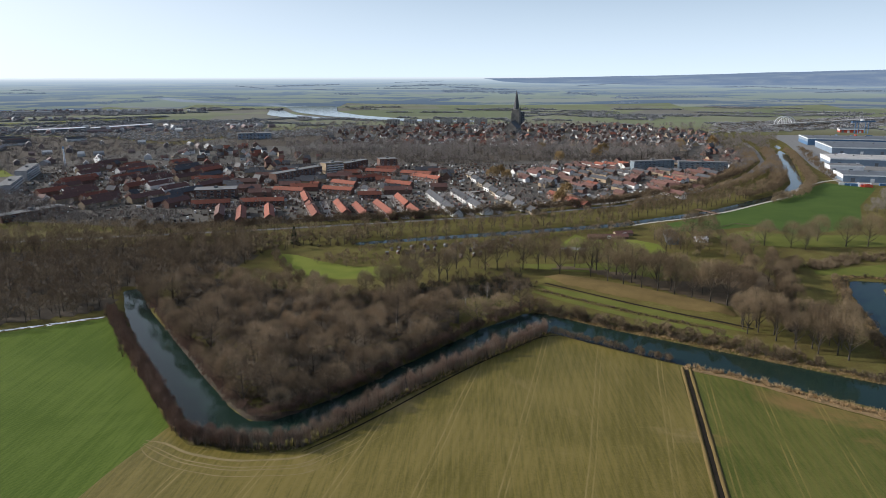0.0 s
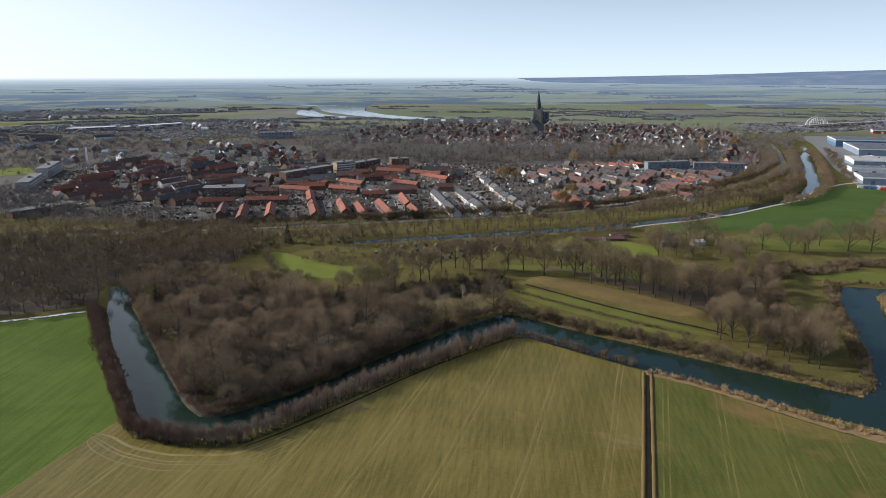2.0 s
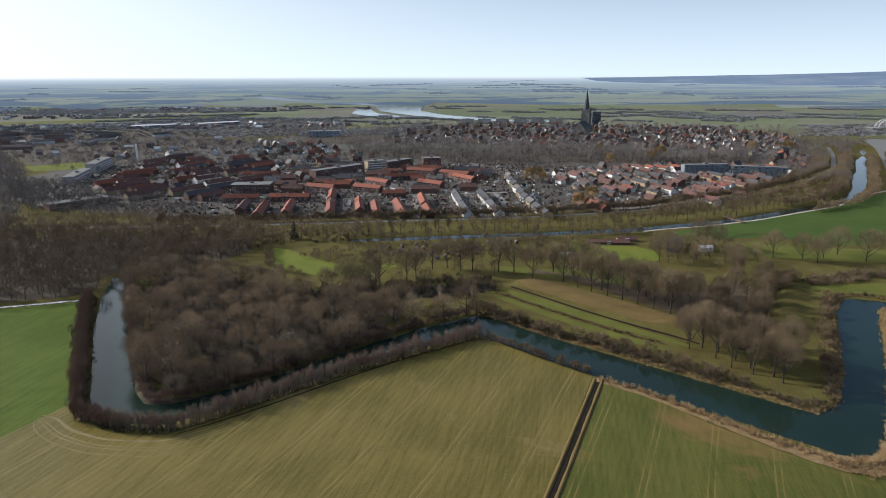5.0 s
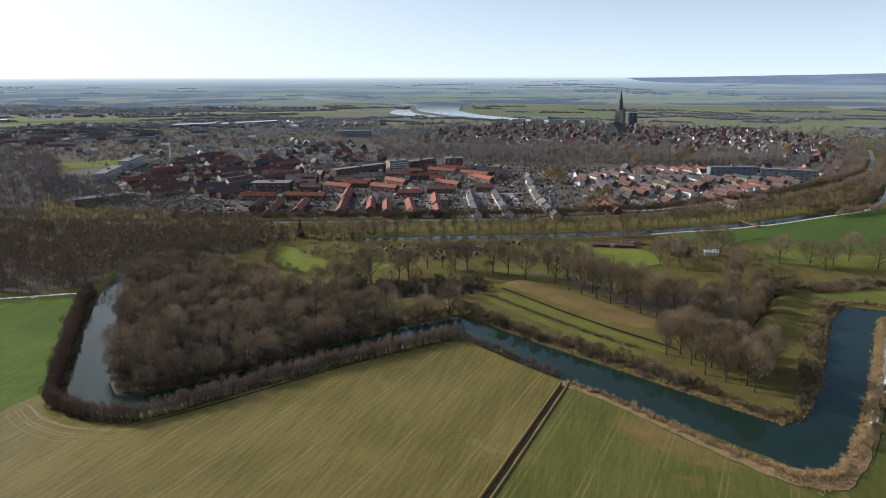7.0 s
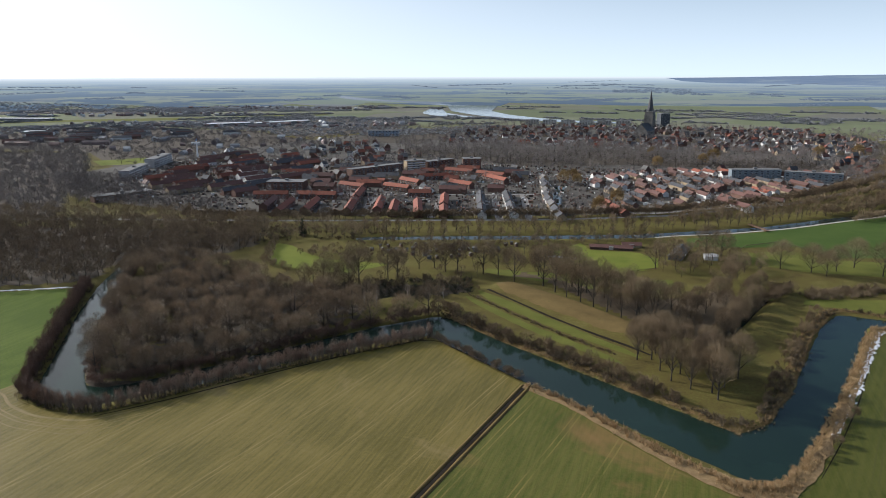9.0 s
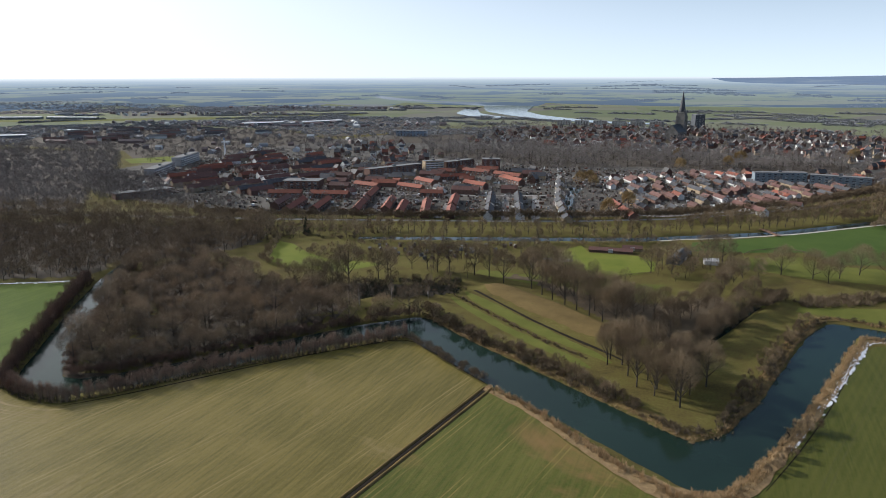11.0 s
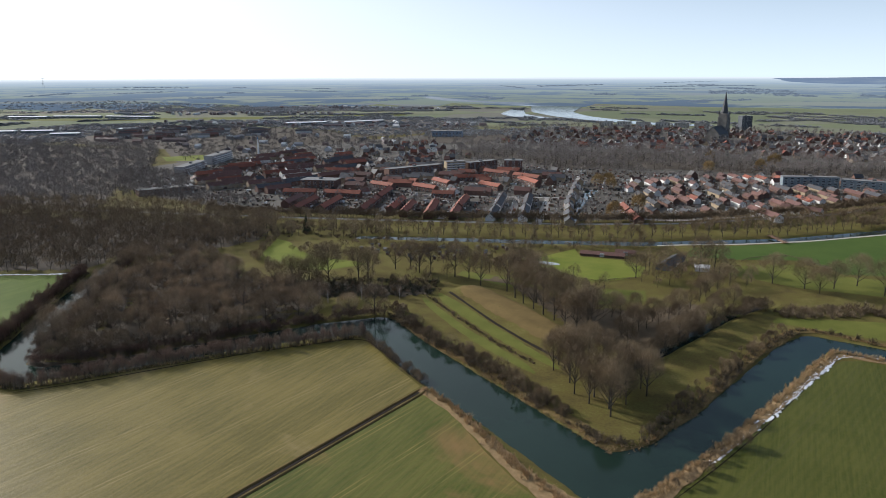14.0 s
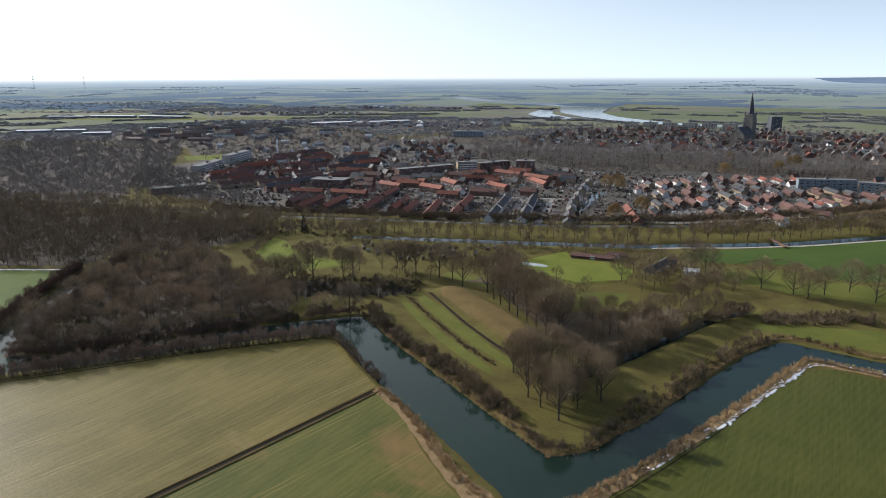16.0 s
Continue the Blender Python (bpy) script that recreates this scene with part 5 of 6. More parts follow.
def tiles(name, dark, light):
    """Roof tiles: courses that darken at their lower edge, weathered from roof to roof."""
    m, n, l, b = shader(name)
    v = plan_coords(n, l)
    f = math_node(n, l, "ADD", math_node(n, l, "MULTIPLY", noise_node(n, l, v, 0.5, 4, 0.6), 0.6), math_node(n, l, "MULTIPLY", noise_node(n, l, v, 5.0, 3, 0.7), 0.4))
    c = ramp_node(n, l, f, [(0.34, dark), (0.66, light)])
    oi = n.new("ShaderNodeObjectInfo")
    k = math_node(n, l, "ADD", math_node(n, l, "MULTIPLY", oi.outputs["Random"], 0.5), 0.75)
    c = mix_node(n, l, 1.0, c, k, "MULTIPLY")
    l.new(c, b.inputs["Base Color"])
    b.inputs["Roughness"].default_value = 0.8
    sep = n.new("ShaderNodeSeparateXYZ")
    l.new(v, sep.inputs[0])
    bump_node(n, l, b, math_node(n, l, "FRACT", math_node(n, l, "MULTIPLY", sep.outputs["Z"], 3.6)), 0.5, 0.04)
    return m


ROOFS = {"orange": tiles("orange roof tiles", (0.165, 0.045, 0.025), (0.27, 0.080, 0.042)), "brown": tiles("red-brown roof tiles", (0.088, 0.041, 0.033), (0.142, 0.065, 0.050)),
         "grey": tiles("dark grey roof tiles", (0.038, 0.039, 0.043), (0.075, 0.076, 0.082)), "pale": tiles("weathered grey roof tiles", (0.10, 0.096, 0.09), (0.165, 0.155, 0.145))}
WALLS = {"brick": mottled("red brick wall", (0.115, 0.068, 0.052), (0.19, 0.112, 0.085), 0.4, 0.9, 8, 0.3, 0.2), "white": mottled("white rendered wall", (0.62, 0.60, 0.56), (0.78, 0.77, 0.74), 0.3, 0.85, 4, 0.1, 0.08),
         "tan": mottled("yellow-brown brick wall", (0.26, 0.20, 0.13), (0.38, 0.30, 0.20), 0.4, 0.9, 8, 0.3, 0.15)}
M_GLASS = mottled("dark window glass", (0.02, 0.024, 0.03), (0.05, 0.056, 0.065), 0.3, 0.08, 3, 0.0, 0.0, 0.0, 0.6)
M_FRAME = mottled("white painted timber", (0.66, 0.66, 0.64), (0.80, 0.80, 0.78), 0.5, 0.6, 5, 0.05)
M_CHIMNEY = mottled("sooty brick", (0.10, 0.065, 0.05), (0.19, 0.125, 0.10), 0.6, 0.9, 6)
M_FLAT = mottled("grey roofing felt", (0.13, 0.13, 0.13), (0.22, 0.22, 0.215), 0.2, 0.9, 2)
M_STONE = mottled("dark weathered church stone", (0.13, 0.122, 0.108), (0.23, 0.215, 0.192), 0.15, 0.9, 1.2, 0.4)
M_SLATE = mottled("dark slate", (0.045, 0.05, 0.055), (0.085, 0.09, 0.095), 0.3, 0.6, 2)
M_CONCRETE = mottled("pale concrete", (0.32, 0.31, 0.30), (0.46, 0.45, 0.43), 0.2, 0.85, 2)
M_METAL_BLUE = mottled("blue-grey sheet metal", (0.16, 0.21, 0.27), (0.24, 0.30, 0.37), 0.1, 0.5, 1.5, 0.1)
M_METAL_GREY = mottled("grey sheet roof", (0.095, 0.105, 0.115), (0.155, 0.168, 0.18), 0.08, 0.6, 1.5, 0.1)
M_METAL_WHITE = mottled("white sheet metal", (0.64, 0.65, 0.66), (0.80, 0.80, 0.80), 0.1, 0.5, 1.5, 0.1)
M_METAL_RED = mottled("red painted steel", (0.42, 0.06, 0.04), (0.56, 0.10, 0.06), 0.3, 0.5, 3, 0.1)
M_BLUE_WALL = mottled("blue-grey wall panels", (0.14, 0.18, 0.205), (0.21, 0.25, 0.275), 0.3, 0.7, 3, 0.1)
M_TOWER = mottled("dark grey wall panels", (0.055, 0.065, 0.075), (0.09, 0.10, 0.112), 0.3, 0.7, 3, 0.1)
M_STEEL = mottled("blue painted steel", (0.06, 0.13, 0.24), (0.10, 0.19, 0.32), 0.3, 0.5, 3, 0.1)

MESHES = {}


def shared(key, make, material):
    """One mesh for all alike parts."""
    if key not in MESHES:
        bm = bmesh.new()
        make(bm)
        me = bpy.data.meshes.new(key)
        bm.to_mesh(me)
        bm.free()
        me.materials.append(material)
        MESHES[key] = me
    return MESHES[key]


def window_part(parent, x, y, z, w, h, face, pane=False):
    """A window, white frame round a dark pane, on a wall that faces along y; pane: the glass is a piece of its own."""
    key = f"window {w} {h} {pane}"
    if key not in MESHES:
        bm, glass = bmesh.new(), bmesh.new()
        box(bm, -w / 2, -0.06, -h / 2, w / 2, 0.06, h / 2)
        count = len(bm.faces)
        box(glass if pane else bm, -w / 2 + 0.12, -0.09, -h / 2 + 0.12, w / 2 - 0.12, 0.09, h / 2 - 0.12)
        bm.faces.ensure_lookup_table()
        for f in bm.faces[count:]:
            f.material_index = 1
        for b, name, mats in ((bm, "window", (M_FRAME, M_GLASS)), (glass, "pane", (M_GLASS,))):
            me = bpy.data.meshes.new(name)
            b.to_mesh(me)
            b.free()
            for m in mats:
                me.materials.append(m)
            MESHES[key if name == "window" else key + " glass"] = me
    ob = part("window", MESHES[key], parent=parent)
    ob.location = (x, y, z)
    if pane:
        part("pane", MESHES[key + " glass"], parent=ob)


def terrace(units, roof="orange", wall="brick", depth=8.0, eave=5.1, ridge=8.1, unit=6.0, dormer=False, label="", near=True):
    """A row of joined houses along x, middle of the row at the origin."""
    words = {"orange": "orange-tiled", "brown": "red-brown tiled", "grey": "dark grey roofed", "pale": "weathered grey roofed"}
    top = tagged(new("terraced_row"), label or f"{words[roof]} row of {wall if wall != 'tan' else 'yellow-brown brick'} terraced houses", "terraced houses", "rows of terraced houses")
    half, d = units * unit / 2, depth / 2
    bm = bmesh.new()
    prism(bm, [(-d, -0.3), (d, -0.3), (d, eave), (0, ridge - 0.25), (-d, eave)], -half, half)
    part("wall", bm, WALLS[wall], top)
    bm = bmesh.new()
    o, t = 0.45, 0.28
    drop = (ridge - eave) / d * o
    for s in (-1, 1):
        prism(bm, [(s * (d + o), eave - drop), (s * (d + o), eave - drop + t), (0, ridge + t), (0, ridge)], -half - 0.3, half + 0.3)
    part("roof", bm, ROOFS[roof], top)
    for i in range(units):
        x = -half + unit * (i + 0.5)
        if i % (2 if near else 3) == 0:
            ob = part("chimney", shared("chimney", lambda b: (box(b, -0.45, -0.35, -1.0, 0.45, 0.35, 1.1), box(b, -0.52, -0.42, 1.1, 0.52, 0.42, 1.3)), M_CHIMNEY), parent=top)
            ob.location = (x + unit / 2, 0.4, ridge)
            if near:
                pot = part("chimney_pot", shared("chimney_pot", lambda b: bmesh.ops.create_cone(b, cap_ends=True, segments=8, radius1=0.2, radius2=0.16, depth=0.5), ROOFS["orange"]), parent=ob)
                pot.location = (0, 0, 1.5)
        for s in (-1, 1):
            if near:
                window_part(top, x - 1.0, s * d, 1.6, 2.4, 1.6, s)
            if near:
                window_part(top, x, s * d, 4.1, 3.0, 1.3, s, True)
        if dormer:
            ob = part("dormer", shared("dormer", lambda b: box(b, -1.4, -1.3, -0.9, 1.4, 1.3, 0.7), M_FRAME), parent=top)
            ob.location = (x, -d * 0.45, (eave + ridge) / 2 + 0.2)
    return top


def cottage(seed, roof, wall):
    """A house of its own with a gable roof, chimney, windows and a lean-to."""
    r = random.Random(seed)
    w, d, e = r.uniform(7, 11), r.uniform(7, 9.5), r.uniform(3.2, 6.4)
    g = e + d * r.uniform(0.38, 0.55)
    tone = {"orange": "red-tiled", "brown": "brown-tiled", "grey": "slate-grey", "pale": "weathered grey"}[roof]
    top = tagged(new("house"), f"{tone} house with {'white' if wall == 'white' else 'brick'} walls in the old town", "house", "houses of the town")
    bm = bmesh.new()
    prism(bm, [(-d / 2, -0.3), (d / 2, -0.3), (d / 2, e), (0, g - 0.2), (-d / 2, e)], -w / 2, w / 2)
    box(bm, -w / 2 + 0.5, d / 2, -0.3, w / 6, d / 2 + 3, 2.7)
    part("wall", bm, WALLS[wall], top)
    bm = bmesh.new()
    k = (g - e) / (d / 2) * 0.4
    for s in (-1, 1):
        prism(bm, [(s * (d / 2 + 0.4), e - k), (s * (d / 2 + 0.4), e - k + 0.28), (0, g + 0.28), (0, g)], -w / 2 - 0.25, w / 2 + 0.25)
    part("roof", bm, ROOFS[roof], top)
    ob = part("chimney", shared("chimney", lambda b: None, M_CHIMNEY), parent=top)
    ob.location = (w * 0.3, 0.3, g)
    for s in (-1, 1):
        window_part(top, -w * 0.22, s * d / 2, 1.6, 2.0, 1.5, s)
    return top


def flats(name, long, deep, storeys, wall, label, balcony=True):
    """A flat-roofed block with window bands on each storey."""
    top = tagged(new(name), label, "apartment building")
    h = storeys * 2.9 + 0.6
    bm = bmesh.new()
    box(bm, -long / 2, -deep / 2, -0.3, long / 2, deep / 2, h)
    part("wall", bm, wall, top)
    bm = bmesh.new()
    box(bm, -long / 2 - 0.3, -deep / 2 - 0.3, h, long / 2 + 0.3, deep / 2 + 0.3, h + 0.35)
    box(bm, -2, -1.5, h + 0.35, 2, 1.5, h + 2.4)
    part("roof", bm, M_FLAT, top)
    n = max(2, int(long / 6.5))
    for k in range(storeys):
        for i in range(n):
            x = -long / 2 + long * (i + 0.5) / n
            for s in (-1, 1):
                window_part(top, x, s * deep / 2, 1.6 + 2.9 * k, 3.6, 1.5, s)
        if balcony:
            bm = bmesh.new()
            box(bm, -long / 2 + 0.5, -deep / 2 - 1.3, 2.9 * k + 0.2, long / 2 - 0.5, -deep / 2 - 0.02, 2.9 * k + 0.35)
            box(bm, -long / 2 + 0.5, -deep / 2 - 1.3, 2.9 * k + 0.35, long / 2 - 0.5, -deep / 2 - 1.2, 2.9 * k + 1.3)
            part("balcony", bm, M_FRAME, top)
    return top


TAKEN = []


def free_spot(x, y, rad):
    return all((x - a) ** 2 + (y - b) ** 2 > (rad + c) ** 2 for a, b, c in TAKEN)


def claim(x0, y0, x1, y1, rad=6.5):
    n = max(1, int(math.hypot(x1 - x0, y1 - y0) / 6))
    for i in range(n + 1):
        TAKEN.append((x0 + (x1 - x0) * i / n, y0 + (y1 - y0) * i / n, rad))


def between(thing, a, b):
    """Puts a thing whose length lies along x between two places on the plan."""
    (x0, y0), (x1, y1) = a, b
    thing.matrix_basis = pose((x0 + x1) / 2, (y0 + y1) / 2, 0, 0, 0, math.degrees(math.atan2(y1 - y0, x1 - x0)))
    claim(x0, y0, x1, y1, 8.0)
    return thing


def row_between(a, b, roof, wall, **more):
    return between(terrace(max(2, round(math.hypot(b[0] - a[0], b[1] - a[1]) / 6)), roof, wall, **more), a, b)


# rows by the dike, gable ends towards the canal
for a, b, roof, wall in (((-109, 705), (-94, 655), "orange", "brick"), ((-91, 646), (-80, 613), "orange", "brick"), ((-126, 669), (-102, 606), "orange", "brick"), ((-144, 655), (-126, 603), "orange", "brick"),
                         ((-165, 671), (-145, 612), "orange", "brick"), ((-209, 719), (-193, 668), "orange", "brick"), ((-190, 660), (-169, 598), "orange", "brick"), ((-226, 647), (-208, 588), "orange", "brick"),
                         ((-248, 635), (-230, 577), "orange", "brick"), ((-270, 640), (-255, 594), "brown", "brick"), ((-304, 653), (-268, 665), "orange", "brick"), ((-260, 668), (-219, 676), "orange", "brick"),
                         ((-247, 745), (-214, 735), "orange", "brick"), ((-368, 817), (-322, 833), "orange", "tan"), ((-194, 800), (-165, 781), "orange", "brick"), ((-196, 752), (-161, 740), "orange", "brick"),
                         ((-182, 826), (-144, 850), "orange", "brick"), ((-171, 899), (-130, 886), "orange", "brick"), ((-122, 882), (-85, 866), "orange", "brick"), ((-134, 799), (-100, 780), "orange", "brick"),
                         ((-107, 858), (-71, 824), "orange", "brick"), ((-151, 712), (-128, 716), "orange", "brick"), ((47, 727), (60, 697), "orange", "brick"), ((62, 692), (76, 660), "orange", "brick"),
                         ((-78, 731), (-60, 668), "grey", "white"), ((-58, 661), (-45, 616), "grey", "white"), ((-53, 742), (-35, 682), "grey", "white"), ((-33, 675), (-18, 626), "grey", "white"),
                         ((158, 762), (185, 720), "brown", "white"), ((184, 780), (219, 766), "brown", "white")):
    row_between(a, b, roof, wall)
for k, (x, y) in enumerate([(-36, 865), (-30, 832), (-23, 800), (-16, 768), (-10, 740), (-4, 714), (4, 688), (12, 660), (20, 634)]):
    row_between((x - 2, y + 10), (x + 5, y - 9), "grey" if k % 3 else "pale", "white" if k % 2 else "tan")

between(flats("apartment_block", 84, 12, 4, WALLS["brick"], "long dark brick block of flats", False), (-268, 812), (-230, 886))
between(flats("apartment_block", 26, 13, 5, WALLS["tan"], "yellow apartment block beside the brick flats"), (-224, 892), (-206, 908))
between(flats("apartment_block", 50, 12, 4, WALLS["brick"], "brick block of flats behind the rows", False), (-204, 914), (-182, 958))
between(flats("apartment_block", 24, 18, 5, WALLS["brick"], "plain red brick block with a flat roof", False), (-160, 942), (-138, 950))
between(flats("school", 42, 22, 3, WALLS["brick"], "brick school with a pale flat roof", False), (-322, 716), (-284, 726))
between(flats("apartment_block", 60, 11, 4, M_BLUE_WALL, "long blue-grey flats with white balconies", False), (180, 948), (238, 966))
between(flats("apartment_block", 62, 11, 4, M_BLUE_WALL, "long blue-grey flats with white balconies", False), (242, 950), (302, 940))
between(flats("apartment_block", 80, 13, 3, M_CONCRETE, "pale grey flats at the edge of the town"), (-540, 730), (-572, 802))
between(flats("apartment_block", 80, 13, 4, M_CONCRETE, "pale grey flats at the edge of the town"), (-580, 822), (-612, 900))
between(flats("apartment_block", 60, 14, 2, WALLS["brick"], "low dark-roofed building by the wood", False), (-447, 582), (-420, 636))
between(flats("apartment_block", 24, 20, 11, M_TOWER, "tall dark grey apartment tower behind the church", False), (72, 1826), (92, 1838))
for x in (-240, -196, -150, -104, -60, -14):
    between(flats("apartment_block", 34, 13, 4, M_CONCRETE, "grey flats along the river quay", False), (x - 18, 1860 + 0.1 * x), (x + 18, 1862 + 0.1 * x))
between(flats("office_building", 64, 18, 4, M_METAL_BLUE, "bluish glazed office building among trees", False), (-500, 1390), (-440, 1408))


# the rest of the rows, district by district
def fill_rows(poly, angle, gap, seed, tones, units=(4, 8), apart=13.0, depth=9.0):
    unit = 6.0 if depth > 8 else 5.0
    r = random.Random(seed)
    c, s = math.cos(radians(angle)), math.sin(radians(angle))
    cx, cy = sum(p[0] for p in poly) / len(poly), sum(p[1] for p in poly) / len(poly)
    proto = {}
    for j in range(-20, 21):
        u = -420.0 + r.uniform(0, 20)
        while u < 420:
            n = r.randint(*units)
            long = n * unit
            v = j * gap + r.uniform(-0.1, 0.1) * gap
            x, y = cx + c * (u + long / 2) - s * v, cy + s * (u + long / 2) + c * v
            ends = [(x + c * k * long / 2, y + s * k * long / 2) for k in (-1, -0.5, 0, 0.5, 1)]
            if all(bool(inside(p[0], p[1], poly)) and free_spot(p[0], p[1], apart / 2) for p in ends) and r.random() < 0.93:
                roof, wall = r.choice(tones)
                key = (n, roof, wall)
                m = pose(x, y, 0, 0, 0, angle + r.uniform(-2, 2) + (180 if r.random() < 0.5 else 0))
                if key in proto:
                    copy_thing(proto[key], m)
                else:
                    proto[key] = terrace(n, roof, wall, depth=depth, eave=depth * 0.3 + 2.4, ridge=depth * 0.68 + 2.4, unit=unit, near=False)
                    proto[key].matrix_basis = m
                claim(ends[0][0], ends[0][1], ends[4][0], ends[4][1], min(6.0, apart / 2.3))
            u += long + r.uniform(0.4, 0.8) * apart


fill_rows([(-250, 690), (-200, 700), (-150, 730), (-60, 750), (-40, 900), (-120, 950), (-250, 960), (-330, 900), (-320, 760)], 8, 16, 201, [("orange", "brick"), ("brown", "brick"), ("brown", "brick"), ("grey", "tan")], (3, 5))
fill_rows([(-400, 640), (-310, 650), (-322, 840), (-330, 930), (-420, 1000), (-560, 1010), (-560, 880), (-490, 690)], 68, 17, 202, [("brown", "brick"), ("orange", "brick"), ("brown", "tan"), ("brown", "white"), ("grey", "brick")], (5, 8))
fill_rows([(84, 690), (122, 700), (172, 735), (250, 815), (330, 960), (318, 1030), (110, 1000), (20, 900), (10, 860), (60, 760)], -62, 12.0, 203, [("brown", "brick"), ("grey", "white"), ("brown", "tan"), ("grey", "brick"), ("brown", "brick"), ("grey", "brick"), ("grey", "tan"), ("orange", "white"), ("brown", "brick"), ("brown", "white")], (3, 6), 11.0, 6.2)
fill_rows([(-1100, 1020), (-940, 1110), (-860, 1260), (-780, 1360), (-1110, 1440), (-1300, 1250)], 40, 26, 204, [("brown", "brick"), ("pale", "white"), ("grey", "white")], (6, 7))

COTTAGES = [cottage(k, roof, wall) for k, (roof, wall) in enumerate([("orange", "brick"), ("brown", "brick"), ("brown", "white"), ("grey", "brick"), ("grey", "white"), ("pale", "brick"), ("grey", "brick"), ("brown", "tan"), ("grey", "tan")])]


def fill_cottages(poly, count, gap, seed, angle, first=False):
    r = random.Random(seed)
    k = 0
    for x, y in scatter(poly, count, gap, seed):
        if not free_spot(x, y, 6.5):
            continue
        m = pose(x, y, 0, 0, 0, angle + r.choice((0, 90, 180, 270)) + r.uniform(-14, 14))
        if first and k < len(COTTAGES):
            COTTAGES[k].matrix_basis = m
        elif y < 1440:
            copy_thing(r.choice(COTTAGES), m)
        else:
            REST.append((r.choice(COTTAGES), m))
        k += 1
        TAKEN.append((x, y, 5))


REST = []
TAKEN.append((60, 1560, 36))
fill_cottages([(-320, 1290), (-100, 1290), (119, 1270), (374, 1250), (430, 1330), (450, 1468), (-330, 1468)], 230, 13.5, 211, 10, True)
fill_cottages([(-330, 1470), (455, 1470), (470, 1560), (380, 1760), (120, 1800), (-200, 1800), (-330, 1620)], 260, 13.5, 214, 10)
fill_cottages([(20, 905), (100, 1000), (180, 1020), (330, 1060), (335, 1180), (250, 1240), (330, 1260), (400, 1200), (360, 1040), (350, 960)], 50, 16, 212, 30)
fill_cottages([(-500, 1020), (-340, 940), (-250, 970), (-260, 1060), (-420, 1250), (-520, 1200)], 50, 17, 213, 20)
fill_cottages([(-490, 700), (-400, 650), (-250, 690), (-60, 750), (-40, 900), (-120, 960), (-330, 960), (-540, 980)], 90, 15, 215, -20)
# houses deep in the old town, too many and too far to tell apart
far_bm = bmesh.new()
far_mats = []
for thing, m in REST:
    for child in thing.children:
        if child.data.materials[0] not in far_mats:
            far_mats.append(child.data.materials[0])
        start = len(far_bm.faces)
        far_bm.from_mesh(child.data)
        far_bm.faces.ensure_lookup_table()
        added = far_bm.faces[start:]
        spot = far_mats.index(child.data.materials[0])
        for f in added:
            f.material_index = spot
        bmesh.ops.transform(far_bm, matrix=m @ Matrix.Translation(child.location), verts=list({v for f in added for v in f.verts}))
far_me = bpy.data.meshes.new("old_town_houses")
far_bm.to_mesh(far_me)
far_bm.free()
for mt in far_mats:
    far_me.materials.append(mt)
tagged(part("old_town_houses", far_me), "crowded gabled houses of the old town", "houses", kind="stuff")


def church():
    top = tagged(new("church"), "dark stone church with a tall slender spire", "church")
    bm = bmesh.new()
    box(bm, -8, -8, -0.5, 8, 8, 50)
    for sx in (-1, 1):
        for sy in (-1, 1):
            box(bm, sx * 7.8 - 1.2, sy * 7.8 - 1.2, -0.5, sx * 7.8 + 1.2, sy * 7.8 + 1.2, 44)
    box(bm, -8.5, -8.5, 49, 8.5, 8.5, 50.6)
    part("tower", bm, M_STONE, top)
    bm = bmesh.new()
    bmesh.ops.create_cone(bm, cap_ends=True, segments=8, radius1=7.2, radius2=0.3, depth=40, matrix=Matrix.Translation((0, 0, 72)))
    bmesh.ops.create_cone(bm, cap_ends=True, segments=8, radius1=0.12, radius2=0.05, depth=3, matrix=Matrix.Translation((0, 0, 93)))
    part("spire", bm, M_SLATE, top)
    for sx in (-1, 1):
        for sy in (-1, 1):
            bm = bmesh.new()
            bmesh.ops.create_cone(bm, cap_ends=True, segments=6, radius1=1.2, radius2=0.05, depth=8, matrix=Matrix.Translation((sx * 7.4, sy * 7.4, 54)))
            part("pinnacle", bm, M_SLATE, top)
    for k, z in enumerate((20, 34, 42)):
        for s in (-1, 1):
            window_part(top, 0, s * 8, z, 2.4, 6.0, s, True)
    bm = bmesh.new()
    prism(bm, [(-13, -0.5), (13, -0.5), (13, 14), (0, 28), (-13, 14)], -52, -6)
    part("nave", bm, M_STONE, top)
    bm = bmesh.new()
    for s in (-1, 1):
        prism(bm, [(s * 13.6, 13.4), (s * 13.6, 13.9), (0, 28.6), (0, 28.0)], -52.4, -6)
    part("nave_roof", bm, M_SLATE, top)
    for i in range(6):
        for s in (-1, 1):
            window_part(top, -48 + 8 * i, s * 13, 7.5, 2.4, 8.0, s, True)
    return top


church().matrix_basis = pose(60, 1555, 0, 0, 0, 74)


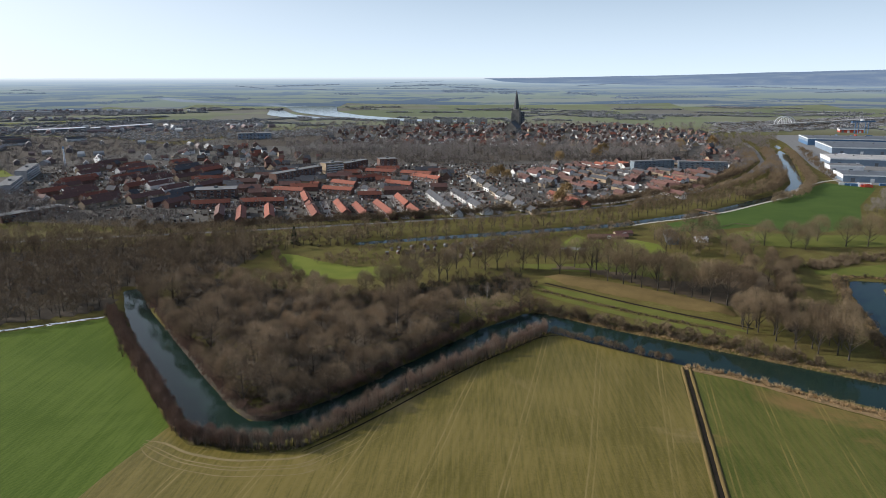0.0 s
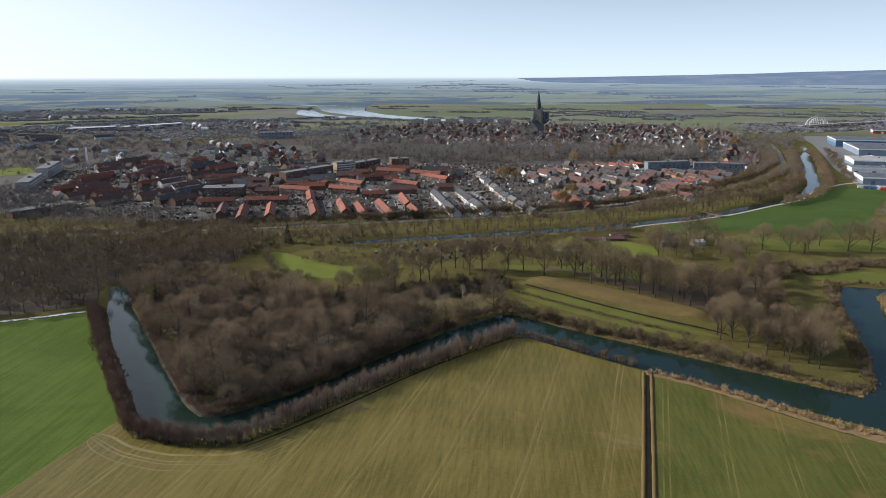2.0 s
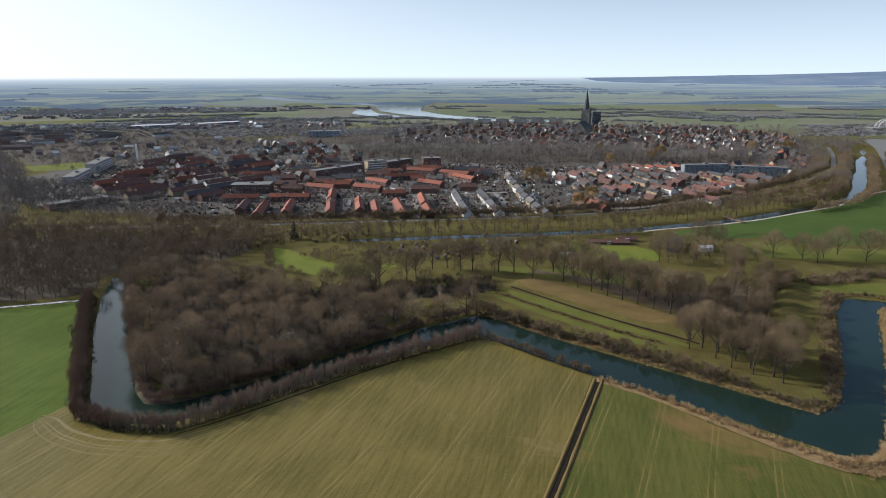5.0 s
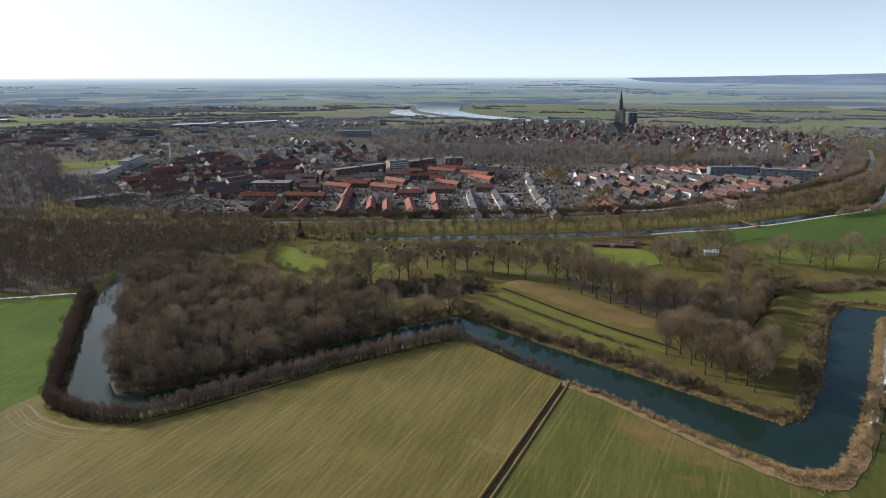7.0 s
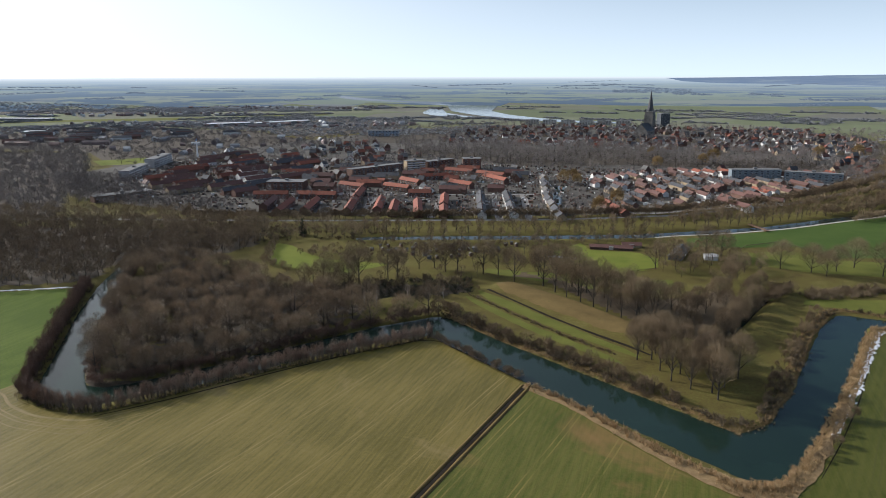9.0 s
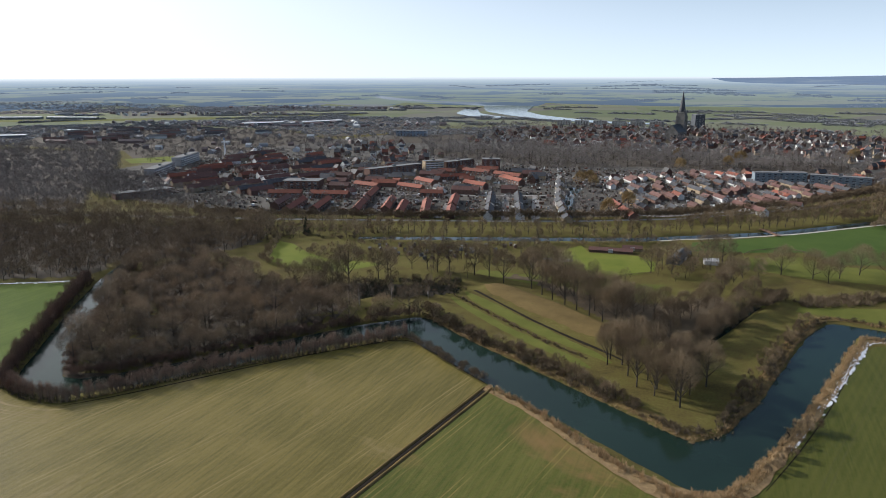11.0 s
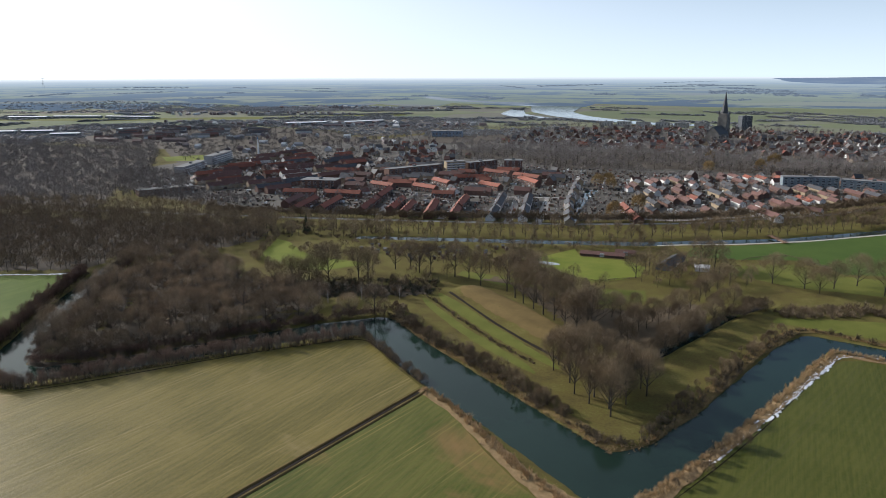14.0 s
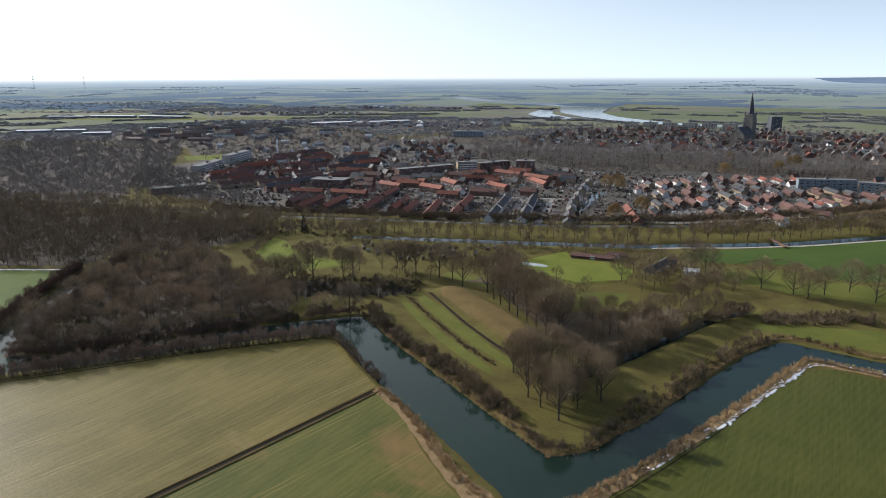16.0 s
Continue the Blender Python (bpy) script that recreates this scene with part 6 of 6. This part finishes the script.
def hall(long, deep, eave, rise, front, roof, gable, label, bays=6):
    """An industrial hall, long side along x, near corner at the origin."""
    top = tagged(new("industrial_hall"), label, "industrial hall", "halls of the works")
    bm = bmesh.new()
    box(bm, 0, 0, -0.3, long, deep, eave)
    part("wall", bm, front, top)
    bm = bmesh.new()
    prism(bm, [(-0.6, eave), (deep + 0.6, eave), (deep + 0.6, eave + 0.4), (deep / 2, eave + rise), (-0.6, eave + 0.4)], -0.5, long + 0.5)
    part("roof", bm, roof, top)
    bm = bmesh.new()
    box(bm, -0.35, 0.5, eave * 0.5, -0.05, deep - 0.5, eave + 0.2)
    part("gable_cladding", bm, gable, top)
    for i in range(bays):
        bm = bmesh.new()
        x = long * (i + 0.5) / bays
        box(bm, x - 2.2, -0.2, 0, x + 2.2, -0.01, 4.6)
        part("gate", bm, M_METAL_WHITE if i % 2 else M_METAL_GREY, top)
    bm = bmesh.new()
    box(bm, -0.8, -0.8, eave - 0.9, long + 0.8, -0.62, eave + 0.7)
    box(bm, -0.8, -0.62, eave - 0.9, -0.62, deep + 0.62, eave + 0.7)
    part("fascia", bm, M_METAL_WHITE, top)
    for i in range(bays):
        bm = bmesh.new()
        x = long * (i + 0.5) / bays
        box(bm, x - 0.9, deep * 0.42, eave + rise * 0.82, x + 0.9, deep * 0.47, eave + rise + 0.6)
        part("roof_vent", bm, M_FLAT, top)
    return top


for x, y, a, args in ((409, 852, -13, (210, 46, 8, 2.4, M_METAL_BLUE, M_METAL_GREY, M_METAL_WHITE, "blue-fronted hall with white gable and grey roof", 10)),
                      (470, 1010, -13, (210, 60, 9.5, 2.4, M_METAL_BLUE, M_CONCRETE, M_METAL_WHITE, "blue hall with pale flat roof", 9)),
                      (545, 1160, -13, (260, 120, 10, 3.5, M_METAL_BLUE, M_METAL_GREY, M_METAL_BLUE, "large blue-grey factory hall", 9)),
                      (570, 1300, -13, (260, 80, 12, 3, M_STEEL, M_METAL_GREY, M_METAL_BLUE, "dark blue factory hall", 9)),
                      (436, 940, -13, (40, 30, 8, 1, M_METAL_WHITE, M_FLAT, M_METAL_WHITE, "low white office wing of the works", 4)),
                      (770, 1590, -13, (46, 22, 7, 2, M_METAL_RED, M_METAL_GREY, M_METAL_WHITE, "red and white store of the works", 4))):
    hall(*args).matrix_basis = pose(x, y, 0, 0, 0, a)


# ---- small buildings and works by the canal ----
def shed(seed):
    r = random.Random(seed)
    w, d, h = r.uniform(1.8, 3.2), r.uniform(1.6, 2.2), r.uniform(1.6, 2.0)
    mat = [WALLS["tan"], M_CHIMNEY, M_METAL_GREY, M_CHIMNEY][seed % 4]
    top = tagged(new("shed"), ["small yellow-brown allotment hut", "small brown timber allotment shed", "grey sheet-metal garden shed", "dark tarred garden shed"][seed % 4] + " among plots", "shed", "allotment sheds")
    bm = bmesh.new()
    prism(bm, [(-d / 2, -0.2), (d / 2, -0.2), (d / 2, h), (0, h + 0.7), (-d / 2, h)], -w / 2, w / 2)
    part("wall", bm, mat, top)
    bm = bmesh.new()
    for s in (-1, 1):
        prism(bm, [(s * (d / 2 + 0.2), h - 0.1), (s * (d / 2 + 0.2), h), (0, h + 0.82), (0, h + 0.72)], -w / 2 - 0.2, w / 2 + 0.2)
    part("roof", bm, M_FLAT, top)
    return top


SHEDS = [shed(k) for k in range(8)]
spots = scatter([(-96, 484), (-48, 470), (4, 506), (8, 538), (-40, 520), (-92, 502)], 44, 5.4, 301) + scatter([(-260, 580), (-200, 596), (-20, 650), (0, 700), (-60, 740), (-250, 700)], 70, 6.0, 302) + scatter([(90, 700), (240, 840), (300, 960), (120, 960), (60, 780)], 60, 8.0, 303)
sr = random.Random(31)
done = 0
for x, y in spots:
    if y > 560 and not free_spot(x, y, 2.5):
        continue
    m = pose(x, y, float(height(x, y)) + 0.1, 0, 0, sr.uniform(0, 180))
    if done < len(SHEDS):
        SHEDS[done].matrix_basis = m
    else:
        copy_thing(sr.choice(SHEDS), m)
    done += 1


# walls, huts, bins and lean-tos in the gardens: too many and too small to tell apart
M_CLUTTER, cn, cl, cb = shader("garden clutter")
isle = cn.new("ShaderNodeNewGeometry")
cl.new(ramp_node(cn, cl, isle.outputs["Random Per Island"], [(0.0, (0.03, 0.03, 0.03)), (0.35, (0.09, 0.06, 0.045)), (0.6, (0.16, 0.12, 0.09)), (0.75, (0.22, 0.09, 0.06)), (0.82, (0.35, 0.34, 0.33)), (0.88, (0.74, 0.74, 0.72))]), cb.inputs["Base Color"])
cb.inputs["Roughness"].default_value = 0.8
qr = np.random.default_rng(91)
spots = scatter([(-540, 660), (-440, 606), (-300, 590), (-200, 606), (20, 664), (112, 714), (240, 840), (330, 960), (330, 1040), (40, 1000), (-240, 1000), (-600, 1000)], 3300, 3.6, 305)
cube = np.array([(x, y, z) for x in (-0.5, 0.5) for y in (-0.5, 0.5) for z in (0, 1)], float)
cube_f = np.array([(0, 1, 3, 2), (4, 6, 7, 5), (0, 4, 5, 1), (2, 3, 7, 6), (1, 5, 7, 3), (0, 2, 6, 4)])
CV, CF = [], []
for k, (x, y) in enumerate(spots):
    a = radians(-72 + 90 * qr.integers(0, 2) + qr.normal() * 6)
    v = cube * (qr.uniform(0.8, 5.0), qr.uniform(0.4, 2.4), qr.uniform(1.0, 2.6))
    CV.append(np.stack([v[:, 0] * math.cos(a) - v[:, 1] * math.sin(a) + x, v[:, 0] * math.sin(a) + v[:, 1] * math.cos(a) + y, v[:, 2]], 1))
    CF.append(cube_f + 8 * k)
tagged(part("garden_clutter", np_mesh("garden_clutter", np.concatenate(CV), np.concatenate(CF), [M_CLUTTER])), "garden walls, huts and lean-tos between the rows", "garden clutter", kind="stuff")


# roofs and pale fronts of far settlements, too many and too small to tell apart
HV, HF = [], []
gable = np.array([(-0.5, -0.5, 0), (0.5, -0.5, 0), (0.5, 0.5, 0), (-0.5, 0.5, 0), (-0.5, -0.5, 0.6), (0.5, -0.5, 0.6), (0.5, 0.5, 0.6), (-0.5, 0.5, 0.6), (-0.5, 0, 1), (0.5, 0, 1)], float)
gable_f = np.array([(0, 1, 5), (0, 5, 4), (2, 3, 7), (2, 7, 6), (1, 2, 6), (1, 6, 5), (3, 0, 4), (3, 4, 7), (4, 5, 9), (4, 9, 8), (6, 7, 8), (6, 8, 9), (4, 8, 7), (5, 6, 9)])
FAR_PLACES = [p for poly, n, k in (([(-1300, 1250), (-1100, 1000), (-820, 1000), (-640, 880), (-520, 1010), (-480, 1240), (-640, 1310), (-800, 1430), (-1120, 1450)], 60, 311), ([(-1500, 1500), (-1100, 1480), (-700, 1560), (-500, 1700), (-640, 1800), (-1100, 1640)], 80, 312),
                                   ([(-2000, 1700), (-1500, 1800), (-1100, 2000), (-1200, 2120), (-1700, 1960)], 60, 313), ([(-1700, 2300), (-1000, 2450), (-900, 2560), (-1600, 2500)], 70, 314)) for p in scatter(poly, n, 17, k)]
for k, (x, y) in enumerate(FAR_PLACES):
    a = radians(25 + 90 * qr.integers(0, 2) + qr.normal() * 8)
    v = gable * (qr.uniform(8, 18) if qr.random() < 0.88 else 50, qr.uniform(7, 11), qr.uniform(6, 9))
    HV.append(np.stack([v[:, 0] * math.cos(a) - v[:, 1] * math.sin(a) + x, v[:, 0] * math.sin(a) + v[:, 1] * math.cos(a) + y, v[:, 2] + 0.2], 1))
    HF.append(gable_f + 10 * k)
M_FAR_HOUSE, hn, hl, hb = shader("far walls and roofs")
hl.new(ramp_node(hn, hl, hn.new("ShaderNodeNewGeometry").outputs["Random Per Island"], [(0.0, (0.10, 0.10, 0.11)), (0.3, (0.20, 0.12, 0.10)), (0.6, (0.22, 0.21, 0.21)), (0.88, (0.52, 0.52, 0.51))]), hb.inputs["Base Color"])
hb.inputs["Roughness"].default_value = 0.6
tagged(part("far_settlement", np_mesh("far_settlement", np.concatenate(HV), np.concatenate(HF), [M_FAR_HOUSE])), "pale houses and sheds of far settlements", "houses", kind="stuff")


def barn(long, deep, eave, ridge, wall, roof, label):
    top = tagged(new("barn"), label, "barn", "farm buildings")
    bm = bmesh.new()
    prism(bm, [(-deep / 2, -0.3), (deep / 2, -0.3), (deep / 2, eave), (0, ridge - 0.2), (-deep / 2, eave)], -long / 2, long / 2)
    part("wall", bm, wall, top)
    bm = bmesh.new()
    for s in (-1, 1):
        prism(bm, [(s * (deep / 2 + 0.5), eave - 0.35), (s * (deep / 2 + 0.5), eave - 0.1), (0, ridge + 0.25), (0, ridge)], -long / 2 - 0.4, long / 2 + 0.4)
    part("roof", bm, roof, top)
    bm = bmesh.new()
    box(bm, -1.6, -deep / 2 - 0.12, 0, 1.6, -deep / 2 - 0.01, 2.6)
    part("door", bm, M_FRAME, top)
    return top


barn(31, 6.5, 1.7, 3.0, M_CHIMNEY, ROOFS["brown"], "low dark stable with a reddish-brown roof").matrix_basis = pose(74, 542, 0.1, 0, 0, 6)
barn(14, 6, 2.0, 3.4, WALLS["tan"], ROOFS["brown"], "short farm shed with a brown roof").matrix_basis = pose(88, 553, 0.1, 0, 0, 10)
barn(34, 9, 2.8, 4.8, M_METAL_GREY, M_SLATE, "long dark-roofed boat shed").matrix_basis = pose(122, 538, 0.1, 0, 0, 80)
barn(9, 6, 2.8, 4.0, M_METAL_WHITE, M_METAL_WHITE, "small white hut beside the boat shed").matrix_basis = pose(143, 532, 0.1, 0, 0, 8)


def fence(line, label, gap=3.0):
    top = tagged(new("fence"), label, "fence", "paddock fences")
    post = shared("post", lambda b: box(b, -0.09, -0.09, -0.3, 0.09, 0.09, 1.25), M_CHIMNEY)
    for (ax, ay), (bx, by) in zip(line, line[1:]):
        n = max(1, int(math.hypot(bx - ax, by - ay) / gap))
        for i in range(n):
            part("post", post, parent=top).location = (ax + (bx - ax) * i / n, ay + (by - ay) * i / n, 0.05)
        for z in (0.55, 1.05):
            bm = bmesh.new()
            ln = math.hypot(bx - ax, by - ay)
            box(bm, 0, -0.05, z - 0.09, ln, 0.05, z + 0.09)
            bmesh.ops.transform(bm, matrix=pose(ax, ay, 0.05, 0, 0, math.degrees(math.atan2(by - ay, bx - ax))), verts=bm.verts)
            part("rail", bm, M_CHIMNEY, top)


fence([(52, 492), (63, 483), (75, 477.5), (85, 476), (92, 481), (100, 488), (108, 494)], "dark wooden fence round the paddock", 4.0)
fence([(165, 568), (170, 580), (192, 598), (205, 590), (226, 562)], "dark wooden fence beside the arable field", 5.0)

bridge = tagged(new("footbridge"), "brown timber footbridge over the canal", "bridge")
bm = bmesh.new()
box(bm, -13, -1.6, 0.9, 13, 1.6, 1.2)
part("deck", bm, mottled("red-brown planks", (0.20, 0.11, 0.07), (0.32, 0.19, 0.12), 0.5, 0.9, 4), bridge)
for s in (-1, 1):
    bm = bmesh.new()
    box(bm, -13, s * 1.6 - 0.06, 2.0, 13, s * 1.6 + 0.06, 2.15)
    for i in range(14):
        box(bm, -13 + 2 * i - 0.06, s * 1.6 - 0.06, 1.2, -13 + 2 * i + 0.06, s * 1.6 + 0.06, 2.0)
    part("railing", bm, M_CHIMNEY, bridge)
bridge.matrix_basis = pose(185, 650, 0, 0, 0, 118)

mast = tagged(new("mast"), "slender white mast above the rows", "mast")
bm = bmesh.new()
bmesh.ops.create_cone(bm, cap_ends=True, segments=12, radius1=1.5, radius2=0.9, depth=26, matrix=Matrix.Translation((0, 0, 13)))
part("shaft", bm, M_METAL_WHITE, mast)
bm = bmesh.new()
bmesh.ops.create_cone(bm, cap_ends=True, segments=12, radius1=1.6, radius2=0.2, depth=4, matrix=Matrix.Translation((0, 0, 27)))
part("cap", bm, M_STEEL, mast)
mast.matrix_basis = pose(-608, 965, 0)

arch = tagged(new("arch_bridge"), "white steel arch bridge beyond the works", "bridge")
for s in (-1, 1):
    bm = bmesh.new()
    for i in range(14):
        u0, u1 = i / 14 * math.pi, (i + 1) / 14 * math.pi
        a, b = Vector((-34 * math.cos(u0), s * 5, 6 + 17 * math.sin(u0))), Vector((-34 * math.cos(u1), s * 5, 6 + 17 * math.sin(u1)))
        d = (b - a).normalized()
        bmesh.ops.create_cube(bm, size=1.0, matrix=Matrix.Translation((a + b) / 2) @ d.to_track_quat("X", "Z").to_matrix().to_4x4() @ Matrix.Diagonal(((b - a).length * 1.05, 1.2, 1.6, 1)))
    part("arch", bm, M_METAL_WHITE, arch)
    for i in range(1, 10):
        u = math.acos(1 - 2 * i / 10)
        bm = bmesh.new()
        box(bm, -34 + 6.8 * i - 0.15, s * 5 - 0.15, 6, -34 + 6.8 * i + 0.15, s * 5 + 0.15, 6 + 17 * math.sin(u))
        part("hanger", bm, M_METAL_WHITE, arch)
bm = bmesh.new()
box(bm, -60, -6, 4.6, 420, 6, 6)
part("deck", bm, M_CONCRETE, arch)
for i in range(9):
    bm = bmesh.new()
    box(bm, 50 + 42 * i, -4, -0.5, 53 + 42 * i, 4, 4.6)
    part("pier", bm, M_CONCRETE, arch)
arch.matrix_basis = pose(735, 1790, 0, 0, 0, 33)


def long_shed(long, label):
    """A long low store with a pale roof."""
    top = tagged(new("long_shed"), label, "store", "pale stores on the plain")
    bm = bmesh.new()
    box(bm, -long / 2, -9, -0.3, long / 2, 9, 6)
    part("wall", bm, M_METAL_GREY, top)
    bm = bmesh.new()
    prism(bm, [(-9.6, 6), (9.6, 6), (9.6, 6.4), (0, 8.2), (-9.6, 6.4)], -long / 2 - 0.5, long / 2 + 0.5)
    part("roof", bm, M_METAL_WHITE, top)
    for i in range(5):
        bm = bmesh.new()
        box(bm, long * (i - 2) / 5.2 - 2.5, -9.15, 0, long * (i - 2) / 5.2 + 2.5, -9.01, 4.5)
        part("gate", bm, M_FLAT, top)
    return top


for a, b in (((-2000, 1432), (-1887, 1481)), ((-1895, 1509), (-1758, 1569)), ((-1741, 1576), (-1584, 1612)), ((-1469, 1027), (-1411, 1071)), ((-1399, 1077), (-1347, 1119)), ((-1263, 1054), (-1218, 1091)), ((-1248, 1220), (-1210, 1237)), ((-1010, 1539), (-940, 1618)), ((-913, 1606), (-836, 1740))):
    between(long_shed(math.hypot(b[0] - a[0], b[1] - a[1]), "long low store with a pale metal roof"), a, b)


def pylon():
    top = tagged(new("pylon"), "tall slender grey pylon on the horizon", "pylon", "far pylons")
    for sx in (-1, 1):
        for sy in (-1, 1):
            bm = bmesh.new()
            a, b = Vector((sx * 3.5, sy * 3.5, -1)), Vector((sx * 0.5, sy * 0.5, 62))
            bmesh.ops.create_cube(bm, size=1.0, matrix=Matrix.Translation((a + b) / 2) @ (b - a).to_track_quat("Z", "Y").to_matrix().to_4x4() @ Matrix.Diagonal((0.5, 0.5, (b - a).length, 1)))
            part("leg", bm, M_METAL_GREY, top)
    for z, w in ((46, 9), (54, 7)):
        bm = bmesh.new()
        box(bm, -w, -0.4, z, w, 0.4, z + 0.9)
        part("crossarm", bm, M_METAL_GREY, top)
    return top


tower = pylon()
for k, turn in enumerate((57.6, 54.4)):
    px, py = EYE[0] - math.sin(radians(turn)) * 3950, EYE[1] + math.cos(radians(turn)) * 3950
    m = pose(px, py, float(far_rise(px, py)[0]), 0, 0, turn)
    if k:
        copy_thing(tower, m)
    else:
        tower.matrix_basis = m


def gantry():
    top = tagged(new("gantry_crane"), "blue steel gantry crane at the works", "crane", "cranes of the works")
    for x in (-14, 14):
        for y in (-4, 4):
            bm = bmesh.new()
            box(bm, x - 0.6, y - 0.6, -0.3, x + 0.6, y + 0.6, 24)
            part("leg", bm, M_STEEL, top)
    bm = bmesh.new()
    box(bm, -30, -2.2, 24, 34, 2.2, 27)
    part("girder", bm, M_STEEL, top)
    bm = bmesh.new()
    box(bm, -4, -2.6, 27, 2, 2.6, 30)
    part("trolley", bm, M_METAL_WHITE, top)
    return top


crane = gantry()
crane.matrix_basis = pose(800, 1560, 0, 0, 0, 20)
copy_thing(crane, pose(880, 1600, 0, 0, 0, 60))


def container(mat, label):
    top = tagged(new("container"), label, "container", "containers in the yard")
    bm = bmesh.new()
    box(bm, -6.1, -1.25, 0, 6.1, 1.25, 2.6)
    bmesh.ops.bevel(bm, geom=bm.edges[:], offset=0.08, segments=1, affect="EDGES")
    part("body", bm, mat, top)
    bm = bmesh.new()
    box(bm, 6.1, -1.15, 0.1, 6.16, 1.15, 2.5)
    part("door", bm, M_METAL_GREY, top)
    return top


boxes_made = [container(M_METAL_RED, "red steel container in the yard"), container(M_METAL_WHITE, "white steel container in the yard"), container(M_STEEL, "blue steel container in the yard")]
cr = random.Random(77)
yard = [(400 + cr.uniform(-6, 100), 830 + cr.uniform(-22, -6)) for _ in range(16)] + [(cr.uniform(520, 560), cr.uniform(1090, 1140)) for _ in range(12)] + [(cr.uniform(700, 860), cr.uniform(1440, 1500)) for _ in range(20)]
for i, (x, y) in enumerate(yard):
    m = pose(x, y, 0.05, 0, 0, -13 + cr.choice((0, 90)))
    if i < 3:
        boxes_made[i].matrix_basis = m
    else:
        copy_thing(cr.choice(boxes_made), m)
sheet("yard", [(398, 838), (470, 812), (640, 770), (900, 1250), (960, 1500), (590, 1520), (545, 1330), (492, 1160), (440, 1000), (415, 900)], M_ASPHALT, "grey paved yard of the works", z=0.04, category="yard")
